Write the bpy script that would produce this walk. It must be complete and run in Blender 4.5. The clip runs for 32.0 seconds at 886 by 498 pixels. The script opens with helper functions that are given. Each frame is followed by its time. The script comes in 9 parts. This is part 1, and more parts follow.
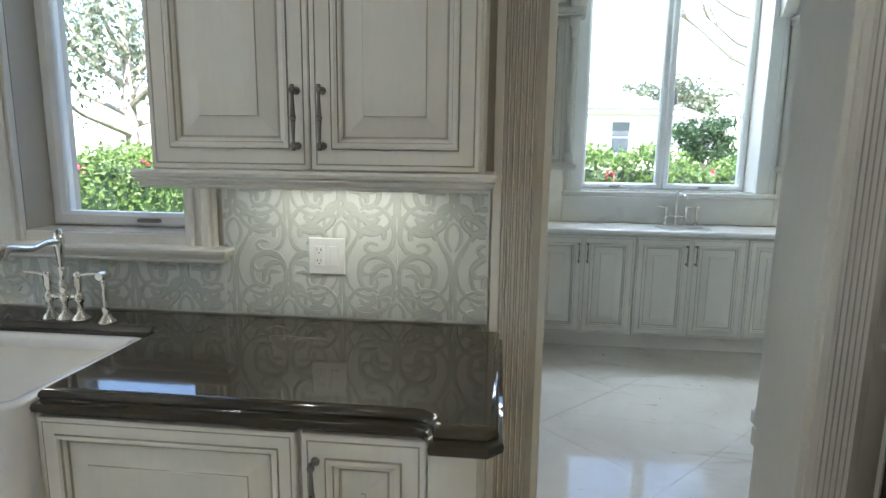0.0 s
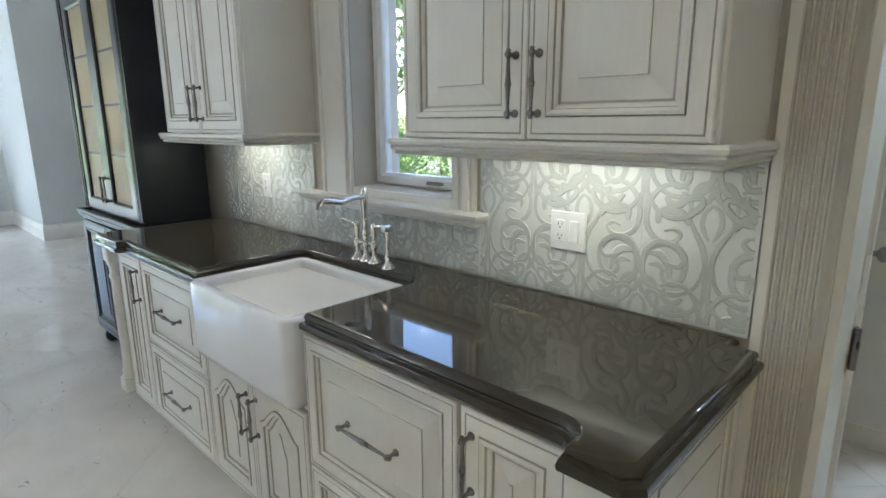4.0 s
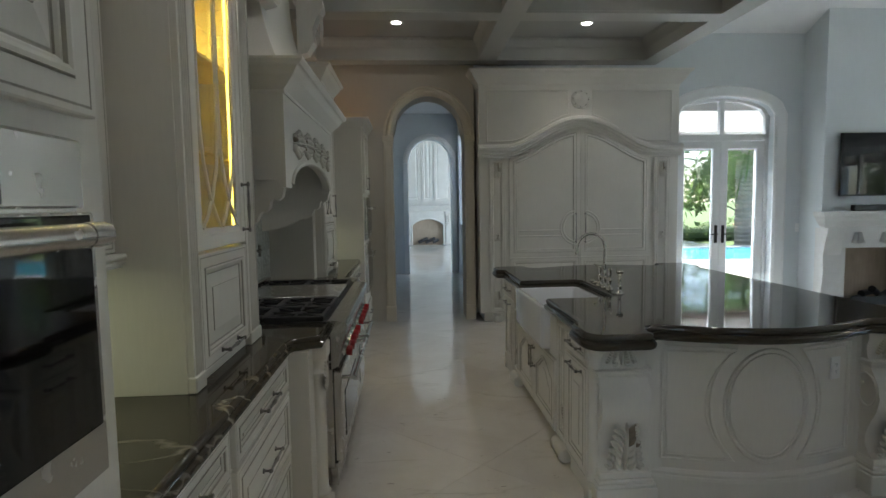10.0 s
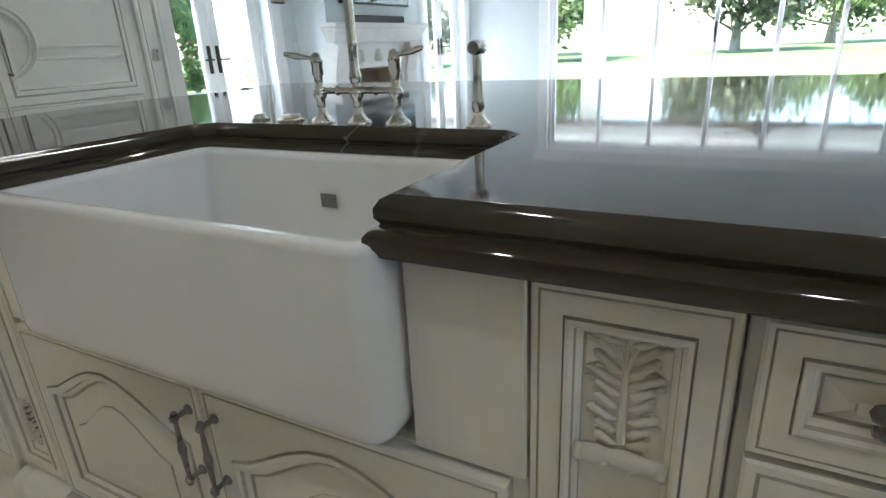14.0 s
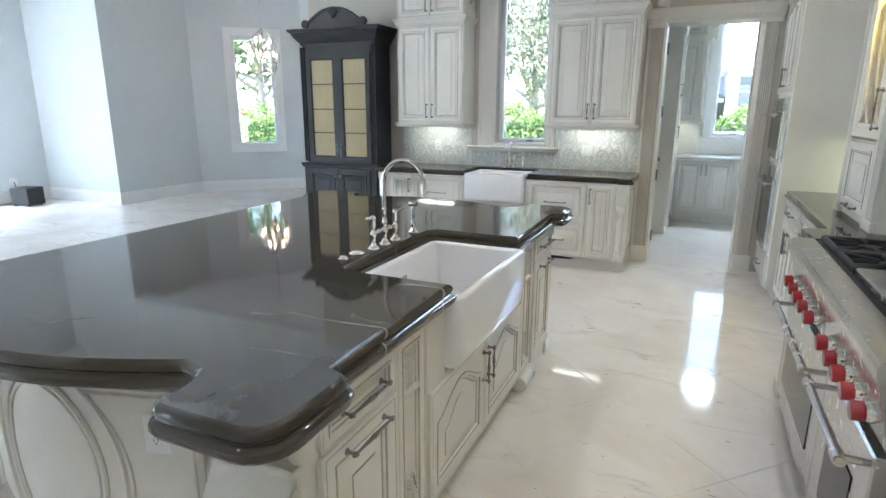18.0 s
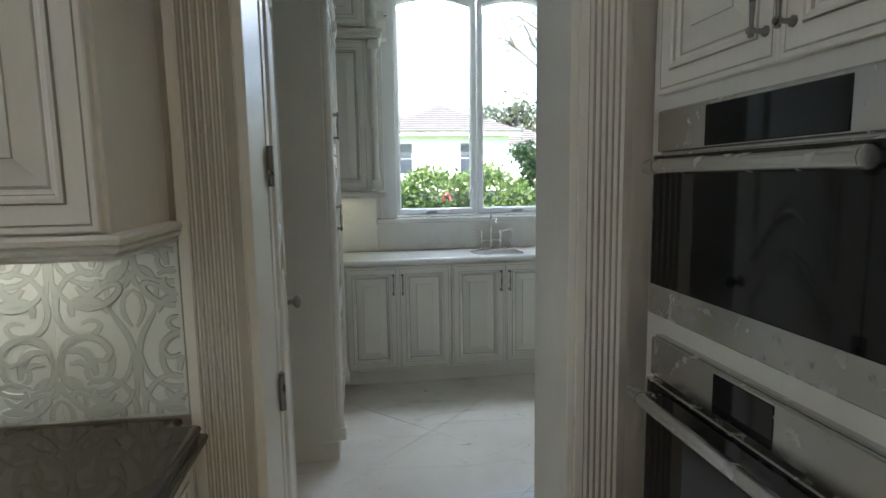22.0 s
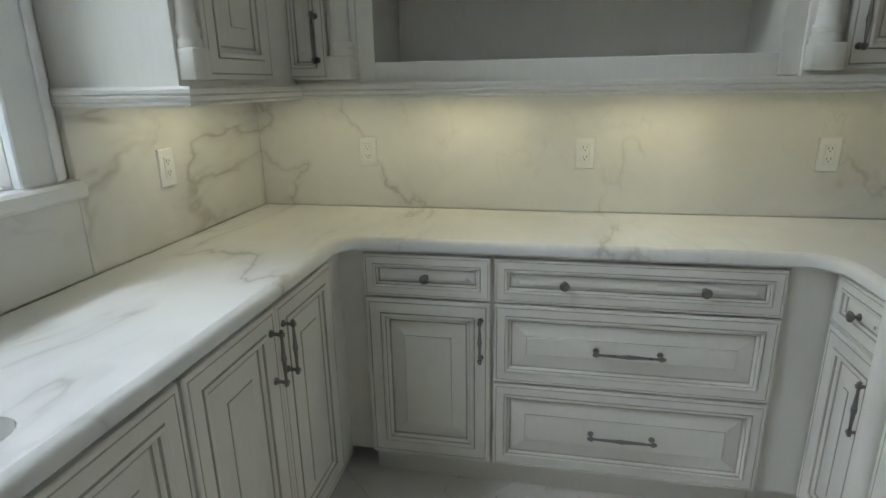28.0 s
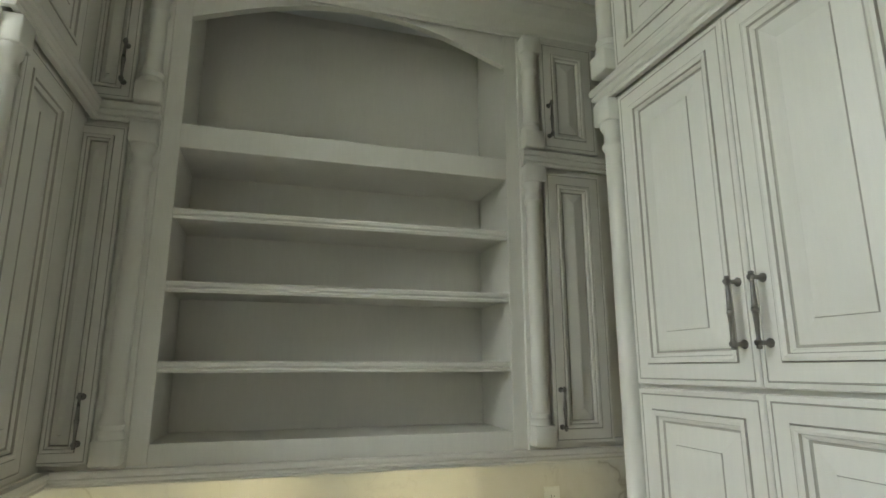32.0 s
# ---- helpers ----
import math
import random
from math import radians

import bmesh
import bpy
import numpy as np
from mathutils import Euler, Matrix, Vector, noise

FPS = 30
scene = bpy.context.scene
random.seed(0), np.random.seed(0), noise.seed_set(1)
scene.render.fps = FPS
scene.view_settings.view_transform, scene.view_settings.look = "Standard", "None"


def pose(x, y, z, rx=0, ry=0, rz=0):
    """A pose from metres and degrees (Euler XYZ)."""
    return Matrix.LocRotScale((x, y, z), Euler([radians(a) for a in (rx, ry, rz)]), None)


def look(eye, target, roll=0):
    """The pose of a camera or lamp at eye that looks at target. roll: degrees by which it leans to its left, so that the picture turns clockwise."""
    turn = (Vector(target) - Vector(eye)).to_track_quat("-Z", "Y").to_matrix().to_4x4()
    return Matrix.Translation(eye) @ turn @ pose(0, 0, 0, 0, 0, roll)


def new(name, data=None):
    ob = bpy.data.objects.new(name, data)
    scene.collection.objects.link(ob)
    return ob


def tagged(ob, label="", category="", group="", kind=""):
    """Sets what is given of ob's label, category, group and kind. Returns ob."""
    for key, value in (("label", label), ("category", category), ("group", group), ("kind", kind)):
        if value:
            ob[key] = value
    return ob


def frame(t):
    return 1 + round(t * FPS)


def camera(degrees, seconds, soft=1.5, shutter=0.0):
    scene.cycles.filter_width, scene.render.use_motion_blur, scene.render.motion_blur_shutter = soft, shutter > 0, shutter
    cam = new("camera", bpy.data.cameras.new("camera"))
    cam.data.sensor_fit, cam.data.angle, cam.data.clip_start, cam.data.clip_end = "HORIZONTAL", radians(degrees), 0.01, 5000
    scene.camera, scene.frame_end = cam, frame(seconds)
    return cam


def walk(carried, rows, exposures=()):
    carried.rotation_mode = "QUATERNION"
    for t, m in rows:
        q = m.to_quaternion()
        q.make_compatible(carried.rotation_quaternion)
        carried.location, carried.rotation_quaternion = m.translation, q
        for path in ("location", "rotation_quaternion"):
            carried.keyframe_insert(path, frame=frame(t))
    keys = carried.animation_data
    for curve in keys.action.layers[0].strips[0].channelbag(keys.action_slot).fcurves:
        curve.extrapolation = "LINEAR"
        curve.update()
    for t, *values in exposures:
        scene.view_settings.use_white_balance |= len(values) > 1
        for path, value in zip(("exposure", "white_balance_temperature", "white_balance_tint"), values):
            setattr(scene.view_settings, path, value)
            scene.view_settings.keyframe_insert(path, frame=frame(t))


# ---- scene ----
EXPOSURES = [(0.0, 2.95, 6080, 10), (1.0, 2.9, 6020, 10), (2.0, 3.4, 5900, 12), (2.5, 3.4, 5900, 12), (5.0, 3.05, 6070, 10), (6.0, 3.05, 6180, 10), (6.5, 2.0, 6250, 10), (7.0, 1.2, 6380, 9), (8.0, 1.27, 6450, 9), (9.0, 1.45, 6400, 10), (10.0, 2.02, 6300, 10), (11.5, 2.65, 6250, 9), (13.0, 2.6, 6200, 9), (14.0, 2.95, 6000, 9), (14.5, 3.05, 5950, 10), (17.0, 3.88, 5780, 11), (18.0, 3.7, 5800, 12), (18.5, 3.45, 5880, 11), (21.0, 2.9, 6120, 11), (22.5, 2.25, 6560, 12), (23.0, 2.05, 6800, 12), (24.0, 1.45, 6850, 12), (24.5, 1.3, 6850, 12), (27.0, 2.37, 6450, 14), (28.0, 2.37, 6600, 12), (29.0, 2.33, 6150, 17), (30.0, 1.95, 6200, 14), (31.0, 1.98, 6950, 11), (32.0, 2.46, 7600, 9)]
cam = camera(76.9, 32.0)
PATH = [
    (0, (0.081, -1.663, 1.422), (-0.114, 0.301, 1.098), 0.8),
    (0.5, (0.291, -1.728, 1.43), (-0.362, 0.135, 1.107), 0.1),
    (1, (0.513, -1.682, 1.418), (-0.473, 0.025, 1.083), -0.3),
    (1.5, (0.704, -1.67, 1.436), (-0.554, -0.173, 1.021), -0.6),
    (2, (0.81, -1.763, 1.469), (-0.482, -0.308, 1.009), -0.8),
    (2.5, (0.751, -1.852, 1.489), (-0.53, -0.391, 1.016), -0.8),
    (4.5, (0.346, -1.174, 1.404), (-1.079, 0.167, 0.99), 0.3),
    (5, (0.441, -0.933, 1.393), (-1.302, -0.028, 1.019), -0.2),
    (5.5, (0.462, -0.659, 1.413), (-1.441, -0.17, 1.044), -0.6),
    (6, (0.417, -0.453, 1.439), (-1.531, -0.762, 1.107), -1.1),
    (6.5, (0.485, -0.313, 1.486), (-1.298, -1.17, 1.187), -1.1),
    (7, (0.671, -0.159, 1.57), (-0.878, -1.395, 1.296), -0.6),
    (7.5, (0.633, -0.023, 1.626), (-0.586, -1.588, 1.369), -0.3),
    (8, (0.57, 0.114, 1.606), (-0.281, -1.684, 1.399), -0.8),
    (8.5, (0.605, 0.33, 1.615), (0.035, -1.58, 1.446), -0.9),
    (9, (0.665, 0.49, 1.597), (0.325, -1.48, 1.449), -1.0),
    (9.5, (0.72, 0.34, 1.565), (0.548, -1.65, 1.417), -0.9),
    (10, (0.725, 0.046, 1.522), (0.598, -1.944, 1.363), -0.9),
    (10.5, (0.849, -0.282, 1.444), (0.869, -2.274, 1.26), -1.0),
    (11, (0.912, -0.672, 1.401), (1.015, -2.652, 1.146), -0.9),
    (11.5, (0.872, -1.138, 1.41), (0.971, -3.118, 1.142), -1.1),
    (12, (0.838, -1.612, 1.362), (0.793, -3.592, 1.083), -1.1),
    (12.5, (0.743, -2.062, 1.227), (0.282, -3.977, 0.88), -1.2),
    (13, (0.597, -2.468, 1.102), (-0.183, -4.239, 0.594), -1.8),
    (13.5, (0.446, -2.816, 1.102), (-0.742, -4.301, 0.481), -2.4),
    (14, (0.343, -3.079, 1.069), (-1.308, -3.973, 0.38), -2.9),
    (14.5, (0.433, -3.496, 1.057), (-1.449, -3.193, 0.452), -1.1),
    (16.5, (0.595, -5.398, 1.351), (-0.546, -3.91, 0.655), 0.7),
    (17, (0.584, -5.856, 1.429), (-0.453, -4.274, 0.78), 0.6),
    (17.5, (0.622, -6.121, 1.489), (-0.309, -4.445, 0.917), 0.4),
    (18, (0.589, -5.989, 1.509), (-0.203, -4.216, 1.029), 0.2),
    (18.5, (0.58, -5.568, 1.504), (-0.019, -3.699, 1.116), -0.1),
    (19, (0.623, -4.985, 1.514), (0.178, -3.063, 1.188), -0.2),
    (19.5, (0.609, -4.344, 1.499), (0.362, -2.382, 1.205), -0.2),
    (20, (0.584, -3.745, 1.479), (0.492, -1.767, 1.198), -0.4),
    (20.5, (0.512, -3.173, 1.485), (0.544, -1.194, 1.2), -0.9),
    (21, (0.504, -2.555, 1.46), (0.653, -0.579, 1.194), -0.4),
    (21.5, (0.482, -1.944, 1.48), (0.705, 0.027, 1.223), -1.1),
    (22, (0.483, -1.362, 1.47), (0.765, 0.603, 1.221), -0.9),
    (23, (0.618, -0.277, 1.408), (0.954, 1.691, 1.287), -2.1),
    (23.5, (0.767, 0.095, 1.438), (1.042, 2.073, 1.346), -1.7),
    (24, (0.875, 0.343, 1.45), (0.942, 2.341, 1.379), -1.6),
    (24.5, (0.888, 0.392, 1.411), (0.854, 2.39, 1.327), -1.9),
    (26.5, (0.796, 1.202, 1.406), (2.009, 2.734, 0.983), -0.4),
    (27, (0.831, 1.488, 1.411), (2.453, 2.56, 0.941), -0.3),
    (27.5, (0.927, 1.691, 1.399), (2.714, 2.413, 0.863), -0.8),
    (28, (1.081, 1.86, 1.383), (2.961, 2.237, 0.814), -1.0),
    (28.5, (1.134, 2.01, 1.392), (3.047, 1.888, 0.824), -0.9),
    (29, (1.085, 2.079, 1.409), (2.885, 1.451, 0.804), -1.0),
    (29.5, (1.01, 2.114, 1.462), (2.653, 1.132, 0.883), -1.0),
    (30, (0.991, 2.115, 1.56), (2.614, 0.995, 1.227), -0.9),
    (30.5, (0.979, 2.12, 1.619), (2.616, 0.974, 1.547), -0.6),
    (31, (0.946, 2.152, 1.657), (2.572, 1.0, 1.821), -0.2),
    (31.5, (0.938, 2.141, 1.674), (2.615, 1.103, 2.008), -0.2),
    (32, (0.95, 2.085, 1.669), (2.825, 1.527, 2.086), -0.1),
]
walk(cam, [(t, look(eye, target, roll)) for t, eye, target, roll in PATH], EXPOSURES)

# ---- world, sun and exposure ----
world = bpy.data.worlds.new("sky")
scene.world = world
world.use_nodes = True
_nt = world.node_tree
_sky = _nt.nodes.new("ShaderNodeTexSky")
_sky.sky_type, _sky.sun_disc = "NISHITA", False
_sky.sun_elevation, _sky.sun_rotation = radians(58), radians(150)
_nt.nodes["Background"].inputs["Strength"].default_value = 0.15
_nt.links.new(_sky.outputs["Color"], _nt.nodes["Background"].inputs["Color"])
_sun = bpy.data.lights.new("sun", "SUN")
_sun.energy, _sun.angle, _sun.color = 5.0, radians(0.5), (1.0, 0.95, 0.88)
sun = new("sun", _sun)
sun.matrix_basis = look((5, -20, 30), (5 - 2.65, -20 + 4.6, 30 - 8.5))


# ---- materials ----
def material(name, base=(0.5, 0.5, 0.5), rough=0.5, metal=0.0, **kw):
    mt = bpy.data.materials.new(name)
    mt.use_nodes = True
    b = mt.node_tree.nodes["Principled BSDF"]
    b.inputs["Base Color"].default_value = (*base, 1)
    b.inputs["Roughness"].default_value = rough
    b.inputs["Metallic"].default_value = metal
    for k, v in kw.items():
        b.inputs[k.replace("_", " ")].default_value = v
    return mt


def nodes(mt):
    return mt.node_tree, mt.node_tree.nodes["Principled BSDF"]


def add(nt, kind, **kw):
    n = nt.nodes.new(kind)
    for k, v in kw.items():
        if k in n.inputs:
            n.inputs[k].default_value = v
    return n


def coords(nt, scale=1.0):
    tc = nt.nodes.new("ShaderNodeNewGeometry")
    mp = nt.nodes.new("ShaderNodeMapping")
    mp.inputs["Scale"].default_value = (scale,) * 3 if isinstance(scale, (int, float)) else scale
    nt.links.new(tc.outputs["Position"], mp.inputs["Vector"])
    return mp.outputs["Vector"]


def ramp(nt, fac, stops):
    r = nt.nodes.new("ShaderNodeValToRGB")
    el = r.color_ramp.elements
    while len(el) < len(stops):
        el.new(0.5)
    for e, (p, c) in zip(el, stops):
        e.position = p
        e.color = (*c, 1) if len(c) == 3 else c
    nt.links.new(fac, r.inputs["Fac"])
    return r.outputs["Color"]


def noise_tex(nt, vec, scale, detail=4.0, rough=0.55, dist=0.0):
    n = add(nt, "ShaderNodeTexNoise", Scale=scale, Detail=detail, Roughness=rough, Distortion=dist)
    nt.links.new(vec, n.inputs["Vector"])
    return n.outputs["Fac"]


def mix(nt, fac, a, b, blend="MIX"):
    n = nt.nodes.new("ShaderNodeMix")
    n.data_type, n.blend_type = "RGBA", blend
    for sock, v in ((n.inputs["Factor"], fac), (n.inputs[6], a), (n.inputs[7], b)):
        if isinstance(v, bpy.types.NodeSocket):
            nt.links.new(v, sock)
        else:
            sock.default_value = (*v, 1) if isinstance(v, tuple) else v
    return n.outputs[2]


def bump(mt, height, strength=0.1, distance=0.002):
    nt, b = nodes(mt)
    n = add(nt, "ShaderNodeBump", Strength=strength, Distance=distance)
    nt.links.new(height, n.inputs["Height"])
    nt.links.new(n.outputs["Normal"], b.inputs["Normal"])


def painted(name, c, rough=0.42, vary=0.06, grain=90.0, bumpy=0.12):
    """Brushed paint: broad uneven tone, fine streaks and a slight orange peel."""
    mt = material(name, c, rough)
    nt, b = nodes(mt)
    v = coords(nt)
    broad = noise_tex(nt, v, 2.3, 3)
    fine = noise_tex(nt, coords(nt, (grain, grain, grain * 0.12)), 1.0, 5)
    lo, hi = tuple(x * (1 - vary) for x in c), tuple(min(1, x * (1 + vary)) for x in c)
    col = ramp(nt, broad, [(0.3, lo), (0.7, hi)])
    col = mix(nt, 0.35, col, ramp(nt, fine, [(0.3, lo), (0.65, hi)]))
    nt.links.new(col, b.inputs["Base Color"])
    nt.links.new(ramp(nt, broad, [(0.2, (rough * 0.85,) * 3), (0.8, (min(1, rough * 1.2),) * 3)]), b.inputs["Roughness"])
    bump(mt, fine, bumpy, 0.001)
    return mt


def veined(name, base, tint, vein, rough, scale, width, fleck=None, amount=0.8, coat=0.0, gated=0.46):
    """Polished stone: clouded ground with thin wandering veins and a few flecks."""
    mt = material(name, base, rough)
    nt, b = nodes(mt)
    v = coords(nt)
    cloud = noise_tex(nt, v, scale * 1.3, 6, 0.6, 0.6)
    col = ramp(nt, cloud, [(0.32, tint), (0.62, base)])
    for k, (sc, wd, am) in enumerate(((scale, width, amount), (scale * 2.3, width * 0.7, amount * 0.3))):
        mp = nt.nodes.new("ShaderNodeMapping")
        mp.inputs["Rotation"].default_value = (0.5, 0.45 + 0.3 * k, 0.7 + 0.5 * k)
        mp.inputs["Scale"].default_value = (0.55, 1.9, 1.5)
        nt.links.new(v, mp.inputs["Vector"])
        f = noise_tex(nt, mp.outputs["Vector"], sc, 5, 0.5, 0.35)
        gate = ramp(nt, noise_tex(nt, v, scale * (1.3 + k), 3), [(gated, (0, 0, 0)), (gated + 0.14, (1, 1, 1))])
        line = ramp(nt, f, [(0.5 - wd * 4, (0, 0, 0)), (0.5 - wd, (am * 0.3,) * 3), (0.5, (am,) * 3), (0.5 + wd, (am * 0.3,) * 3), (0.5 + wd * 4, (0, 0, 0))])
        col = mix(nt, mix(nt, 1.0, line, gate, "MULTIPLY"), col, vein)
    if fleck:
        fl = ramp(nt, noise_tex(nt, coords(nt, (1.0, 2.6, 1.0)), scale * 6.5, 3, 0.6, 1.5), [(0.685, (0, 0, 0)), (0.735, (0.75,) * 3)])
        col = mix(nt, fl, col, fleck)
    nt.links.new(col, b.inputs["Base Color"])
    nt.links.new(ramp(nt, noise_tex(nt, v, 6.0, 4), [(0.3, (rough * 0.7,) * 3), (0.75, (rough * 1.5,) * 3)]), b.inputs["Roughness"])
    if coat:
        b.inputs["Coat Weight"].default_value = coat
        b.inputs["Coat Roughness"].default_value = 0.03
    return mt


def metal(name, c, rough=0.2, brushed=0.0):
    mt = material(name, c, rough, 1.0)
    nt, b = nodes(mt)
    sc = 25.0
    n = noise_tex(nt, coords(nt, sc), 1.0, 3)
    nt.links.new(ramp(nt, n, [(0.3, (rough * 0.85,) * 3), (0.7, (rough * 1.2,) * 3)]), b.inputs["Roughness"])
    if brushed:
        bump(mt, n, brushed, 0.0005)
    return mt


def glow(name, c, strength):
    mt = material(name, (0, 0, 0), 0.5)
    _, b = nodes(mt)
    b.inputs["Emission Color"].default_value = (*c, 1)
    b.inputs["Emission Strength"].default_value = strength
    return mt


CREAM = painted("cream_cabinet_paint", (0.735, 0.715, 0.658), 0.40, 0.045)
GLAZE = painted("brown_glaze", (0.44, 0.415, 0.36), 0.5, 0.2)
CAB = [CREAM, GLAZE]
WALL = painted("cool_grey_wall_paint", (0.64, 0.68, 0.69), 0.6, 0.03, 40.0, 0.08)
TAUPE = painted("taupe_wall_paint", (0.52, 0.485, 0.42), 0.6, 0.04, 40.0, 0.08)
WHITE = painted("white_trim_paint", (0.80, 0.81, 0.80), 0.4, 0.03)
CEIL = painted("white_ceiling_paint", (0.80, 0.81, 0.81), 0.7, 0.03, 40.0)
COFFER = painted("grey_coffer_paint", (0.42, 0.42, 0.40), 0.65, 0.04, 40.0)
FLOOR = veined("cream_marble_floor", (0.75, 0.72, 0.675), (0.65, 0.61, 0.56), (0.40, 0.35, 0.30), 0.07, 1.2, 0.008, (0.20, 0.16, 0.14), 0.5)
DARK = veined("dark_brown_marble", (0.059, 0.051, 0.037), (0.039, 0.033, 0.025), (0.55, 0.51, 0.45), 0.05, 0.6, 0.0011, None, 0.8, gated=0.52)
PALE = veined("white_veined_marble", (0.80, 0.795, 0.77), (0.70, 0.69, 0.66), (0.30, 0.28, 0.24), 0.10, 1.1, 0.010, None, 0.6, gated=0.47)
BLACKWOOD = painted("black_hutch_paint", (0.012, 0.014, 0.019), 0.32, 0.2)
NICKEL = metal("aged_nickel", (0.26, 0.25, 0.235), 0.30)
CHROME = metal("polished_nickel", (0.78, 0.75, 0.70), 0.07)
STEEL = metal("brushed_steel", (0.60, 0.59, 0.57), 0.24)
BLACKGLASS = material("black_oven_glass", (0.008, 0.008, 0.009), 0.04)
IRON = painted("black_cast_iron", (0.018, 0.018, 0.019), 0.5, 0.3, 200.0, 0.3)
RED = material("red_knob_enamel", (0.32, 0.012, 0.016), 0.22)
PORCELAIN = material("white_fireclay", (0.80, 0.80, 0.81), 0.08, Coat_Weight=0.4, Coat_Roughness=0.03)
GLASS = material("window_glass", (1, 1, 1), 0.0, Transmission_Weight=1.0, IOR=1.45)
BULB = glow("warm_bulb", (1.0, 0.66, 0.40), 5.0)
DOWN = glow("downlight_lens", (1.0, 0.95, 0.88), 12.0)
STONE = veined("pale_limestone", (0.66, 0.65, 0.62), (0.60, 0.585, 0.555), (0.5, 0.47, 0.43), 0.5, 1.8, 0.008, None, 0.3)
BRICKY = painted("tan_firebrick", (0.36, 0.29, 0.22), 0.8, 0.2, 30.0, 0.4)

# ---- building tools ----
def part(name, bm, material, parent=None, label="", kind="", smooth=False, m=None, weld=False):
    """Links a bmesh as one mesh object, under a thing or a part if one is given."""
    if weld:
        bmesh.ops.remove_doubles(bm, verts=bm.verts, dist=0.0004)
    bmesh.ops.recalc_face_normals(bm, faces=bm.faces)
    me = bpy.data.meshes.new(name)
    bm.to_mesh(me)
    bm.free()
    for mt in (material if isinstance(material, (list, tuple)) else [material]):
        me.materials.append(mt)
    if smooth:
        me.shade_smooth()
        me.set_sharp_from_angle(angle=radians(smooth if smooth is not True else 40))
        for f in me.polygons:
            if len(f.vertices) > 16 or (f.area > 0.15 and abs(f.normal.z) > 0.999):
                f.use_smooth = False
    ob = new(name, me)
    if parent is not None:
        ob.parent = parent
    if m is not None:
        ob.matrix_basis = m
    if label or kind:
        tagged(ob, label=label, kind=kind)
    return ob


def thing(name, m, label, category, group=""):
    ob = new(name)
    ob.empty_display_size = 0.1
    ob.matrix_basis = m
    return tagged(ob, label, category, group)


def structure(name, bm, material, label="", smooth=False):
    ob = part(name, bm, material, None, label, "structure", smooth)
    return ob


def box(bm, x0, x1, y0, y1, z0, z1, b=0.0, mi=0):
    """A box, its edges chamfered by b."""
    if x1 < x0: x0, x1 = x1, x0
    if y1 < y0: y0, y1 = y1, y0
    if z1 < z0: z0, z1 = z1, z0
    if b <= 0:
        v = [bm.verts.new((x, y, z)) for x in (x0, x1) for y in (y0, y1) for z in (z0, z1)]
        fs = [(0, 1, 3, 2), (4, 6, 7, 5), (0, 4, 5, 1), (2, 3, 7, 6), (0, 2, 6, 4), (1, 5, 7, 3)]
        for f in fs:
            bm.faces.new([v[i] for i in f]).material_index = mi
        return
    def ring(i, z):
        return [(x0 + i, y0 + b, z), (x0 + b, y0 + i, z), (x1 - b, y0 + i, z), (x1 - i, y0 + b, z),
                (x1 - i, y1 - b, z), (x1 - b, y1 - i, z), (x0 + b, y1 - i, z), (x0 + i, y1 - b, z)]
    loft(bm, [ring(b, z0), ring(0, z0 + b), ring(0, z1 - b), ring(b, z1)], True, True, True, mi)


def loft(bm, loops, closed=True, cap0=False, cap1=False, mi=0, mids=None):
    """Skin over loops of points. mids: a material for each band."""
    rows = [[bm.verts.new(p) for p in lp] for lp in loops]
    n = len(rows[0])
    for k, (a, b) in enumerate(zip(rows, rows[1:])):
        for i in range(n if closed else n - 1):
            j = (i + 1) % n
            try:
                f = bm.faces.new((a[i], a[j], b[j], b[i]))
                f.material_index = mids[k] if mids else mi
            except ValueError:
                pass
    if cap0:
        bm.faces.new(rows[0][::-1]).material_index = mi
    if cap1:
        bm.faces.new(rows[-1]).material_index = mids[-1] if mids else mi
    return rows


def lathe(bm, profile, seg=12, m=None, mi=0):
    """profile: (radius, height) pairs, turned round z, then placed by m."""
    m = m or Matrix()
    loops = [[m @ Vector((r * math.cos(2 * math.pi * i / seg), r * math.sin(2 * math.pi * i / seg), z)) for i in range(seg)] for r, z in profile]
    loft(bm, loops, True, True, True, mi)


def tube(bm, pts, r, seg=8, mi=0, closed=False):
    """A round bar along points; r a number or one for each point."""
    pts = [Vector(p) for p in pts]
    n = len(pts)
    rs = r if isinstance(r, (list, tuple)) else [r] * n
    t0 = (pts[1] - pts[0]).normalized()
    u = t0.orthogonal().normalized()
    loops = []
    for i, p in enumerate(pts):
        if closed:
            t = (pts[(i + 1) % n] - pts[i - 1]).normalized()
        else:
            t = (pts[min(i + 1, n - 1)] - pts[max(i - 1, 0)]).normalized()
        u = (u - t * u.dot(t)).normalized()
        v = t.cross(u)
        loops.append([p + (u * math.cos(a) + v * math.sin(a)) * rs[i] for a in (2 * math.pi * k / seg for k in range(seg))])
    if closed:
        loops.append(loops[0])
    loft(bm, loops, True, not closed, not closed, mi)


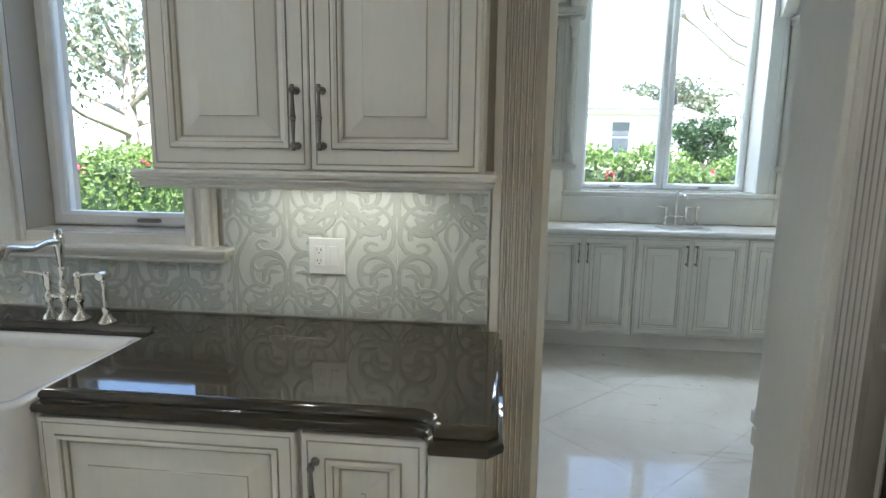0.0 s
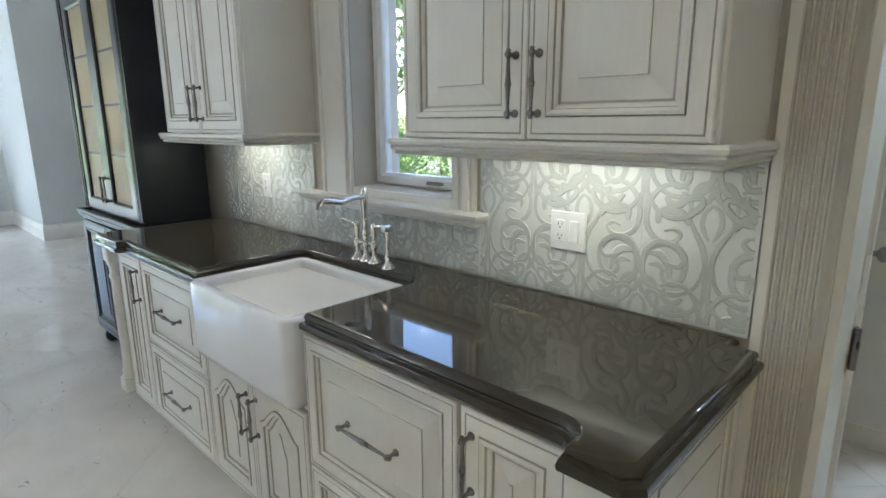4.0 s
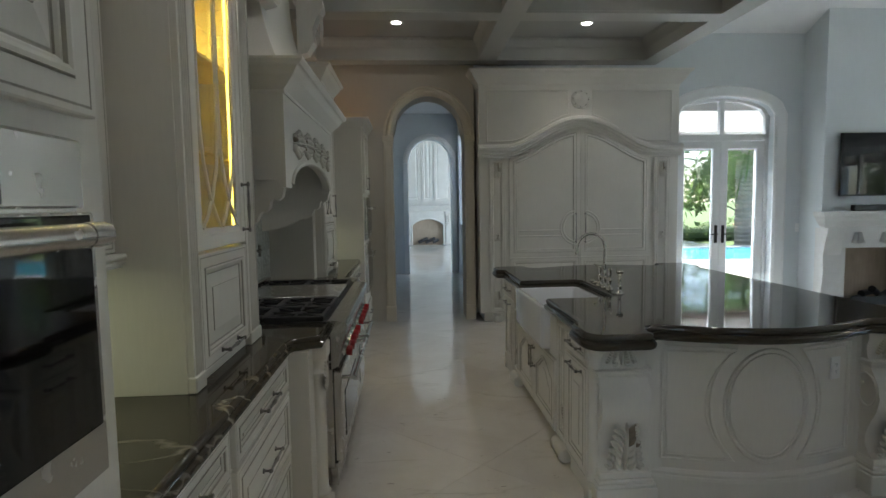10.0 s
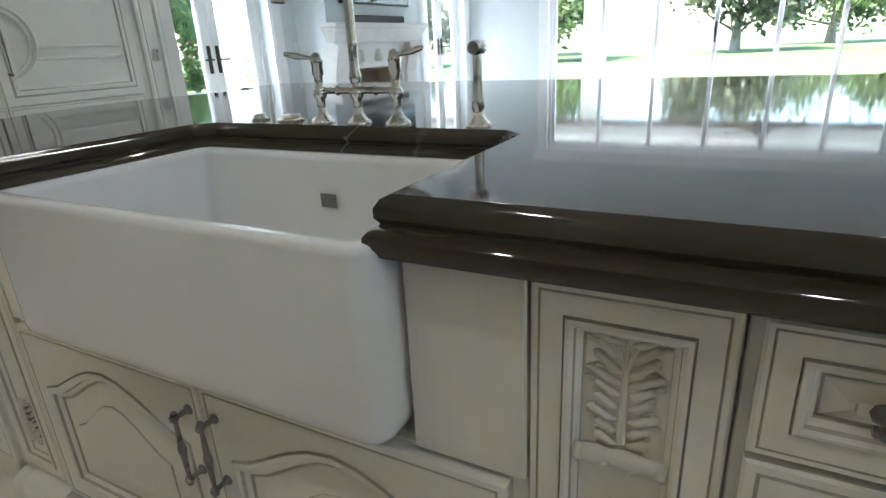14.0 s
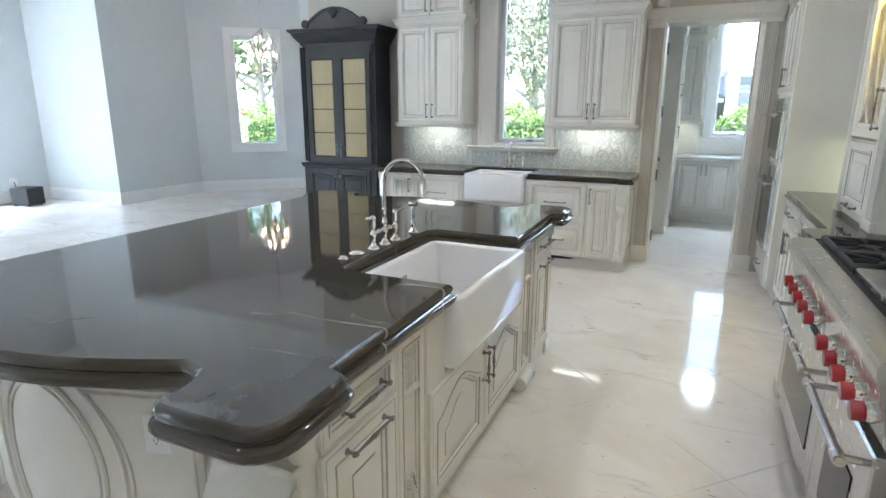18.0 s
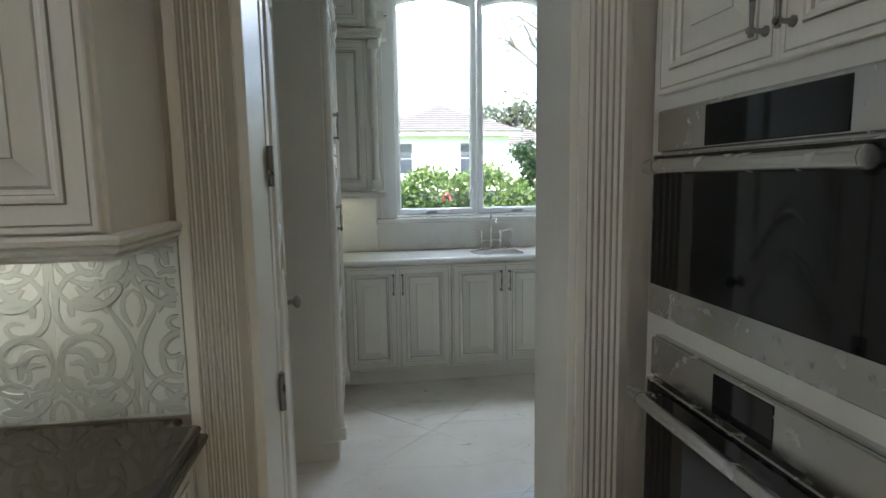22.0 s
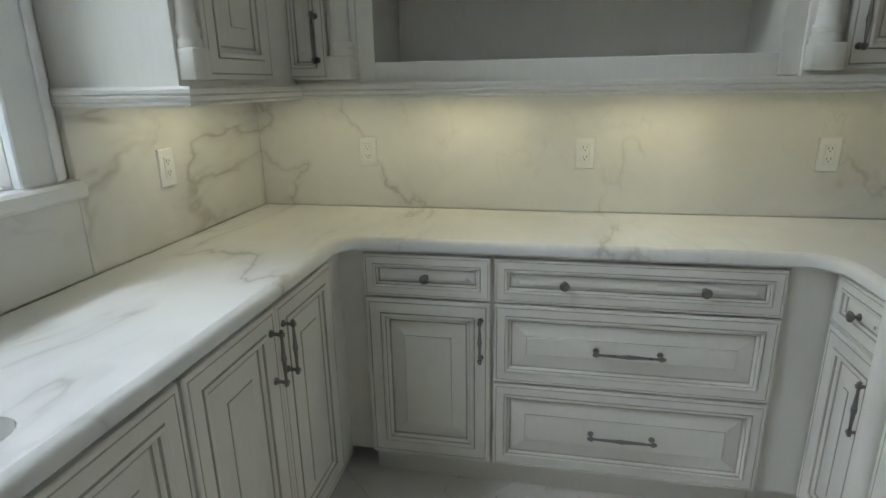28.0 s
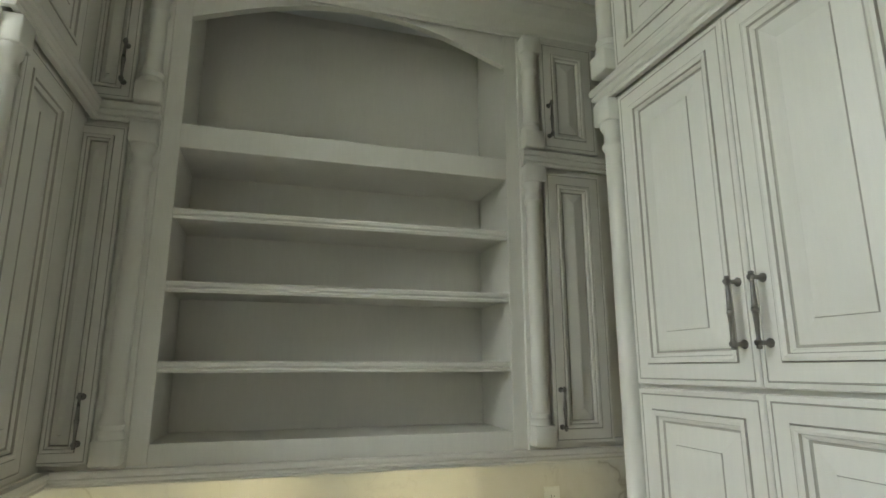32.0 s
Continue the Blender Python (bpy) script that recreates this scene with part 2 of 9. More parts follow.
def offset(poly, d):
    """A closed outline (anticlockwise) moved inwards by d, with mitred corners."""
    out, n = [], len(poly)
    for i in range(n):
        p0, p, p1 = (Vector(poly[(i + k) % n][:2]) for k in (-1, 0, 1))
        a, b = (p - p0), (p1 - p)
        if a.length < 1e-7 or b.length < 1e-7:
            out.append((p.x, p.y)); continue
        a.normalize(), b.normalize()
        na, nb = Vector((-a.y, a.x)), Vector((-b.y, b.x))
        mt = na + nb
        k = mt.dot(na)
        mt = mt / k if abs(k) > 0.35 else na
        q = p + mt * d
        out.append((q.x, q.y))
    return out


def slab(bm, outline, prof, mi=0, top=True, bottom=True):
    """An outline with an edge profile: prof is (inset, height) pairs from below to above."""
    loops = [[(x, y, z) for x, y in offset(outline, d)] for d, z in prof]
    loft(bm, loops, True, bottom, top, mi)


def sweep(bm, path, prof, closed=False, mi=0, m=None, caps=True, mids=None):
    """A moulding along a flat path: prof is (out, up) pairs; out points to the right of the way."""
    m = m or Matrix()
    n = len(path)
    pts = [Vector(p) for p in path]
    loops = []
    for i in range(n):
        p = pts[i]
        prv = pts[i - 1] if (i > 0 or closed) else None
        nxt = pts[(i + 1) % n] if (i < n - 1 or closed) else None
        a = (p - prv).normalized() if prv is not None else None
        b = (nxt - p).normalized() if nxt is not None else None
        if a is None: a = b
        if b is None: b = a
        na, nb = Vector((a.y, -a.x)), Vector((b.y, -b.x))
        mt = na + nb
        k = mt.dot(na)
        mt = mt / k if k > 0.3 else na
        z = p.z if len(p) > 2 else 0.0
        loops.append([m @ Vector((p.x + mt.x * o, p.y + mt.y * o, z + h)) for o, h in prof])
    if closed:
        loops.append(loops[0])
    # skin: profile points run along, path points make the loops
    loft(bm, loops, False, False, False, mi)
    if caps and not closed:
        for lp in (loops[0], loops[-1]):
            try:
                bm.faces.new([bm.verts.new(p) for p in lp]).material_index = mi
            except ValueError:
                pass


def cut_hole(ob, outline, z0, z1):
    """Cuts an upright shaft of the given outline out of a mesh object."""
    bm = bmesh.new()
    loft(bm, [[(x, y, z) for x, y in outline] for z in (z0, z1)], True, True, True)
    tool = part("cutter", bm, ob.data.materials[0])
    md = ob.modifiers.new("hole", "BOOLEAN")
    md.operation, md.object, md.solver = "DIFFERENCE", tool, "EXACT"
    bpy.context.view_layer.update()
    me = bpy.data.meshes.new_from_object(ob.evaluated_get(bpy.context.evaluated_depsgraph_get()))
    ob.modifiers.remove(md)
    ob.data = me
    bpy.data.objects.remove(tool)


def arc(cx, cy, r, a0, a1, n, ry=None):
    ry = r if ry is None else ry
    return [(cx + r * math.cos(radians(a0 + (a1 - a0) * i / n)), cy + ry * math.sin(radians(a0 + (a1 - a0) * i / n))) for i in range(n + 1)]


def rect(x0, x1, z0, z1, y):
    return [(x0, y, z0), (x1, y, z0), (x1, y, z1), (x0, y, z1)]


def panel(bm, x0, x1, z0, z1, t=0.021, frame_w=0.062, y=0.0, arch=0.0, raised=True):
    """A glazed raised-panel front: x and z across, its face towards -y at y - t. Slot 1 is the glaze in the grooves.
    arch: how far the panel's top rises in the middle."""
    w, h = x1 - x0, z1 - z0
    f = min(frame_w, 0.27 * min(w, h))
    s = min(1.0, f / 0.062)
    def loop(i, d):
        a, b, c, e = x0 + i, x1 - i, z0 + i, z1 - i
        if arch and i > f * 0.5:
            n = 10
            rise = arch
            top = []
            for k in range(n + 1):
                u = k / n
                bump = 0.5 - 0.5 * math.cos(2 * math.pi * min(max((u - 0.0), 0), 1))
                top.append((b + (a - b) * u, y - d, e - rise + rise * bump ** 0.8))
            return [(a, y - d, c), (b, y - d, c)] + top
        n = 10 if arch else 1
        return [(a, y - d, c), (b, y - d, c)] + [(b + (a - b) * k / n, y - d, e) for k in range(n + 1)]
    seq = [(0, 0, 0), (0, t - 0.003, 0), (0.003, t, 0), (0.012 * s, t, 0), (0.0135 * s, t - 0.002, 1), (0.016 * s, t, 1), (f * 0.80, t, 0),
           (f * 0.83, t - 0.003, 1), (f * 0.86, t + 0.003, 1), (f * 0.97, t + 0.004, 0), (f * 1.07, t + 0.001, 0), (f * 1.10, t - 0.005, 1), (f * 1.17, t - 0.006, 0), (f * 1.24, t - 0.010, 0), (f * 1.26, t - 0.013, 1)]
    if raised:
        fl = min(0.045, 0.16 * min(w, h))
        seq += [(f * 1.33, t - 0.013, 1), (f * 1.35, t - 0.012, 0), (f * 1.35 + fl, t - 0.004, 0), (f * 1.35 + fl + 0.0015, t - 0.001, 1), (f * 1.35 + fl + 0.003, t - 0.0005, 0)]
    else:
        seq += [(f * 1.34, t - 0.0135, 0)]
    loops = [loop(i, d) for i, d, _ in seq]
    loft(bm, loops, True, False, True, 0, [k for _, _, k in seq[1:]] )


# ---- cabinet hardware and fronts ----
def pull_mesh(length):
    """A turned bar pull: two flared posts, a bar that swells to a ringed middle. Along z, its posts towards +y at y = 0."""
    bm = bmesh.new()
    s = length / 0.13
    for z in (0.0, length):
        lathe(bm, [(0.0100, 0), (0.0100, 0.003), (0.0052, 0.008), (0.0046, 0.022), (0.0074, 0.026), (0.0086, 0.031), (0.0058, 0.036)], 8,
              Matrix.Translation((0, 0, z)) @ pose(0, 0, 0, 90, 0, 0))
    half = [(0.0040, -0.012), (0.0062, -0.009), (0.0042, -0.005), (0.0050, 0.004), (0.0038, 0.012), (0.0060, length * 0.43), (0.0074, length * 0.445), (0.0056, length * 0.46), (0.0078, length * 0.48)]
    pr = half + [(r, length - z) for r, z in half[::-1]]
    lathe(bm, pr, 8, Matrix.Translation((0, -0.029, 0)))
    bmesh.ops.recalc_face_normals(bm, faces=bm.faces)
    me = bpy.data.meshes.new("handle")
    bm.to_mesh(me); bm.free()
    me.materials.append(NICKEL)
    me.shade_smooth()
    me.set_sharp_from_angle(angle=radians(50))
    return me


def knob_mesh():
    bm = bmesh.new()
    lathe(bm, [(0.010, 0), (0.010, 0.003), (0.005, 0.007), (0.005, 0.014), (0.012, 0.018), (0.0155, 0.023), (0.0145, 0.027), (0.009, 0.0275), (0.006, 0.030)], 16, pose(0, 0, 0, 90, 0, 0))
    bmesh.ops.recalc_face_normals(bm, faces=bm.faces)
    me = bpy.data.meshes.new("knob")
    bm.to_mesh(me); bm.free()
    me.materials.append(NICKEL)
    me.shade_smooth()
    return me


PULL = pull_mesh(0.13)
PULL_LONG = pull_mesh(0.19)
KNOB = knob_mesh()


def hardware(mesh, parent, x, y, z, across=False):
    """Fix a pull or knob on a front, in the front's own coordinates."""
    ob = new(mesh.name.split(".")[0], mesh)
    ob.parent = parent
    ob.matrix_basis = pose(x, y, z, 0, 90 if across else 0, 0)
    return ob


def front(parent, x0, x1, z0, z1, y=0.0, pull="", frame_w=0.062, arch=0.0, name="door", raised=True, mats=None):
    """A door or drawer front of a cabinet. pull: l/r (upright at that side) + t/m/b; c: bar across the middle; k: knob; kk: two knobs."""
    bm = bmesh.new()
    g = 0.0015
    panel(bm, x0 + g, x1 - g, z0 + g, z1 - g, 0.021, frame_w, y, arch, raised)
    ob = part(name, bm, mats or CAB, parent)
    yy = y - 0.021
    if pull and pull[0] in "lr":
        x = x0 + 0.032 if pull[0] == "l" else x1 - 0.032
        z = {"t": z1 - 0.06 - 0.13, "m": (z0 + z1) / 2 - 0.065, "b": z0 + 0.06}[pull[1]]
        hardware(PULL, ob, x, yy, z)
    elif pull == "c":
        hardware(PULL_LONG, ob, (x0 + x1) / 2 - 0.095, yy, (z0 + z1) / 2, True)
    elif pull == "k":
        hardware(KNOB, ob, (x0 + x1) / 2, yy, (z0 + z1) / 2)
    elif pull == "kk":
        for f in (0.26, 0.74):
            hardware(KNOB, ob, x0 + (x1 - x0) * f, yy, (z0 + z1) / 2)
    return ob


def carcass(parent, w, d, z0, z1, toe=0.1, name="body", toe_in=0.06):
    """Cabinet box behind the fronts (its front at y = 0), with a recessed plinth."""
    bm = bmesh.new()
    if toe:
        box(bm, 0.0, w, toe_in, d, z0, z0 + toe, 0.0)
    box(bm, 0.0, w, 0.0, d, z0 + toe, z1, 0.0015)
    return part(name, bm, CREAM, parent)


def cabinet(m, w, d, z0, z1, fronts, label, toe=0.1, category="cabinet", name="base_cabinet", group="", toe_in=0.06, mats=None):
    """fronts: (x0, x1, z0, z1, pull, kind[, arch]) in the unit's own frame, its face at y = 0 towards -y."""
    c = thing(name, m, label, category, group)
    carcass(c, w, d, z0, z1, toe, toe_in=toe_in)
    for f in fronts:
        x0, x1, a, b, pull, kind = f[:6]
        front(c, x0, x1, a, b, 0.0, pull, 0.062 if kind == "door" else 0.045, f[6] if len(f) > 6 else 0.0, kind)
    return c


def fluted(bm, x0, x1, z0, z1, y0, y1, n=5, mi=0):
    """A fluted pilaster face towards -y at y0, back at y1."""
    w = x1 - x0
    e = w * 0.14
    pts = [(x0, y1), (x0, y0)]
    fw = (w - 2 * e) / n
    for i in range(n):
        a = x0 + e + i * fw
        pts += [(a + fw * 0.12, y0), (a + fw * 0.3, y0 + 0.006), (a + fw * 0.5, y0 + 0.008), (a + fw * 0.7, y0 + 0.006), (a + fw * 0.88, y0)]
    pts += [(x1, y0), (x1, y1)]
    loft(bm, [[(x, y, z) for x, y in pts] for z in (z0, z1)], True, True, True, mi)


def fluted_part(name, parent, mats, x0, x1, z0, z1, y0, y1, n=5, m=None):
    bm = bmesh.new()
    w = x1 - x0
    e = w * 0.14
    fw = (w - 2 * e) / n
    def outline(depth):
        pts, mk = [(x0, y1), (x0, y0)], [0, 0]
        for i in range(n):
            a = x0 + e + i * fw
            pts += [(a + fw * 0.14, y0), (a + fw * 0.3, y0 + 0.006 * depth), (a + fw * 0.5, y0 + 0.009 * depth), (a + fw * 0.7, y0 + 0.006 * depth), (a + fw * 0.86, y0)]
            mk += [0, 1, 0, 0, 1]
        return pts + [(x1, y0), (x1, y1)], mk + [0, 0]
    o, mk = outline(1)
    rows = [[bm.verts.new((x, y, z)) for x, y in o] for z in (z0, z1)]
    k = len(o)
    for i in range(k):
        j = (i + 1) % k
        f = bm.faces.new((rows[0][i], rows[0][j], rows[1][j], rows[1][i]))
        f.material_index = 1 if (mk[i] == 1) else 0
    bm.faces.new(rows[0]); bm.faces.new(rows[1])
    return part(name, bm, mats, parent, m=m)


def column_mesh(h, r=0.03):
    """A turned half-round post with rings and a square base."""
    bm = bmesh.new()
    lathe(bm, [(r * 1.15, 0.07), (r * 1.15, 0.085), (r * 0.95, 0.095), (r * 1.1, 0.11), (r * 0.9, 0.12), (r * 0.82, 0.16), (r * 0.86, h * 0.5), (r * 0.82, h - 0.16), (r, h - 0.15), (r * 1.05, h - 0.14),
               (r * 0.85, h - 0.13), (r * 0.85, h - 0.10), (r * 1.1, h - 0.085), (r * 1.15, h - 0.07)], 14)
    box(bm, -r * 1.2, r * 1.2, -r * 1.2, r * 1.2, 0, 0.07, 0.004)
    box(bm, -r * 1.2, r * 1.2, -r * 1.2, r * 1.2, h - 0.07, h, 0.004)
    return bm


def edge_profile(z1, t=0.06):
    """Ogee counter edge of a doubled slab, from below to the top."""
    return [(0.028, z1 - t), (0.010, z1 - t), (0.002, z1 - t + 0.006), (0.0, z1 - t * 0.72), (0.003, z1 - t * 0.55), (0.012, z1 - t * 0.48), (0.014, z1 - t * 0.42), (0.011, z1 - t * 0.30),
            (0.013, z1 - t * 0.14), (0.019, z1 - t * 0.04), (0.027, z1)]


# ---- ornament and fittings used in several places ----
def carving(parent, w, h, m, name="carving", mats=None):
    """An acanthus relief: a ribbed spine with pairs of curling lobes. Upright in x-z, standing out to -y."""
    bm = bmesh.new()
    def lobe(cx, cz, rx, rz, ry, a):
        mm = Matrix.Translation((cx, 0, cz)) @ pose(0, 0, 0, 0, a, 0)
        loops = []
        for i in range(5):
            u = i / 4
            f = math.sin(math.pi * (0.1 + 0.8 * u))
            z = (u * 2 - 1) * rz
            loops.append([mm @ Vector((rx * f * math.cos(t), -ry * f * abs(math.sin(t)) , z + 0.25 * rx * math.cos(t) * u)) for t in (math.pi * k / 5 for k in range(6))])
        loft(bm, loops, False)
    n = 7
    for i in range(n):
        u = i / (n - 1)
        z = h * (0.16 + 0.70 * u)
        s = 1 - 0.45 * u
        for sd in (-1, 1):
            lobe(sd * w * 0.20 * s, z, w * 0.085 * s, h * 0.13, w * 0.16, sd * (24 + 18 * u))
            lobe(sd * w * 0.36 * s, z + h * 0.055, w * 0.065 * s, h * 0.085, w * 0.14, sd * (48 + 14 * u))
            lobe(sd * w * 0.44 * s, z - h * 0.01, w * 0.05 * s, h * 0.05, w * 0.12, sd * (80 + 10 * u))
    lobe(0, h * 0.5, w * 0.055, h * 0.50, w * 0.20, 0)
    for sd in (-1, 1):
        pts = [(sd * (w * 0.22 + w * 0.17 * math.cos(a) * (1 - a / 9)), -0.004, h * 0.06 + w * 0.15 * math.sin(a) * (1 - a / 9)) for a in (0.45 * k for k in range(13))]
        tube(bm, pts, [w * 0.05 * (1 - k / 20) for k in range(13)], 5)
    bm2_mats = mats or [CARVE]
    return part(name, bm, bm2_mats, parent, m=m, smooth=60)


def light_bar(x0, x1, y0, y1, z, watts, colour=(1.0, 0.96, 0.78)):
    """A slim under-cabinet lamp that shines down."""
    bm = bmesh.new()
    box(bm, x0, x1, y0, y1, z, z + 0.012, 0.002)
    tagged(part("under_cabinet_light", bm, WHITE), "slim white under-cabinet light bar", "light", "under-cabinet lights")
    li = bpy.data.lights.new("under_cabinet_lamp", "AREA")
    li.shape, li.size, li.size_y = "RECTANGLE", abs(x1 - x0) * 0.9, abs(y1 - y0) * 0.8
    li.energy, li.color = watts, colour
    ob = new("under_cabinet_lamp", li)
    ob.matrix_basis = pose((x0 + x1) / 2, (y0 + y1) / 2, z - 0.003)


def outlet(m, gangs, label, mats=None):
    """A cover plate in x-z, its face to -y: a duplex socket and, beside it, a rocker switch."""
    o = thing("wall_outlet", m, label, "outlet", "wall outlets")
    w = 0.07 if gangs == 1 else 0.115
    bm = bmesh.new()
    slab(bm, [(-w / 2, -0.0575), (w / 2, -0.0575), (w / 2, 0.0575), (-w / 2, 0.0575)], [(0, 0), (0, 0.003), (0.003, 0.006)])
    part("plate", bm, WHITE, o, m=pose(0, 0, 0, 90, 0, 0))
    xs = [0] if gangs == 1 else [-0.023]
    for x in xs:
        bm = bmesh.new()
        box(bm, x - 0.016, x + 0.016, -0.009, -0.005, -0.033, 0.033, 0.002)
        s = part("socket", bm, WHITE, o)
        bm = bmesh.new()
        for z in (-0.017, 0.017):
            for dx in (-0.006, 0.006):
                box(bm, x + dx - 0.001, x + dx + 0.001, -0.0096, -0.008, z, z + 0.008)
            box(bm, x - 0.002, x + 0.002, -0.0096, -0.008, z - 0.008, z - 0.004)
        part("slot", bm, IRON, s)
    if gangs == 2:
        bm = bmesh.new()
        box(bm, 0.007, 0.039, -0.010, -0.005, -0.033, 0.033, 0.003)
        part("rocker", bm, WHITE, o)
    return o


def bridge_faucet(m, spout, label, height=0.27, reach=0.20, sprayer=(0.22, 0.0), w=0.10):
    """A bridge tap along x: two lever valves, a joining bar, a spout ("goose" or "swan") to -y, and a side spray."""
    f = thing("bridge_faucet", m, label, "faucet", "bridge faucets")
    foot = [(0.027, 0), (0.027, 0.004), (0.018, 0.012), (0.012, 0.02), (0.0095, 0.03), (0.0095, 0.05), (0.014, 0.056), (0.016, 0.066), (0.012, 0.075), (0.0095, 0.08)]
    for sx in (-w, w):
        bm = bmesh.new()
        lathe(bm, foot + [(0.0095, 0.10), (0.013, 0.105), (0.012, 0.125), (0.015, 0.13), (0.010, 0.145), (0.004, 0.15)], 12, Matrix.Translation((sx, 0, 0)))
        v = part("valve", bm, CHROME, f, smooth=50)
        bm = bmesh.new()
        d = 1 if sx > 0 else -1
        tube(bm, [(sx, 0, 0.137), (sx + d * 0.02, -0.004, 0.140), (sx + d * 0.05, -0.01, 0.145), (sx + d * 0.075, -0.014, 0.150)], [0.006, 0.0045, 0.0075, 0.005], 8)
        part("lever", bm, CHROME, v, smooth=50)
    bm = bmesh.new()
    tube(bm, [(-w, 0, 0.07), (-w * 0.55, 0, 0.07), (-w * 0.5, 0, 0.07), (-w * 0.42, 0, 0.07), (w * 0.42, 0, 0.07), (w * 0.5, 0, 0.07), (w * 0.55, 0, 0.07), (w, 0, 0.07)], [0.008, 0.008, 0.012, 0.008, 0.008, 0.012, 0.008, 0.008], 8)
    part("bridge", bm, CHROME, f, smooth=50)
    bm = bmesh.new()
    lathe(bm, foot + [(0.012, 0.09), (0.014, 0.10), (0.011, 0.11), (0.0095, height * 0.55), (0.0125, height * 0.57), (0.0095, height * 0.6)], 12)
    if spout == "goose":
        pts = [(0, 0, height * 0.6), (0, 0, height)] + [(0, -reach / 2 + reach / 2 * math.cos(a), height + reach / 2 * math.sin(a)) for a in (math.pi * k / 10 for k in range(1, 11))] + [(0, -reach, height - 0.02), (0, -reach - 0.004, height - 0.05)]
        tube(bm, pts, [0.0105] * (len(pts) - 2) + [0.012, 0.013], 10)
    else:
        lathe(bm, [(0.0095, height * 0.6), (0.013, height * 0.8), (0.016, height * 0.9), (0.012, height * 0.98), (0.008, height * 1.02), (0.003, height * 1.04)], 12)
        pts = [(0, 0, height * 0.9), (0, -0.05, height * 0.90), (0, -0.10, height * 0.86), (0, -0.14, height * 0.89), (0, -0.175, height * 0.91), (0, -0.195, height * 0.87), (0, -0.20, height * 0.80)]
        tube(bm, pts, [0.010, 0.009, 0.009, 0.0095, 0.011, 0.012, 0.013], 10)
    part("spout", bm, CHROME, f, smooth=50)
    if sprayer:
        bm = bmesh.new()
        sx, sy = sprayer
        lathe(bm, [(0.026, 0), (0.026, 0.004), (0.016, 0.014), (0.011, 0.024), (0.010, 0.03), (0.013, 0.035), (0.011, 0.05), (0.009, 0.09), (0.010, 0.12), (0.008, 0.135)], 12, Matrix.Translation((sx, sy, 0)))
        s = part("side_spray", bm, CHROME, f, smooth=50)
        bm = bmesh.new()
        lathe(bm, [(0.012, -0.02), (0.014, -0.015), (0.014, 0.012), (0.012, 0.02)], 12, Matrix.Translation((sx, sy, 0.145)) @ pose(0, 0, 0, 90, 0, 0))
        part("spray_head", bm, CHROME, s, smooth=50)
    return f


def farm_sink(m, w, d, z0, z1, label):
    """An apron-front sink: x 0..w, front at y = 0, back at d; rim at z1."""
    s = thing("farmhouse_sink", m, label, "sink", "farmhouse sinks")
    bm = bmesh.new()
    def rr(i, z, r):
        pts = []
        for cx, cy, a in ((w - i - r, i + r, -90), (w - i - r, d - i - r, 0), (i + r, d - i - r, 90), (i + r, i + r, 180)):
            pts += [(x, y, z) for x, y in arc(cx, cy, r, a, a + 90, 5)]
        return pts
    loft(bm, [rr(0.012, z0, 0.03), rr(0.003, z0 + 0.012, 0.035), rr(0.0, z0 + 0.03, 0.035), rr(0, z1 - 0.012, 0.035), rr(0.004, z1 - 0.003, 0.035), rr(0.012, z1, 0.03), rr(0.026, z1, 0.02), rr(0.034, z1 - 0.004, 0.02), rr(0.038, z1 - 0.015, 0.02),
              rr(0.05, z0 + 0.05, 0.03), rr(0.075, z0 + 0.032, 0.02), rr(0.12, z0 + 0.03, 0.02)], True, True, True)
    part("basin", bm, PORCELAIN, s, smooth=50)
    bm = bmesh.new()
    lathe(bm, [(0.045, 0), (0.045, 0.002), (0.038, 0.004), (0.03, 0.0), (0.01, 0.001)], 20, Matrix.Translation((w / 2, d / 2, z0 + 0.031)))
    part("drain", bm, CHROME, s, smooth=50)
    bm = bmesh.new()
    box(bm, w / 2 - 0.02, w / 2 + 0.02, d - 0.0545, d - 0.052, z1 - 0.11, z1 - 0.08)
    part("maker_mark", bm, NICKEL, s)
    return s


def crown(bm, path, z0, h, out, closed=False, mi=0):
    """A stepped crown moulding."""
    pr = [(0.0, 0), (0.006, 0), (0.006, h * 0.12), (0.012, h * 0.16), (out * 0.28, h * 0.30), (out * 0.55, h * 0.52), (out * 0.72, h * 0.74), (out * 0.78, h * 0.78), (out * 0.88, h * 0.80), (out, h * 0.92), (out, h), (0.0, h)]
    sweep(bm, [(*p[:2], z0) for p in path], pr, closed, mi)


def rail(bm, path, z0, h=0.05, out=0.03, closed=False, mi=0):
    """Light rail or waist moulding: three round beads."""
    pr = [(0.0, 0), (out * 0.5, 0.0), (out * 0.62, h * 0.12), (out * 0.5, h * 0.26), (out * 0.75, h * 0.32), (out * 0.9, h * 0.48), (out * 0.75, h * 0.6), (out * 0.95, h * 0.66), (out, h * 0.85), (out * 0.9, h), (0.0, h)]
    sweep(bm, [(*p[:2], z0) for p in path], pr, closed, mi)


CARVE = painted("glazed_carving_paint", (0.60, 0.58, 0.52), 0.45)
_nt, _b = nodes(CARVE)
_g = _nt.nodes.new("ShaderNodeNewGeometry")
_c = ramp(_nt, _g.outputs["Pointiness"], [(0.46, (0.22, 0.19, 0.14)), (0.51, (0.64, 0.62, 0.56))])
_nt.links.new(_c, _b.inputs["Base Color"])
TILE = painted("pale_glazed_tile", (0.68, 0.70, 0.67), 0.16, 0.03)
SCROLL = painted("grey_green_scroll_glaze", (0.52, 0.55, 0.52), 0.14, 0.08)


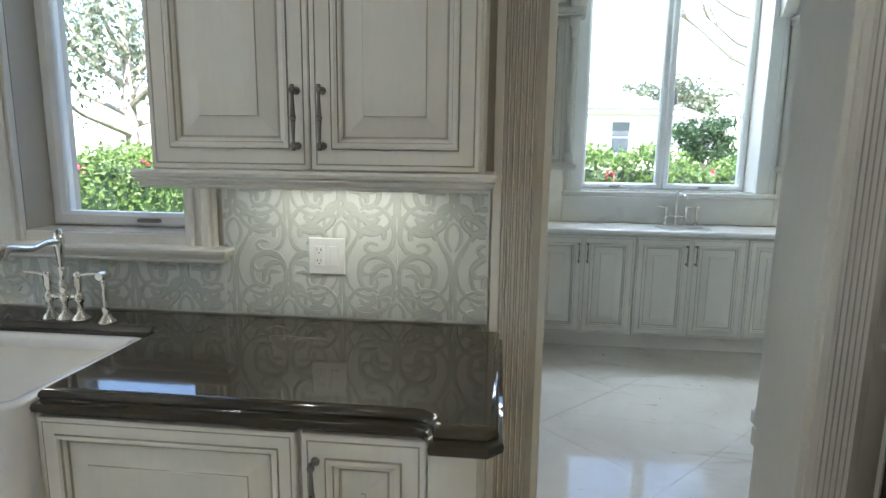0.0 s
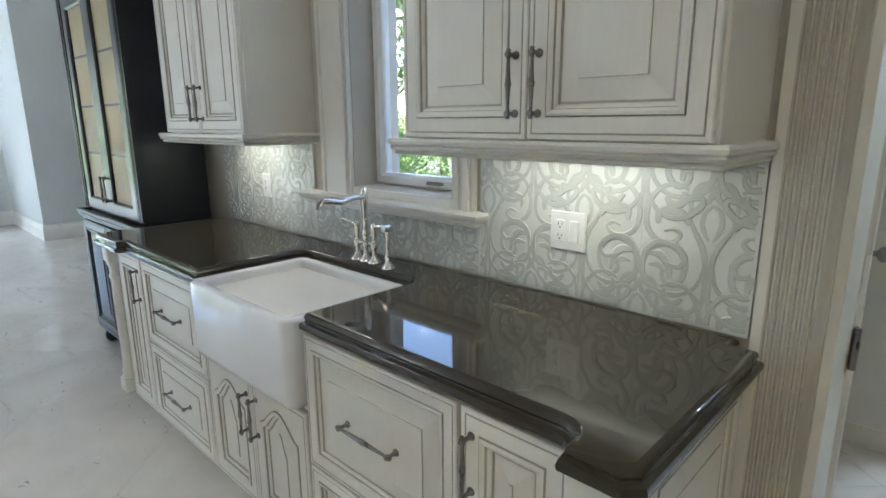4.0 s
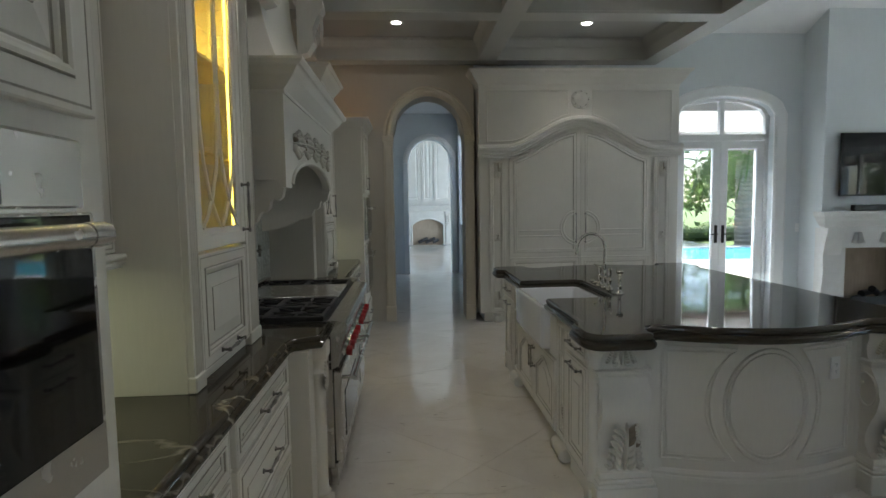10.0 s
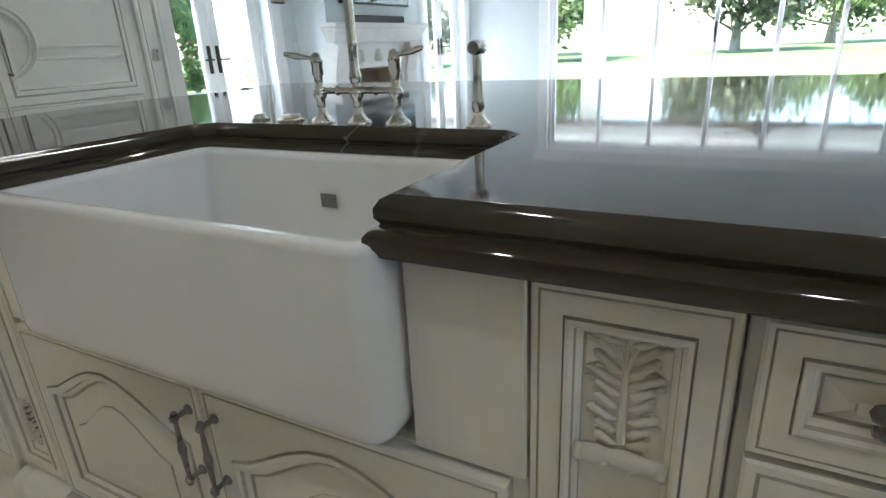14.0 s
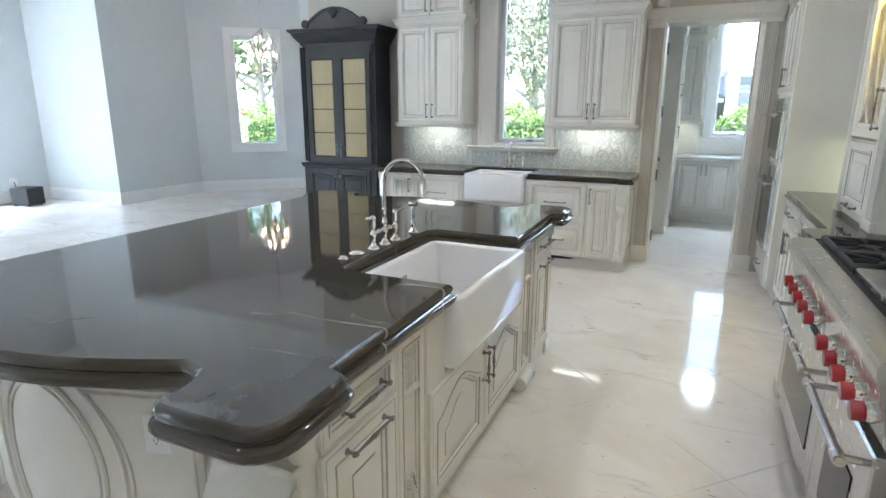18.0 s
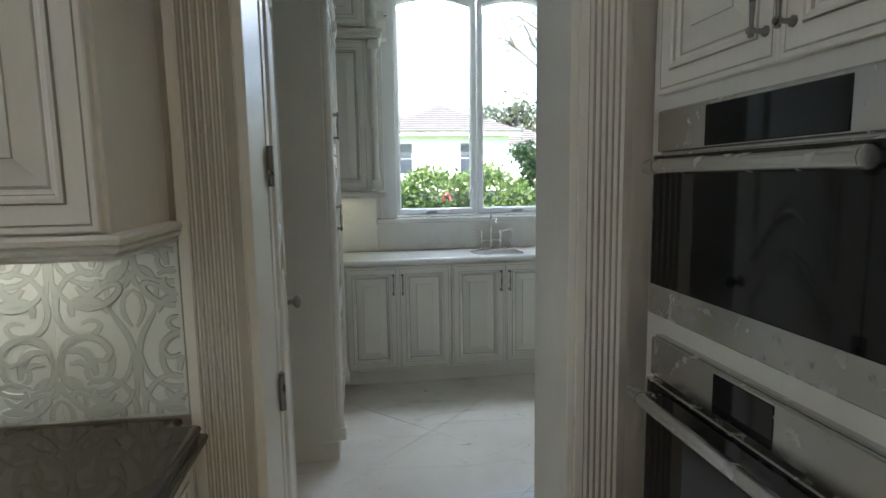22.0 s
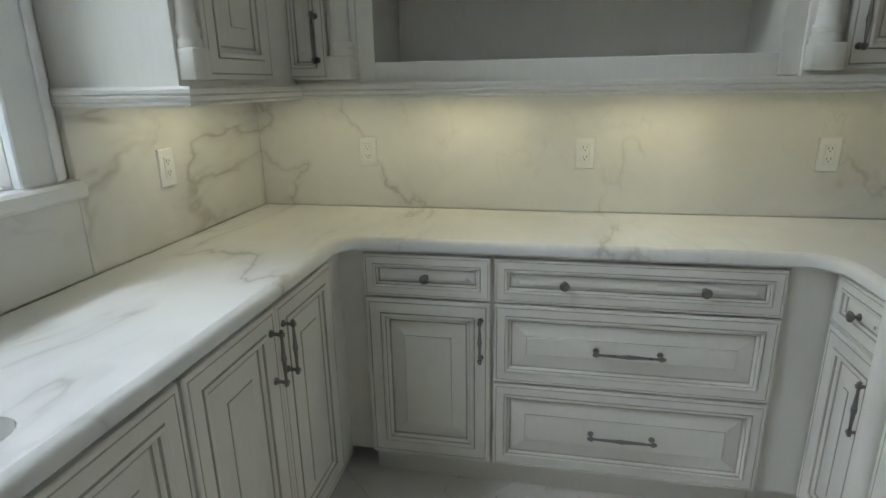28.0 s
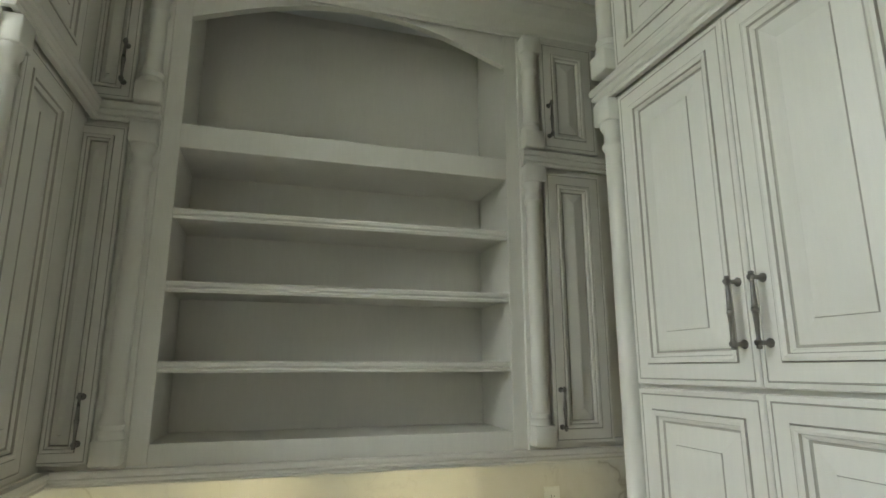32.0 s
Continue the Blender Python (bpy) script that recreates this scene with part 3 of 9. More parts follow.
# ---- plan (metres) ----
TRIM = painted("stone_trim_paint", (0.62, 0.57, 0.47), 0.5, 0.05)
LAWN = painted("mown_grass", (0.085, 0.135, 0.035), 0.9, 0.35, 6.0, 0.4)
ZC = 3.40                      # kitchen ceiling beams' underside is lower, coffers higher
XB = 2.00                      # range wall
YS = -7.70                     # south wall of the family room
XW = -9.70                     # sliding-door wall
NX, NY = -7.90, 0.12           # corner of the breakfast nook
YC = -7.25                     # wall with the arch to the hall
PX0, PX1, PY0, PY1 = -0.30, 3.20, 0.262, 3.05   # pantry


def wall_with_holes(name, axis, at, thick, u0, u1, z0, z1, holes, mat, label="painted plaster wall", arch_n=14):
    """A wall in the plane axis = at (its body runs to at + thick), with holes (u0, u1, z0, z1, rise): rise arches the head."""
    bm = bmesh.new()
    us = sorted({u0, u1, *[h[0] for h in holes], *[h[1] for h in holes]})
    def P(u, d, z):
        return (u, at + d * thick, z) if axis == "y" else (at + d * thick, u, z)
    def prism(poly):
        loft(bm, [[P(u, d, z) for u, z in poly] for d in (0, 1)], True, True, True)
    for a, b in zip(us, us[1:]):
        inside = sorted([h for h in holes if h[0] <= a + 1e-6 and h[1] >= b - 1e-6], key=lambda h: h[2])
        z = z0
        for h in inside:
            if h[2] > z + 1e-4:
                prism([(a, z), (b, z), (b, h[2]), (a, h[2])])
            rise = h[4] if len(h) > 4 else 0
            z = h[3]
            if rise:
                mid, half = (h[0] + h[1]) / 2, (h[1] - h[0]) / 2
                pts = []
                for k in range(arch_n + 1):
                    u = a + (b - a) * k / arch_n
                    pts.append((u, h[3] + rise * math.sqrt(max(0.0, 1 - ((u - mid) / half) ** 2))))
                top = h[3] + rise + 0.02
                for (p, q) in zip(pts, pts[1:]):
                    prism([p, q, (q[0], top), (p[0], top)])
                z = top
        if z < z1 - 1e-4:
            prism([(a, z), (b, z), (b, z1), (a, z1)])
    return structure(name, bm, mat, label)


# floor slab under the tiles
bm = bmesh.new()
box(bm, XW - 0.3, PX1 + 0.3, -21.6, PY1 + 0.3, -0.2, -0.010)
box(bm, XW - 0.3, -3.6, PY1 + 0.3, 7.3, -0.2, -0.010)
FLOOR_OB = structure("floor", bm, FLOOR, "polished cream marble floor of large diagonal tiles")

# kitchen and pantry walls
WIN_A = (-1.46, -0.90, 1.17, 2.72)
wall_with_holes("wall_north", "y", 0.012, 0.25, -3.9, XB, 0, 3.56, [WIN_A, (0.215, 1.02, 0.0, 2.345)], TAUPE)
wall_with_holes("wall_east", "x", XB, 0.2, YC - 0.35, 0.262, 0, 3.56, [], TAUPE)
ARCH = (-0.04, 0.89, 0.0, 2.39, 0.52)
wall_with_holes("wall_arch", "y", YC, -0.40, -0.17, XB, 0, 3.56, [ARCH], TAUPE)
wall_with_holes("wall_alcove", "y", -7.66, -0.2, -2.85, -0.17, 0, 3.56, [], WALL)
wall_with_holes("wall_south", "y", YS, -0.25, XW - 0.25, -2.82, 0, 3.95, [(-9.35, -7.97, 0.0, 2.72, 0.25), (-4.52, -3.12, 0.0, 2.72, 0.25)], WALL, arch_n=20)
# gable wall with the sliding doors, and the nook with its canted window wall
wall_with_holes("wall_west", "x", XW, -0.25, YS - 0.25, NY, 0, 5.9, [(-6.22, -1.13, 0.0, 2.66)], WALL)
wall_with_holes("wall_nook_return", "y", NY, 0.25, XW - 0.25, NX, 0, 5.9, [], WALL)
wall_with_holes("wall_nook_west", "x", NX, -0.25, NY + 0.25, 1.8, 0, 4.0, [], WALL)
cant = wall_with_holes("wall_nook", "y", 0.0, 0.25, 0.0, 1.98, 0, 4.0, [(0.72, 1.46, 0.86, 2.83)], WALL)
CANT = pose(NX, 1.8, 0, 0, 0, 45)
cant.matrix_basis = CANT
wall_with_holes("wall_nook_north", "y", 3.2, 0.25, -6.5, -5.3, 0, 4.0, [], WALL)
cant = wall_with_holes("wall_nook_canted", "y", 0.0, 0.25, 0.0, 1.98, 0, 4.0, [], WALL)
cant.matrix_basis = pose(-5.3, 3.2, 0, 0, 0, -45)
bm = bmesh.new()
box(bm, NX - 0.2, -3.66, 0.38, 3.45, 3.6, 3.75)
structure("ceiling_nook", bm, CEIL, "white flat nook ceiling")
bm = bmesh.new()
box(bm, NX, -3.66, NY + 0.01, NY + 0.25, 3.45, 5.9)
structure("wall_nook_header", bm, WALL, "grey painted wall above the nook opening")
wall_with_holes("wall_nook_east", "x", -3.9, 0.25, 0.262, 1.8, 0, 4.0, [], WALL)
# pantry
WIN_P = (0.755, 2.11, 1.17, 2.90, 0.16)
wall_with_holes("wall_pantry_north", "y", PY1, 0.32, PX0 - 0.2, PX1 + 0.2, 0, 3.3, [WIN_P], CREAM, arch_n=20)
wall_with_holes("wall_pantry_east", "x", PX1, 0.2, PY0, PY1, 0, 3.3, [], CREAM)
wall_with_holes("wall_pantry_west", "x", PX0, -0.2, PY0, PY1, 0, 3.3, [], CREAM)
bm = bmesh.new()
box(bm, XB + 0.0, PX1 + 0.2, 0.062, PY0, 0, 3.3)
structure("wall_pantry_south", bm, CREAM, "cream pantry wall")
bm = bmesh.new()
box(bm, PX0 - 0.2, PX1 + 0.2, PY0, PY1 + 0.32, 3.17, 3.32)
structure("ceiling_pantry", bm, CEIL, "white pantry ceiling")

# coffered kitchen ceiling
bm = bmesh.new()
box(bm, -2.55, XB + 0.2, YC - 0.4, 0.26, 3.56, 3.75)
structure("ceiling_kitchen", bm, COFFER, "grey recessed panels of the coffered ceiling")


def beam(name, x0, x1, y0, y1, axis):
    bm = bmesh.new()
    box(bm, x0, x1, y0, y1, 3.30, 3.56)
    for s in (-1, 1):
        if axis == "y":
            x = x0 if s < 0 else x1
            p = [(x, y0), (x, y1)] if s > 0 else [(x, y1), (x, y0)]
        else:
            y = y0 if s < 0 else y1
            p = [(x1, y), (x0, y)] if s > 0 else [(x0, y), (x1, y)]
        sweep(bm, [(*q, 3.44) for q in p], [(0, 0), (0.008, 0), (0.012, 0.02), (0.03, 0.035), (0.055, 0.07), (0.07, 0.085), (0.07, 0.118), (0, 0.118)])
        sweep(bm, [(*q, 3.30) for q in p], [(0, 0), (0.006, 0), (0.006, 0.02), (0, 0.025)])
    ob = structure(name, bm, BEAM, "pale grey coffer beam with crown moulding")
    return ob


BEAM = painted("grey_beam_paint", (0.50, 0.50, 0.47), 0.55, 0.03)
for i, x in enumerate((-2.55, -0.42, 1.78)):
    beam("trim_beam_long", x, x + 0.22, YC + 0.02, 0.0, "y")
for y in (-7.22, -5.50, -3.75, -2.0, -0.235):
    for xa, xb in ((-2.33, -0.42), (-0.20, 1.78)):
        beam("trim_beam_cross", xa, xb, y, y + 0.22, "x")
# vaulted family room ceiling: two slopes from the eaves to the ridge
ZE, ZR, YR, YE = 3.85, 5.75, -3.6, 1.2
bm = bmesh.new()
for (ya, za, yb, zb) in ((YS - 0.3, ZE - 0.14, YR, ZR), (YR, ZR, 0.40, 4.97)):
    loft(bm, [[(x, ya, za), (x, yb, zb), (x, yb, zb + 0.2), (x, ya, za + 0.2)] for x in (XW - 0.25, -2.33)], True, True, True)
structure("ceiling_family", bm, CEIL, "white vaulted plaster ceiling")
bm = bmesh.new()
loft(bm, [[(x, YS - 0.3, 3.56), (x, 0.2, 3.56), (x, 0.2, 5.9), (x, YS - 0.3, 5.9)] for x in (-2.55, -2.40)], True, True, True)
structure("wall_gable_east", bm, WALL, "grey painted gable wall above the kitchen beam")
# sloping white band along the gable
for (ya, za, yb, zb) in ((YS, ZE - 0.05, YR, ZR), (YR, ZR, NY, 4.95)):
    bm = bmesh.new()
    loft(bm, [[(x, ya, za - 0.32), (x, yb, zb - 0.32), (x, yb, zb - 0.01), (x, ya, za - 0.01)] for x in (XW + 0.002, XW + 0.30)], True, True, True)
    structure("trim_gable_band", bm, CEIL, "white sloping plaster band at the gable")
# hall beyond the arch
wall_with_holes("wall_hall_east", "x", 1.30, 0.2, -12.3, YC - 0.4, 0, 3.6, [], WALL)
wall_with_holes("wall_hall_west", "x", -0.42, -0.2, -12.3, YC - 0.4, 0, 3.6, [(-12.1, -11.35, 1.1, 3.0)], WALL)
wall_with_holes("wall_hall_arch", "y", -12.3, -0.3, -4.0, 4.0, 0, 5.0, [(-0.27, 0.68, 0.0, 2.43, 0.52)], WALL)
wall_with_holes("wall_salon_east", "x", 4.0, 0.2, -21.2, -12.6, 0, 5.0, [], WALL)
wall_with_holes("wall_salon_west", "x", -4.0, -0.2, -21.2, -12.6, 0, 5.0, [(-19.5, -14.5, 0.4, 3.2)], WALL)
wall_with_holes("wall_hall_end", "y", -21.2, -0.2, -4.2, 4.2, 0, 5.0, [], WALL)
bm = bmesh.new()
box(bm, -0.7, 1.55, -12.3, YC - 0.4, 3.5, 3.7)
structure("ceiling_hall", bm, CEIL, "white hall ceiling")
bm = bmesh.new()
box(bm, -4.2, 4.2, -21.4, -12.6, 4.9, 5.1)
structure("ceiling_salon", bm, CEIL, "white ceiling of the room beyond the hall")


def baseboard(name, path, h=0.16):
    bm = bmesh.new()
    sweep(bm, path, [(0, 0), (0.018, 0), (0.018, h * 0.7), (0.014, h * 0.78), (0.012, h * 0.9), (0.005, h), (0, h)])
    structure(name, bm, WHITE, "white moulded baseboard")


baseboard("baseboard_south", [(-4.77, YS), (-5.15, YS)], 0.2)
baseboard("baseboard_south_west", [(-7.02, YS), (-7.80, YS)], 0.2)
baseboard("baseboard_corner", [(-9.50, YS), (XW, YS), (XW, -6.42)], 0.2)
baseboard("baseboard_west", [(XW, -0.98), (XW, NY), (NX, NY), (NX, 1.8), (NX + 1.4, 3.2), (-5.3, 3.2), (-3.9, 1.8), (-3.9, 0.27)], 0.2)
# moulded arch to the hall
bm = bmesh.new()
cx, half, sp, rise = 0.425, 0.465, 2.39, 0.52
XZ = Matrix(((1, 0, 0, 0), (0, 0, 1, YC), (0, 1, 0, 0), (0, 0, 0, 1)))
sweep(bm, [(x, z) for x, z in arc(cx, sp, half, 180, 0, 28, rise)], [(0.0, 0), (0.0, 0.02), (-0.03, 0.045), (-0.06, 0.05), (-0.09, 0.035), (-0.105, 0.05), (-0.12, 0.05), (-0.12, 0)], m=XZ)
structure("trim_arch", bm, TRIM, "stone-coloured moulded arch to the hall")
for xa in (-0.16, 0.89):
    bm = bmesh.new()
    box(bm, xa, xa + 0.118, YC, YC + 0.035, 0.2, 2.33, 0.004)
    box(bm, xa + 0.02, xa + 0.098, YC + 0.035, YC + 0.045, 0.26, 2.27, 0.004)
    box(bm, xa - 0.008, xa + 0.126, YC, YC + 0.05, 0, 0.2, 0.005)
    box(bm, xa - 0.012, xa + 0.130, YC, YC + 0.055, 2.33, 2.41, 0.005)
    structure("trim_arch_pilaster", bm, TRIM, "stone-coloured pilaster of the hall arch")
bm = bmesh.new()
sweep(bm, [(x, z) for x, z in arc(0.205, 2.43, 0.475, 180, 0, 24, 0.52)], [(0.0, 0), (0.0, 0.03), (-0.06, 0.04), (-0.11, 0.03), (-0.11, 0)], m=Matrix(((1, 0, 0, 0), (0, 0, 1, -12.3), (0, 1, 0, 0), (0, 0, 0, 1))))
for xa, xb in ((-0.38, -0.27), (0.68, 0.79)):
    box(bm, xa, xb, -12.3, -12.26, 0, 2.43, 0.004)
structure("trim_hall_arch", bm, WHITE, "white moulded arch in the hall")
# ground outside
bm = bmesh.new()
box(bm, -400, 400, -400, 400, -0.5, -0.21)
structure("ground", bm, LAWN, "mown green lawn")


# ---- kitchen: sink wall ----
EDGE = edge_profile(0.915, 0.055)
bm = bmesh.new()
slab(bm, [(-2.64, 0.008), (-2.66, -0.60)] + [(-2.64, -0.665), (-2.34, -0.665), (-2.32, -0.63), (-1.575, -0.63), (-1.575, -0.22)] + arc(-1.535, -0.22, 0.04, 180, 90, 4)[1:] + arc(-0.955, -0.22, 0.04, 90, 0, 4)
     + [(-0.915, -0.625), (-0.085, -0.625)] + arc(-0.085, -0.665, 0.04, 90, 20, 3)[1:] + [(-0.04, -0.695)] + [(0.075, -0.695), (0.105, -0.665), (0.105, -0.040), (0.050, -0.040), (0.050, 0.008)], EDGE)
tagged(part("countertop", bm, DARK, smooth=35), "dark brown polished marble countertop with pale veins", "countertop")
farm_sink(pose(-1.565, -0.665, 0), 0.64, 0.48, 0.615, 0.893, "white fireclay apron sink under the kitchen window")
bridge_faucet(pose(-1.24, -0.12, 0.915), "swan", "polished nickel bridge faucet with swan spout and side spray", 0.27, 0.2, (0.15, -0.02), 0.05)


def base_units_a():
    """Base cabinets of the sink wall, each a unit of its own."""
    g = "sink wall base cabinets"
    def unit(x0, x1, fronts, label, toe=0.12):
        return cabinet(pose(x0, -0.60, 0), x1 - x0, 0.605, 0, 0.858, [(a - x0, b - x0, *r) for a, b, *r in fronts], label, toe, group=g)
    u = unit(-2.60, -2.17, [(-2.46, -2.18, .125, .855, "rt", "door")], "narrow cream glazed cabinet with a turned corner post")
    part("post", column_mesh(0.74, 0.032), CREAM, u, m=pose(0.055, -0.012, 0.118), smooth=50)
    unit(-2.17, -1.58, [(-2.165, -1.585, .485, .855, "c", "drawer"), (-2.165, -1.585, .125, .48, "c", "drawer")], "cream glazed cabinet with two deep drawers")
    u = unit(-1.58, -0.91, [(-1.575, -1.245, .125, .60, "rt", "door", 0.075), (-1.245, -0.915, .125, .60, "lt", "door", 0.075)], "cream glazed sink cabinet with arched-panel doors")
    u = unit(-0.91, -0.32, [(-0.905, -0.325, .45, .855, "c", "drawer"), (-0.905, -0.325, .125, .445, "c", "drawer")], "cream glazed cabinet with two drawers and a toe-kick vent")
    bm = bmesh.new()
    slab(bm, [(0.11 + 0.19 * math.cos(a) + 0.19, 0.012 * math.sin(a)) for a in (2 * math.pi * k / 20 for k in range(20))], [(0, 0), (0, 0.006), (0.003, 0.008)])
    part("toe_kick_vent", bm, IRON, u, m=pose(0, 0.059, 0.085, 90, 0, 0))
    u = unit(-0.32, 0.055, [(-0.315, -0.050, .125, .855, "lt", "door")], "cream glazed end cabinet with a turned corner post")
    part("post", column_mesh(0.55, 0.034), CREAM, u, m=pose(0.328, -0.014, 0.118), smooth=50)
    bm = bmesh.new()
    box(bm, 0.278, 0.3755, -0.060, 0.0, 0.668, 0.857, 0.003)
    part("post_block", bm, CREAM, u)
    bm = bmesh.new()
    panel(bm, 0.03, 0.57, 0.13, 0.84, 0.012, 0.06)
    part("end_panel", bm, CAB, u, m=pose(0.375, 0.0, 0, 0, 0, 90))


base_units_a()


def wall_unit_a(x0, x1, label, side):
    """Two-tier wall cabinet with moulding between the tiers and a light rail below."""
    w, d = x1 - x0, 0.312
    u = thing("wall_cabinet", pose(x0, -0.30, 0), label, "cabinet", "sink wall upper cabinets")
    carcass(u, w, d, 1.372, 3.28, 0)
    for a, b, s in ((0.006, w / 2, "r"), (w / 2, w - 0.006, "l")):
        front(u, a, b, 1.385, 2.385, 0, s + "b")
        front(u, a, b, 2.47, 3.16, 0, s + "b")
    bm = bmesh.new()
    rail(bm, [(0, d), (0, -0.016), (w, -0.016), (w, d)], 1.338, 0.045, 0.034)
    part("light_rail", bm, CREAM, u)
    bm = bmesh.new()
    crown(bm, [(0, d), (0, -0.02), (w, -0.02), (w, d)], 2.392, 0.072, 0.045)
    part("waist_moulding", bm, CREAM, u)
    bm = bmesh.new()
    crown(bm, [(0, d), (0, -0.02), (w, -0.02), (w, d)], 3.18, 0.16, 0.11)
    part("crown", bm, CREAM, u)
    light_bar(x0 + 0.15, x1 - 0.15, -0.16, -0.11, 1.356, 0.16)
    return u


wall_unit_a(-0.80, 0.04, "two-tier cream glazed wall cabinet beside the pantry door", 1)
wall_unit_a(-2.50, -1.72, "two-tier cream glazed wall cabinet beside the black hutch", -1)


# scroll tile backsplash
def ribbon(bm, pts, ws, th=0.0016):
    """A raised flat band in x-z on the plane y = 0, with bevelled sides."""
    n = len(pts)
    rows = []
    for i, (x, z) in enumerate(pts):
        ax, az = pts[max(i - 1, 0)]
        bx, bz = pts[min(i + 1, n - 1)]
        t = Vector((bx - ax, bz - az))
        t = t.normalized() if t.length > 1e-9 else Vector((1, 0))
        nx, nz = -t.y, t.x
        w = ws[i] / 2
        rows.append([(x + nx * w, 0, z + nz * w), (x + nx * w * 0.72, -th, z + nz * w * 0.72), (x - nx * w * 0.72, -th, z - nz * w * 0.72), (x - nx * w, 0, z - nz * w)])
    loft(bm, rows, False, mi=0)


# half of one damask motif, about the axis of its drop: way points and greatest width
MOTIF = [([(0.0, 0.032), (0.017, 0.016), (0.023, -0.012), (0.016, -0.036), (0.005, -0.056)], 0.013),
         ([(0.050, -0.016), (0.054, 0.036), (0.042, 0.070), (0.020, 0.082), (0.005, 0.066), (0.012, 0.044), (0.032, 0.036)], 0.017),
         ([(0.052, -0.010), (0.036, -0.040), (0.016, -0.076), (0.006, -0.120), (0.005, -0.185), (0.009, -0.245)], 0.016),
         ([(0.008, -0.118), (0.022, -0.168), (0.056, -0.200), (0.100, -0.207), (0.146, -0.192), (0.166, -0.154), (0.160, -0.112), (0.136, -0.084), (0.102, -0.076), (0.071, -0.091), (0.056, -0.122), (0.060, -0.160), (0.082, -0.182), (0.106, -0.174), (0.112, -0.152), (0.094, -0.140)], 0.0185),
         ([(0.092, -0.168), (0.100, -0.128), (0.120, -0.106), (0.150, -0.106)], 0.024),
         ([(0.104, -0.150), (0.122, -0.134), (0.148, -0.136)], 0.016),
         ([(0.060, 0.066), (0.092, 0.078), (0.130, 0.067), (0.156, 0.032), (0.164, -0.014), (0.150, -0.052), (0.116, -0.072), (0.086, -0.066), (0.074, -0.048), (0.090, -0.036), (0.114, -0.042)], 0.0155),
         ([(0.132, -0.026), (0.130, 0.000), (0.104, 0.011), (0.070, 0.003), (0.052, -0.022)], 0.024),
         ([(0.118, 0.044), (0.096, 0.024), (0.073, 0.036), (0.072, 0.060)], 0.022),
         ([(0.010, -0.205), (0.030, -0.240), (0.070, -0.262), (0.114, -0.254), (0.145, -0.226), (0.142, -0.208), (0.116, -0.214), (0.088, -0.236)], 0.017),
         ([(0.010, 0.110), (0.012, 0.150), (0.044, 0.182), (0.090, 0.176), (0.116, 0.146), (0.100, 0.122), (0.068, 0.130)], 0.018)]


def spline(pts, n=6):
    """Smooth way through points."""
    P = [Vector(p) for p in pts]
    P = [2 * P[0] - P[1]] + P + [2 * P[-1] - P[-2]]
    out = []
    for i in range(1, len(P) - 2):
        for k in range(n):
            t = k / n
            out.append(tuple(0.5 * (2 * P[i] + (P[i + 1] - P[i - 1]) * t + (2 * P[i - 1] - 5 * P[i] + 4 * P[i + 1] - P[i + 2]) * t * t + (3 * P[i] - P[i - 1] - 3 * P[i + 1] + P[i + 2]) * t ** 3)))
    return out + [tuple(P[-2])]


MOTIF = [(spline(p), w) for p, w in MOTIF]


def scroll_field(bm, x0, x1, z0, z1, pitch=0.173):
    """Damask scrolls in half-drop repeat over a rectangle; strokes end at its edges."""
    k = math.floor(x0 / pitch) - 1
    while k * pitch < x1 + pitch:
        for row in range(-1, 3):
            cx, cz = k * pitch - 0.052, 1.195 + row * 0.51 + (0.255 if k % 2 else 0)
            for j, (pts, wd) in enumerate(MOTIF):
                for f in (1, -1):
                    th = 0.0010 + 0.00015 * (2 * j + (f > 0)) + 0.00007 * (k % 2)
                    run_p, run_w = [], []
                    n = len(pts)
                    for i, p in enumerate(pts):
                        q = (cx + f * p[0], cz + p[1])
                        if x0 + 0.006 < q[0] < x1 - 0.006 and z0 + 0.006 < q[1] < z1 - 0.006:
                            run_p.append(q); run_w.append(wd * (0.42 + 0.58 * math.sin(math.pi * min(1, i / (n - 1) * 0.9 + 0.05))))
                        else:
                            if len(run_p) > 2:
                                ribbon(bm, run_p, run_w, th)
                            run_p, run_w = [], []
                    if len(run_p) > 2:
                        ribbon(bm, run_p, run_w, th)
        k += 1


def backsplash(name, m, x0, x1, z0, z1, holes, label):
    """Tiled panel, face at y = 0 towards -y, with raised scrollwork; tiles are 0.3 m wide pieces with a hairline joint."""
    b = thing(name, m, label, "backsplash")
    xs = sorted({x0, x1, *[h[0] for h in holes], *[h[1] for h in holes]})
    bm2 = bmesh.new()
    for a, c in zip(xs, xs[1:]):
        top = min([h[2] for h in holes if h[0] <= a + 1e-6 and h[1] >= c - 1e-6] + [z1])
        n = max(1, round((c - a) / 0.3))
        for i in range(n):
            bm = bmesh.new()
            box(bm, a + (c - a) * i / n + 0.0004, a + (c - a) * (i + 1) / n - 0.0004, 0.0, 0.011, z0, top, 0.0006)
            part("tile", bm, TILE, b)
        scroll_field(bm2, a, c, z0, top)
    part("scrollwork", bm2, SCROLL, b, "grey-green raised scroll pattern", "stuff")
    return b


backsplash("tile_backsplash", pose(0, 0, 0), -2.60, 0.055, 0.916, 1.372, [(-1.74, -0.78, 1.085)], "pale glazed tile backsplash with grey-green scrolls")
outlet(pose(-0.445, -0.001, 1.115), 2, "white double wall plate with outlet and rocker switch")
outlet(pose(-2.15, -0.001, 1.125), 1, "white single outlet plate on scroll tiles")


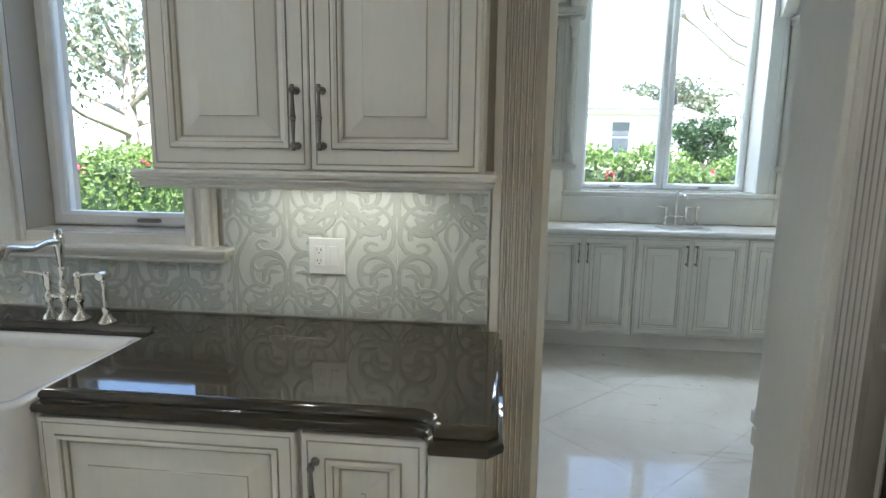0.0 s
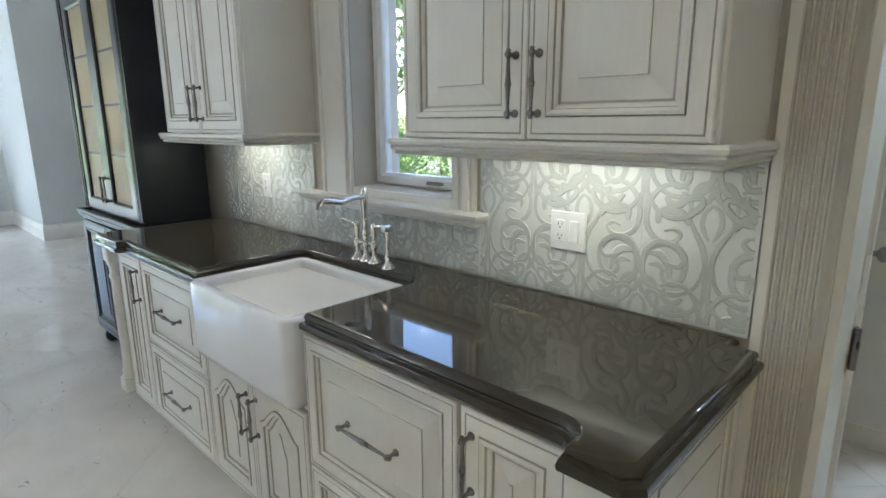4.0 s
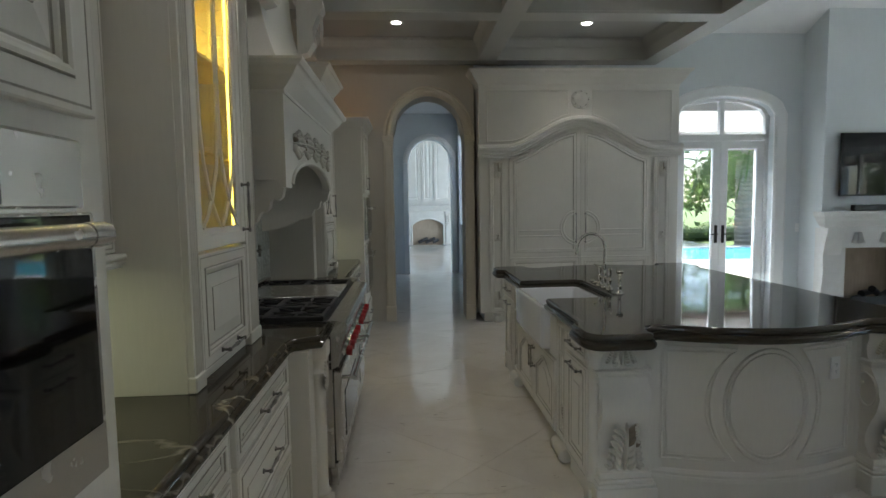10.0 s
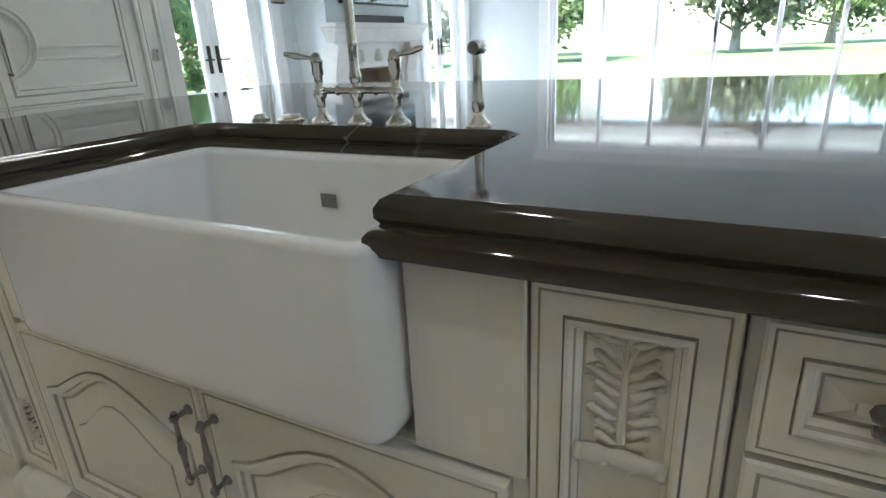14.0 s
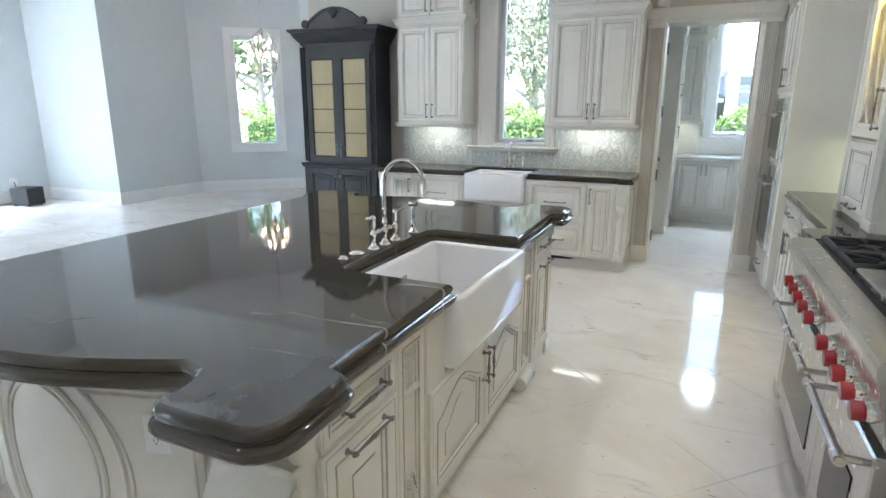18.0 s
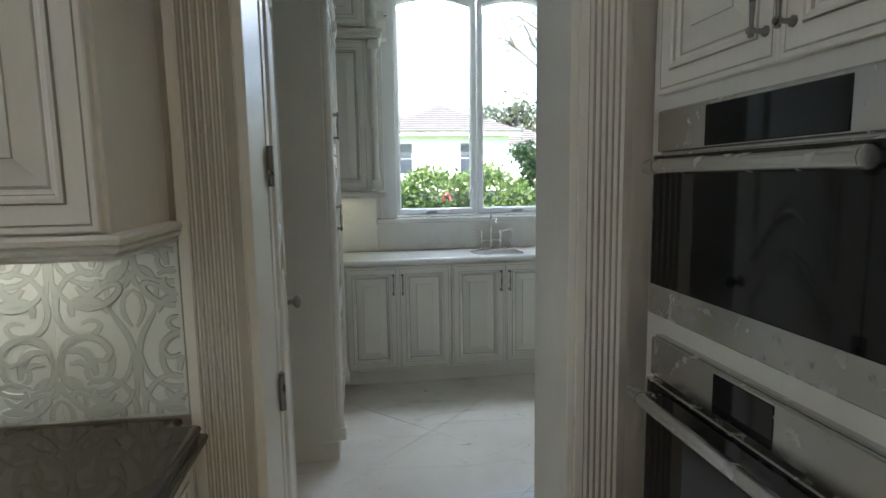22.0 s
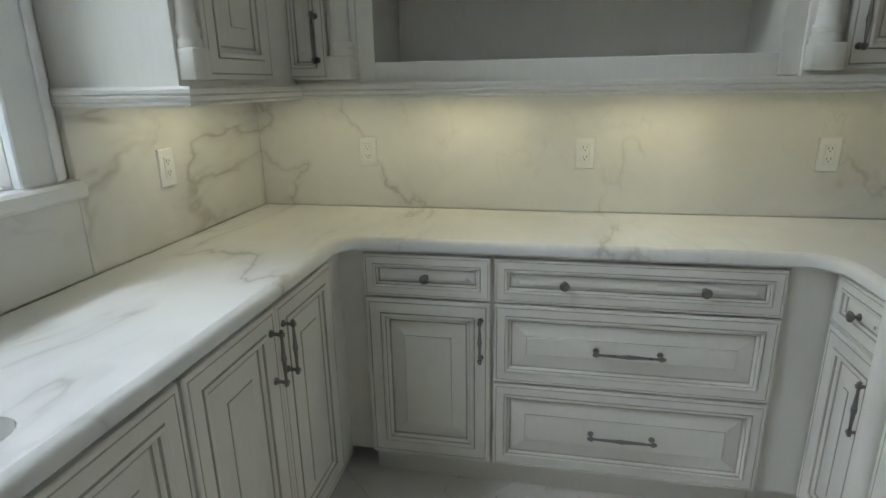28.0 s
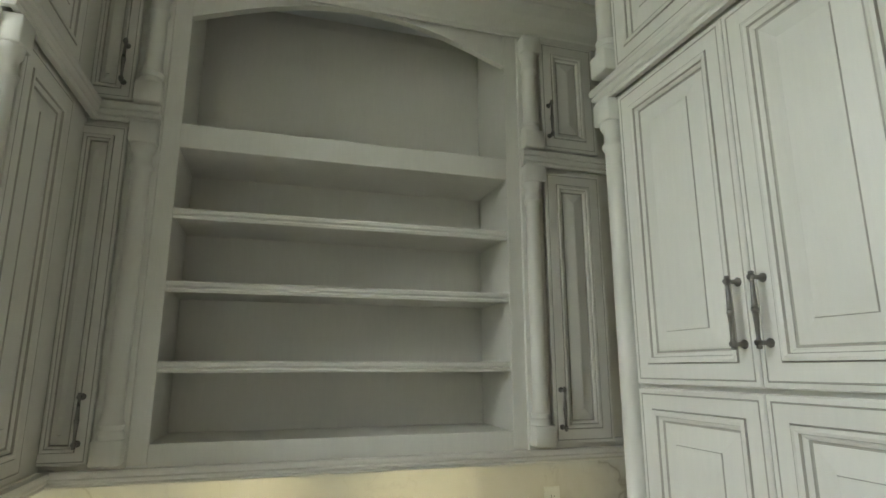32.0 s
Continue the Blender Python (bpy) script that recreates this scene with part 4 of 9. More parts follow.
# kitchen window
def sash(parent, x0, x1, z0, z1, y, fw=0.045, arch=0.0, name="sash"):
    bm = bmesh.new()
    n = 12
    def loop(i, yy):
        pts = [(x0 + i, yy, z0 + i), (x1 - i, yy, z0 + i)]
        for k in range(n + 1):
            u = k / n
            pts.append((x1 - i + (x0 - x1 + 2 * i) * u, yy, z1 - i + arch * math.sin(math.pi * u)))
        return pts
    loft(bm, [loop(0, y + 0.05), loop(0, y), loop(0.008, y - 0.006), loop(fw - 0.012, y - 0.006), loop(fw, y + 0.008), loop(fw, y + 0.05), loop(0, y + 0.05)], True)
    s = part(name, bm, WHITE, parent)
    bm = bmesh.new()
    loft(bm, [loop(fw - 0.004, y + 0.022), loop(fw - 0.004, y + 0.027)], True, True, True)
    g = part("pane", bm, GLASS, s)
    g.visible_shadow = False
    return s


def crank(parent, x, y, z):
    bm = bmesh.new()
    box(bm, x - 0.04, x + 0.04, y - 0.02, y, z, z + 0.012, 0.003)
    tube(bm, [(x - 0.03, y - 0.02, z + 0.01), (x + 0.05, y - 0.03, z + 0.012)], 0.005, 6)
    part("crank", bm, NICKEL, parent)


w1 = tagged(thing("window_1", pose(0, 0, 0), "tall white casement window over the kitchen sink", "window"), kind="structure")
sash(w1, -1.46, -0.90, 1.175, 2.72, 0.13)
crank(w1, -1.1, 0.124, 1.19)
bm = bmesh.new()
for xa, xb in ((-1.66, -1.46), (-0.90, -0.80)):
    sg = 1 if xa < -1.2 else -1
    box(bm, xa, xb, -0.012, 0.011, 1.13, 2.9, 0.003)
    box(bm, xa + 0.02, xa + 0.035, -0.020, -0.012, 1.13, 2.9, 0.003)
    box(bm, xb - 0.04, xb - 0.012, -0.024, -0.012, 1.13, 2.9, 0.004)
part("casing", bm, CREAM, w1)
bm = bmesh.new()
sweep(bm, [(-1.74, 0.008, 1.085), (-1.74, -0.035, 1.085), (-0.775, -0.035, 1.085), (-0.775, 0.008, 1.085)], [(-0.04, 0), (0.0, 0), (0.012, 0.008), (0.012, 0.016), (0.022, 0.022), (0.03, 0.034), (0.032, 0.044), (0.025, 0.05), (-0.04, 0.05)])
box(bm, -1.73, -0.785, -0.02, 0.01, 1.09, 1.134)
box(bm, -1.46, -0.90, 0.0, 0.18, 1.13, 1.168, 0.003)
part("window_sill", bm, CREAM, w1)
# arched valance between the uppers, on carved corbels
bm = bmesh.new()
pts = arc(-1.26, 2.72, 0.46, 180, 0, 16, 0.22)
loft(bm, [[(x, y, z) for x, z in [(-1.72, 2.72)] + pts + [(-0.80, 2.72), (-0.80, 3.28), (-1.72, 3.28)]] for y in (-0.27, -0.22)], True, True, True)
sweep(bm, [(x, z) for x, z in pts[::-1]], [(0, 0), (0.0, 0.02), (-0.02, 0.035), (-0.04, 0.035), (-0.04, 0)], m=Matrix(((1, 0, 0, 0), (0, 0, -1, -0.27), (0, 1, 0, 0), (0, 0, 0, 1))))
val = tagged(part("valance", bm, CREAM), "arched cream valance bridging the wall cabinets over the window", "valance")
for x in (-1.675, -0.845):
    carving(val, 0.08, 0.22, pose(x, -0.275, 2.50))


# ---- pantry doorway ----
def fluted_casing(name, x0, x1, z1, y, label, m=None):
    c = thing(name, m or Matrix(), label, "door casing", "door casings")
    bm = bmesh.new()
    box(bm, x0 - 0.006, x1 + 0.006, y - 0.012, y + 0.02, 0, 0.16, 0.004)
    part("plinth_block", bm, CREAM, c)
    fluted_part("fluted_shaft", c, CAB, x0, x1, 0.16, z1, y - 0.004, y + 0.02, 6)
    bm = bmesh.new()
    box(bm, x0 - 0.01, x1 + 0.01, y - 0.016, y + 0.02, z1, z1 + 0.05, 0.004)
    box(bm, x0 - 0.018, x1 + 0.018, y - 0.024, y + 0.02, z1 + 0.05, z1 + 0.075, 0.004)
    part("capital", bm, CREAM, c)
    return c


fluted_casing("door_casing", 0.062, 0.205, 2.28, -0.008, "cream fluted pilaster casing of the pantry doorway")
fluted_casing("door_casing", 1.025, 1.165, 2.28, -0.008, "cream fluted pilaster casing beside the wall ovens")
bm = bmesh.new()
crown(bm, [(0.04, -0.012), (1.19, -0.012)], 2.355, 0.09, 0.07)
box(bm, 0.205, 1.025, -0.012, 0.011, 2.343, 2.356)
pts = arc(0.61, 2.47, 0.47, 180, 0, 24, 0.50)
sweep(bm, [(x, z) for x, z in pts], [(-0.02, 0), (-0.02, 0.03), (0.0, 0.045), (0.03, 0.05), (0.06, 0.035), (0.075, 0.045), (0.09, 0.03), (0.09, 0)], m=Matrix(((1, 0, 0, 0), (0, 0, -1, 0.012), (0, 1, 0, 0), (0, 0, 0, 1))))
tagged(part("door_lintel", bm, CREAM), "cream moulded lintel and arched frame above the pantry doorway", "lintel")
# jamb lining
bm = bmesh.new()
box(bm, 0.205, 0.228, 0.0, 0.28, 0, 2.345, 0.002)
box(bm, 1.005, 1.026, 0.0, 0.28, 0, 2.345, 0.002)
box(bm, 0.205, 1.026, 0.0, 0.28, 2.32, 2.347, 0.002)
for xa, xb in ((0.11, 0.205), (1.026, 1.11)):
    box(bm, xa, xb, 0.262, 0.282, 0, 2.43, 0.004)
box(bm, 0.11, 1.11, 0.262, 0.282, 2.347, 2.44, 0.004)
structure("door_frame", bm, CREAM, "cream door frame of the pantry")
# open door, swung into the pantry
dr = thing("door_1", pose(0.236, 0.235, 0.012, 0, 0, 96), "open cream panelled pantry door with carved arch panels", "door")
tagged(dr, kind="structure")
bm = bmesh.new()
box(bm, 0.0, 0.77, 0.004, 0.040, 0, 2.25, 0.003)
leaf = part("leaf", bm, CREAM, dr)
for fy, rot in ((0.004, 0), (0.040, 180)):
    bm = bmesh.new()
    for z0, z1, ar, dip in ((0.12, 1.16, 0.22, 0.0), (1.07, 2.12, 0.0, 0.22)):
        a, b = 0.13, 0.64
        seq = [(0, 0), (0.004, 0.010), (0.018, 0.014), (0.03, 0.006), (0.036, 0.0), (0.05, 0.0), (0.09, 0.008)]
        def lp(i, d):
            n = 12
            top = [(b - i + (a - b + 2 * i) * k / n, -d, z1 - i - ar + ar * math.sin(math.pi * k / n)) for k in range(n + 1)]
            foot = [(a + i + (b - a - 2 * i) * k / n, -d, z0 + i + dip * math.sin(math.pi * k / n)) for k in range(n + 1)]
            return foot + top
        loft(bm, [lp(i, d) for i, d in seq], True, False, True)
    part("panel", bm, CREAM, leaf, m=pose(0, fy, 0) if rot == 0 else pose(0.77, fy, 0, 0, 0, 180))
bm = bmesh.new()
for sy in (-1, 1):
    lathe(bm, [(0.028, 0), (0.028, 0.006), (0.012, 0.012), (0.010, 0.03), (0.024, 0.04), (0.029, 0.052), (0.024, 0.062), (0.01, 0.067)], 14, Matrix.Translation((0.705, 0.022 + sy * 0.018, 0.97)) @ pose(0, 0, 0, -90 * sy, 0, 0))
part("knob", bm, NICKEL, leaf, "aged nickel door knob", smooth=50)
for z in (0.22, 0.86, 1.50, 2.10):
    bm = bmesh.new()
    box(bm, -0.030, 0.03, -0.004, 0.003, z - 0.05, z + 0.05, 0.002)
    lathe(bm, [(0.009, z - 0.055), (0.009, z + 0.055)], 8, Matrix.Translation((-0.006, -0.003, 0)))
    part("hinge", bm, NICKEL, dr)


# ---- black hutch ----
def hutch():
    x0, x1, y0, y1 = -3.745, -2.735, -0.43, -0.03
    h = thing("china_hutch", pose(x0, y0, 0), "tall black hutch with gold mesh doors and carved crest", "hutch")
    w, d = x1 - x0, y1 - y0
    bm = bmesh.new()
    box(bm, 0.0, w, 0.0, d, 0.10, 0.88, 0.004)
    box(bm, 0.02, w - 0.02, 0.05, d, 0.88, 2.30, 0.004)
    part("body", bm, BLACKWOOD, h)
    bm = bmesh.new()
    rail(bm, [(0, d), (0, 0), (w, 0), (w, d)], 0.85, 0.05, 0.025)
    part("waist_moulding", bm, BLACKWOOD, h)
    bm = bmesh.new()
    crown(bm, [(0.01, d), (0.01, 0.04), (w - 0.01, 0.04), (w - 0.01, d)], 2.24, 0.17, 0.11)
    part("cornice", bm, BLACKWOOD, h)
    bm = bmesh.new()
    n = 24
    top = [(w * 0.12 + w * 0.76 * k / n, 2.41 + 0.05 + 0.17 * math.sin(math.pi * k / n) ** 1.6 + 0.02 * math.sin(3 * math.pi * k / n)) for k in range(n + 1)]
    loft(bm, [[(x, y, z) for x, z in [(w * 0.12, 2.405), (w * 0.88, 2.405)] + top[::-1]] for y in (0.0, 0.035)], True, True, True)
    tube(bm, [(x, 0.0, z) for x, z in top], 0.018, 6)
    for sx in (0.12, 0.88):
        lathe(bm, [(0.045, -0.02), (0.05, 0.0), (0.045, 0.02), (0.015, 0.024), (0.015, 0.03)], 12, Matrix.Translation((w * sx, 0.0, 2.46)) @ pose(0, 0, 0, 90, 0, 0))
    for k in range(7):
        a = radians(-70 + 140 * k / 6)
        tube(bm, [(w / 2, -0.01, 2.52), (w / 2 + 0.07 * math.sin(a), -0.02, 2.56 + 0.07 * math.cos(a))], [0.02, 0.008], 6)
    part("carved_crest", bm, BLACKWOOD, h, smooth=50)
    for i in range(2):
        a, b = (0.07, w / 2) if i == 0 else (w / 2, w - 0.07)
        # upper door with mesh
        bm = bmesh.new()
        def lp(ins, y):
            return [(a + ins, y, 0.915 + ins), (b - ins, y, 0.915 + ins), (b - ins, y, 2.145 - ins), (a + ins, y, 2.145 - ins)]
        loft(bm, [lp(0, 0.05), lp(0.0, 0.028), lp(0.06, 0.028), lp(0.072, 0.036), lp(0.072, 0.05)], True)
        dd = part("door", bm, BLACKWOOD, h)
        bm = bmesh.new()
        loft(bm, [lp(0.068, 0.044), lp(0.068, 0.047)], True, True, True)
        part("mesh_panel", bm, GOLDMESH, dd, "gold wire mesh over pleated cloth")
        for z in (1.25, 1.52, 1.80):
            bm = bmesh.new()
            box(bm, a + 0.068, b - 0.068, 0.041, 0.0435, z, z + 0.012)
            part("mesh_bar", bm, BLACKWOOD, dd)
        hx = b - 0.028 if i == 0 else a + 0.028
        hardware(PULL, dd, hx, 0.028, 0.99)
        # lower door
        bm = bmesh.new()
        panel(bm, a, b - 0.002, 0.14, 0.84, 0.02, 0.06)
        d2 = part("door", bm, [BLACKWOOD, BLACKWOOD], h)
        hardware(KNOB, d2, b - 0.03 if i == 0 else a + 0.03, -0.02, 0.76)
    for sx in (0.0, w - 0.055):
        bm = bmesh.new()
        fluted(bm, sx, sx + 0.055, 0.915, 2.22, 0.025, 0.052, 3)
        part("pilaster", bm, BLACKWOOD, h)
    for sx in (0.06, w - 0.06):
        for sy in (0.06, d - 0.06):
            bm = bmesh.new()
            lathe(bm, [(0.03, 0.0), (0.045, 0.02), (0.048, 0.05), (0.03, 0.075), (0.04, 0.085), (0.04, 0.101)], 12, Matrix.Translation((sx, sy, 0)))
            part("bun_foot", bm, BLACKWOOD, h, smooth=50)


GOLDMESH = painted("gold_pleated_cloth", (0.42, 0.34, 0.19), 0.55, 0.12, 60.0, 0.5)
hutch()


# ---- wall ovens ----
def wall_oven(m, w, z0, z1, label, panel_h=0.10, inset=0.03, dial=(0.27, 0.76)):
    """Built-in oven, x 0..w, face at y = 0 to -y."""
    o = thing("wall_oven", m, label, "oven", "wall ovens")
    bm = bmesh.new()
    box(bm, 0, w, -0.018, 0.4, z0, z1, 0.003)
    part("housing", bm, STEEL, o)
    bm = bmesh.new()
    box(bm, 0.004, w - 0.004, -0.030, -0.018, z1 - panel_h, z1 - 0.004, 0.003)
    cp = part("control_panel", bm, STEEL, o)
    bm = bmesh.new()
    box(bm, w * dial[0], w * dial[1], -0.032, -0.030, z1 - panel_h * 0.95, z1 - panel_h * 0.12, 0.001)
    part("display", bm, BLACKGLASS, cp, "black glass display")
    bm = bmesh.new()
    box(bm, 0.004, w - 0.004, -0.042, -0.018, z0 + 0.01, z1 - panel_h - 0.006, 0.003)
    d = part("door", bm, STEEL, o)
    bm = bmesh.new()
    box(bm, 0.018, w - 0.018, -0.045, -0.042, z0 + 0.085, z1 - panel_h - 0.010, 0.002)
    part("window", bm, BLACKGLASS, d, "black glass oven window")
    hz = z1 - panel_h - 0.035
    bm = bmesh.new()
    tube(bm, [(inset, -0.092, hz), (w - inset, -0.092, hz)], 0.016, 14)
    for x in (inset + 0.025, w - inset - 0.025):
        tube(bm, [(x, -0.04, hz), (x, -0.092, hz)], 0.009, 8)
        lathe(bm, [(0.017, -0.02), (0.017, 0.02)], 12, Matrix.Translation((x, -0.092, hz)) @ pose(0, 0, 0, 0, 90, 0))
    part("handle", bm, STEEL, d, "brushed steel bar handle", smooth=50)
    return o


def oven_tower(y0, label):
    """Tall oven cabinet on the range wall; its north side at y0."""
    c = thing("oven_cabinet", pose(1.22, y0, 0, 0, 0, -90), label, "cabinet", "oven towers")
    carcass(c, 0.89, XB - 1.22, 0, 2.44, 0.09)
    front(c, 0.05, 0.85, 0.10, 0.345, 0, "c", 0.045, 0, "drawer")
    front(c, 0.05, 0.45, 1.66, 2.40, 0, "rb")
    front(c, 0.45, 0.85, 1.66, 2.40, 0, "lb")
    bm = bmesh.new()
    crown(bm, [(0, 0.7), (0, -0.012), (0.89, -0.012), (0.89, 0.40)], 2.41, 0.10, 0.075)
    part("crown", bm, CREAM, c)
    return c


oven_tower(-0.012, "tall cream cabinet holding two steel wall ovens")
wall_oven(pose(1.22, -0.085, 0, 0, 0, -90), 0.715, 1.125, 1.625, "steel speed oven with black glass and bar handle", inset=0.075)
wall_oven(pose(1.22, -0.085, 0, 0, 0, -90), 0.715, 0.37, 1.075, "steel wall oven with black glass and bar handle", dial=(0.36, 0.60))
oven_tower(-6.37, "tall cream cabinet beside the arch with steel appliances")
wall_oven(pose(1.22, -6.44, 0, 0, 0, -90), 0.745, 1.125, 1.625, "steel microwave oven in a cream tower")
wall_oven(pose(1.22, -6.44, 0, 0, 0, -90), 0.745, 0.50, 1.075, "steel coffee oven in a cream tower")


# ---- range wall cabinets ----
def range_counter(y0, y1):
    """Counter from the tower (y0) to the range (y1), stepping out round the corner post."""
    s = 1 if y1 < y0 else -1
    pts = [(XB - 0.012, y0), (1.26, y0), (1.26, y1 + s * 0.40)] + [(1.245, y1 + s * 0.36), (1.19, y1 + s * 0.33), (1.13, y1 + s * 0.31), (1.13, y1), (XB - 0.012, y1)]
    bm = bmesh.new()
    slab(bm, pts if s > 0 else pts[::-1], EDGE)
    tagged(part("countertop", bm, DARK, smooth=35), "dark brown polished marble countertop beside the range", "countertop", "range wall countertops")


range_counter(-0.904, -2.862)
range_counter(-6.366, -4.408)
G = "range wall base cabinets"
for (ya, yb, fr, lab) in (
        (-0.905, -1.66, lambda w: [(.03, w - .03, .70, .855, "c", "drawer"), (.03, w / 2, .105, .69, "rt", "door"), (w / 2, w - .03, .105, .69, "lt", "door")], "cream glazed base cabinet with drawer over two doors"),
        (-1.66, -2.50, lambda w: [(.03, w - .03, .70, .855, "c", "drawer"), (.03, w - .03, .41, .69, "c", "drawer"), (.03, w - .03, .105, .40, "c", "drawer")], "cream glazed base cabinet with three drawers"),
        (-4.77, -5.60, lambda w: [(.03, w - .03, .70, .855, "c", "drawer"), (.03, w - .03, .41, .69, "c", "drawer"), (.03, w - .03, .105, .40, "c", "drawer")], "cream glazed base cabinet with three drawers"),
        (-5.60, -6.365, lambda w: [(.03, w - .03, .70, .855, "c", "drawer"), (.03, w / 2, .105, .69, "rt", "door"), (w / 2, w - .03, .105, .69, "lt", "door")], "cream glazed base cabinet with drawer over two doors")):
    cabinet(pose(1.295, ya, 0, 0, 0, -90), ya - yb, XB - 1.31, 0, 0.858, fr(ya - yb), lab, 0.09, group=G)
for ya in (-2.50, -4.42):
    c = thing("range_post_cabinet", pose(1.19, ya, 0, 0, 0, -90), "narrow cream cabinet with carved corner post beside the range", "cabinet", "range posts")
    carcass(c, 0.35, XB - 1.21, 0, 0.858, 0.09, toe_in=0.02)
    part("carved_post", column_mesh(0.86, 0.052), CREAM, c, m=pose(0.17, -0.005, 0), smooth=50)
    carving(c, 0.085, 0.16, pose(0.17, -0.05, 0.62), "capital_carving")


def glass_hutch(y0, label):
    """Counter-standing cabinet: fluted pilasters, a small panel door and a leaded glass door above."""
    w, d, t = 0.82, XB - 1.45 - 0.012, 0.02
    c = thing("glass_hutch", pose(1.45, y0, 0, 0, 0, -90), label, "cabinet", "glass hutches")
    for nm, q in (("side_panel", (0, t, 0.0, d, 0.916, 2.62)), ("side_panel", (w - t, w, 0.0, d, 0.916, 2.62)), ("back_panel", (t, w - t, d - t, d, 0.916, 2.62)),
                  ("base_box", (t, w - t, 0.0, d - t, 0.916, 1.36)), ("top_board", (t, w - t, 0.0, d - t, 2.56, 2.62))):
        bm = bmesh.new()
        box(bm, *q)
        part(nm, bm, CREAM, c)
    fluted_part("pilaster", c, CAB, 0.005, 0.088, 0.97, 2.56, -0.022, 0.0, 4)
    fluted_part("pilaster", c, CAB, w - 0.165, w - 0.005, 0.97, 2.56, -0.022, 0.0, 5)
    bm = bmesh.new()
    box(bm, 0, 0.092, -0.03, 0.0, 0.916, 0.97, 0.004)
    part("plinth", bm, CREAM, c)
    bm = bmesh.new()
    box(bm, w - 0.17, w, -0.03, 0.0, 0.916, 0.97, 0.004)
    part("plinth", bm, CREAM, c)
    a, b = 0.092, w - 0.17
    front(c, a, b, 0.95, 1.365, 0.0, "", 0.06)
    hardware(PULL_LONG, c.children[-1], (a + b) / 2 - 0.085, -0.021, 0.99, True)
    bm = bmesh.new()
    n = 14
    def lp(i, y, k=0.0):
        z0, z1 = 1.375 + i, 2.55 - i
        return [(a + i, y, z0), (b - i, y, z0)] + [(b - i + (a - b + 2 * i) * j / n, y, z1 - k + k * math.sin(math.pi * j / n)) for j in range(n + 1)]
    loft(bm, [lp(0, 0), lp(0, -0.018), lp(0.003, -0.021), lp(0.05, -0.021), lp(0.055, -0.016, 0.08), lp(0.075, -0.012, 0.10), lp(0.075, 0.0, 0.10)], True)
    dr = part("glass_door", bm, CAB, c)
    bm = bmesh.new()
    xa, xb, za, zb = a + 0.075, b - 0.075, 1.45, 2.44
    wd = xb - xa
    hg = zb - za
    for s in (0, 1):
        # jamb bar that bends in to the middle of the sill, and half of the centre bar that bends out to the corner
        pts = [(0.02, 1.0), (0.02, 0.55), (0.03, 0.36), (0.09, 0.24), (0.22, 0.115), (0.36, 0.045), (0.47, 0.0)]
        tube(bm, [(xa + wd * (u if s == 0 else 1 - u), -0.013, za + hg * v) for u, v in pts], 0.0065, 5)
        pts = [(0.475, 1.0), (0.475, 0.50), (0.47, 0.34), (0.41, 0.22), (0.26, 0.105), (0.13, 0.04), (0.0, 0.0)]
        tube(bm, [(xa + wd * (u if s == 0 else 1 - u), -0.014, za + hg * v) for u, v in pts], 0.0070, 5)
    part("lattice", bm, CREAM, dr)
    bm = bmesh.new()
    box(bm, a + 0.07, b - 0.07, -0.009, -0.006, 1.44, 2.55)
    g = part("pane", bm, GLASS, dr)
    g.visible_shadow = False
    hardware(PULL_LONG, dr, b - 0.03, -0.021, 1.43)
    bm = bmesh.new()
    box(bm, b - 0.052, b - 0.044, 0.012, 0.020, 1.40, 2.52)
    if y0 > -3:
        part("led_strip", bm, LED, c, "glowing amber light strip")
    else:
        bm.free()
    # shelves and an added back sheet carry the amber glow as paint
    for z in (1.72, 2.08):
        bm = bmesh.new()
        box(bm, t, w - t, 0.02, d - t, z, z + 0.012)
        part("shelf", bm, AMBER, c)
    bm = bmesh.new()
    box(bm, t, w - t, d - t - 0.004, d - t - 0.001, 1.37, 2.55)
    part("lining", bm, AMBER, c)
    bm = bmesh.new()
    crown(bm, [(0, d - 0.01), (0, -0.03), (w, -0.03), (w, d - 0.01)], 2.56, 0.14, 0.09)
    part("crown", bm, CREAM, c)
    li = bpy.data.lights.new("hutch_lamp", "AREA")
    li.shape, li.size, li.size_y, li.energy, li.color = "RECTANGLE", 0.5, 0.06, 1.7, (1.0, 0.72, 0.14)
    ob = new("hutch_lamp", li)
    ob.matrix_basis = pose(1.45 + 0.06, y0 - w / 2, 2.545, 0, -20, 90)
    return c


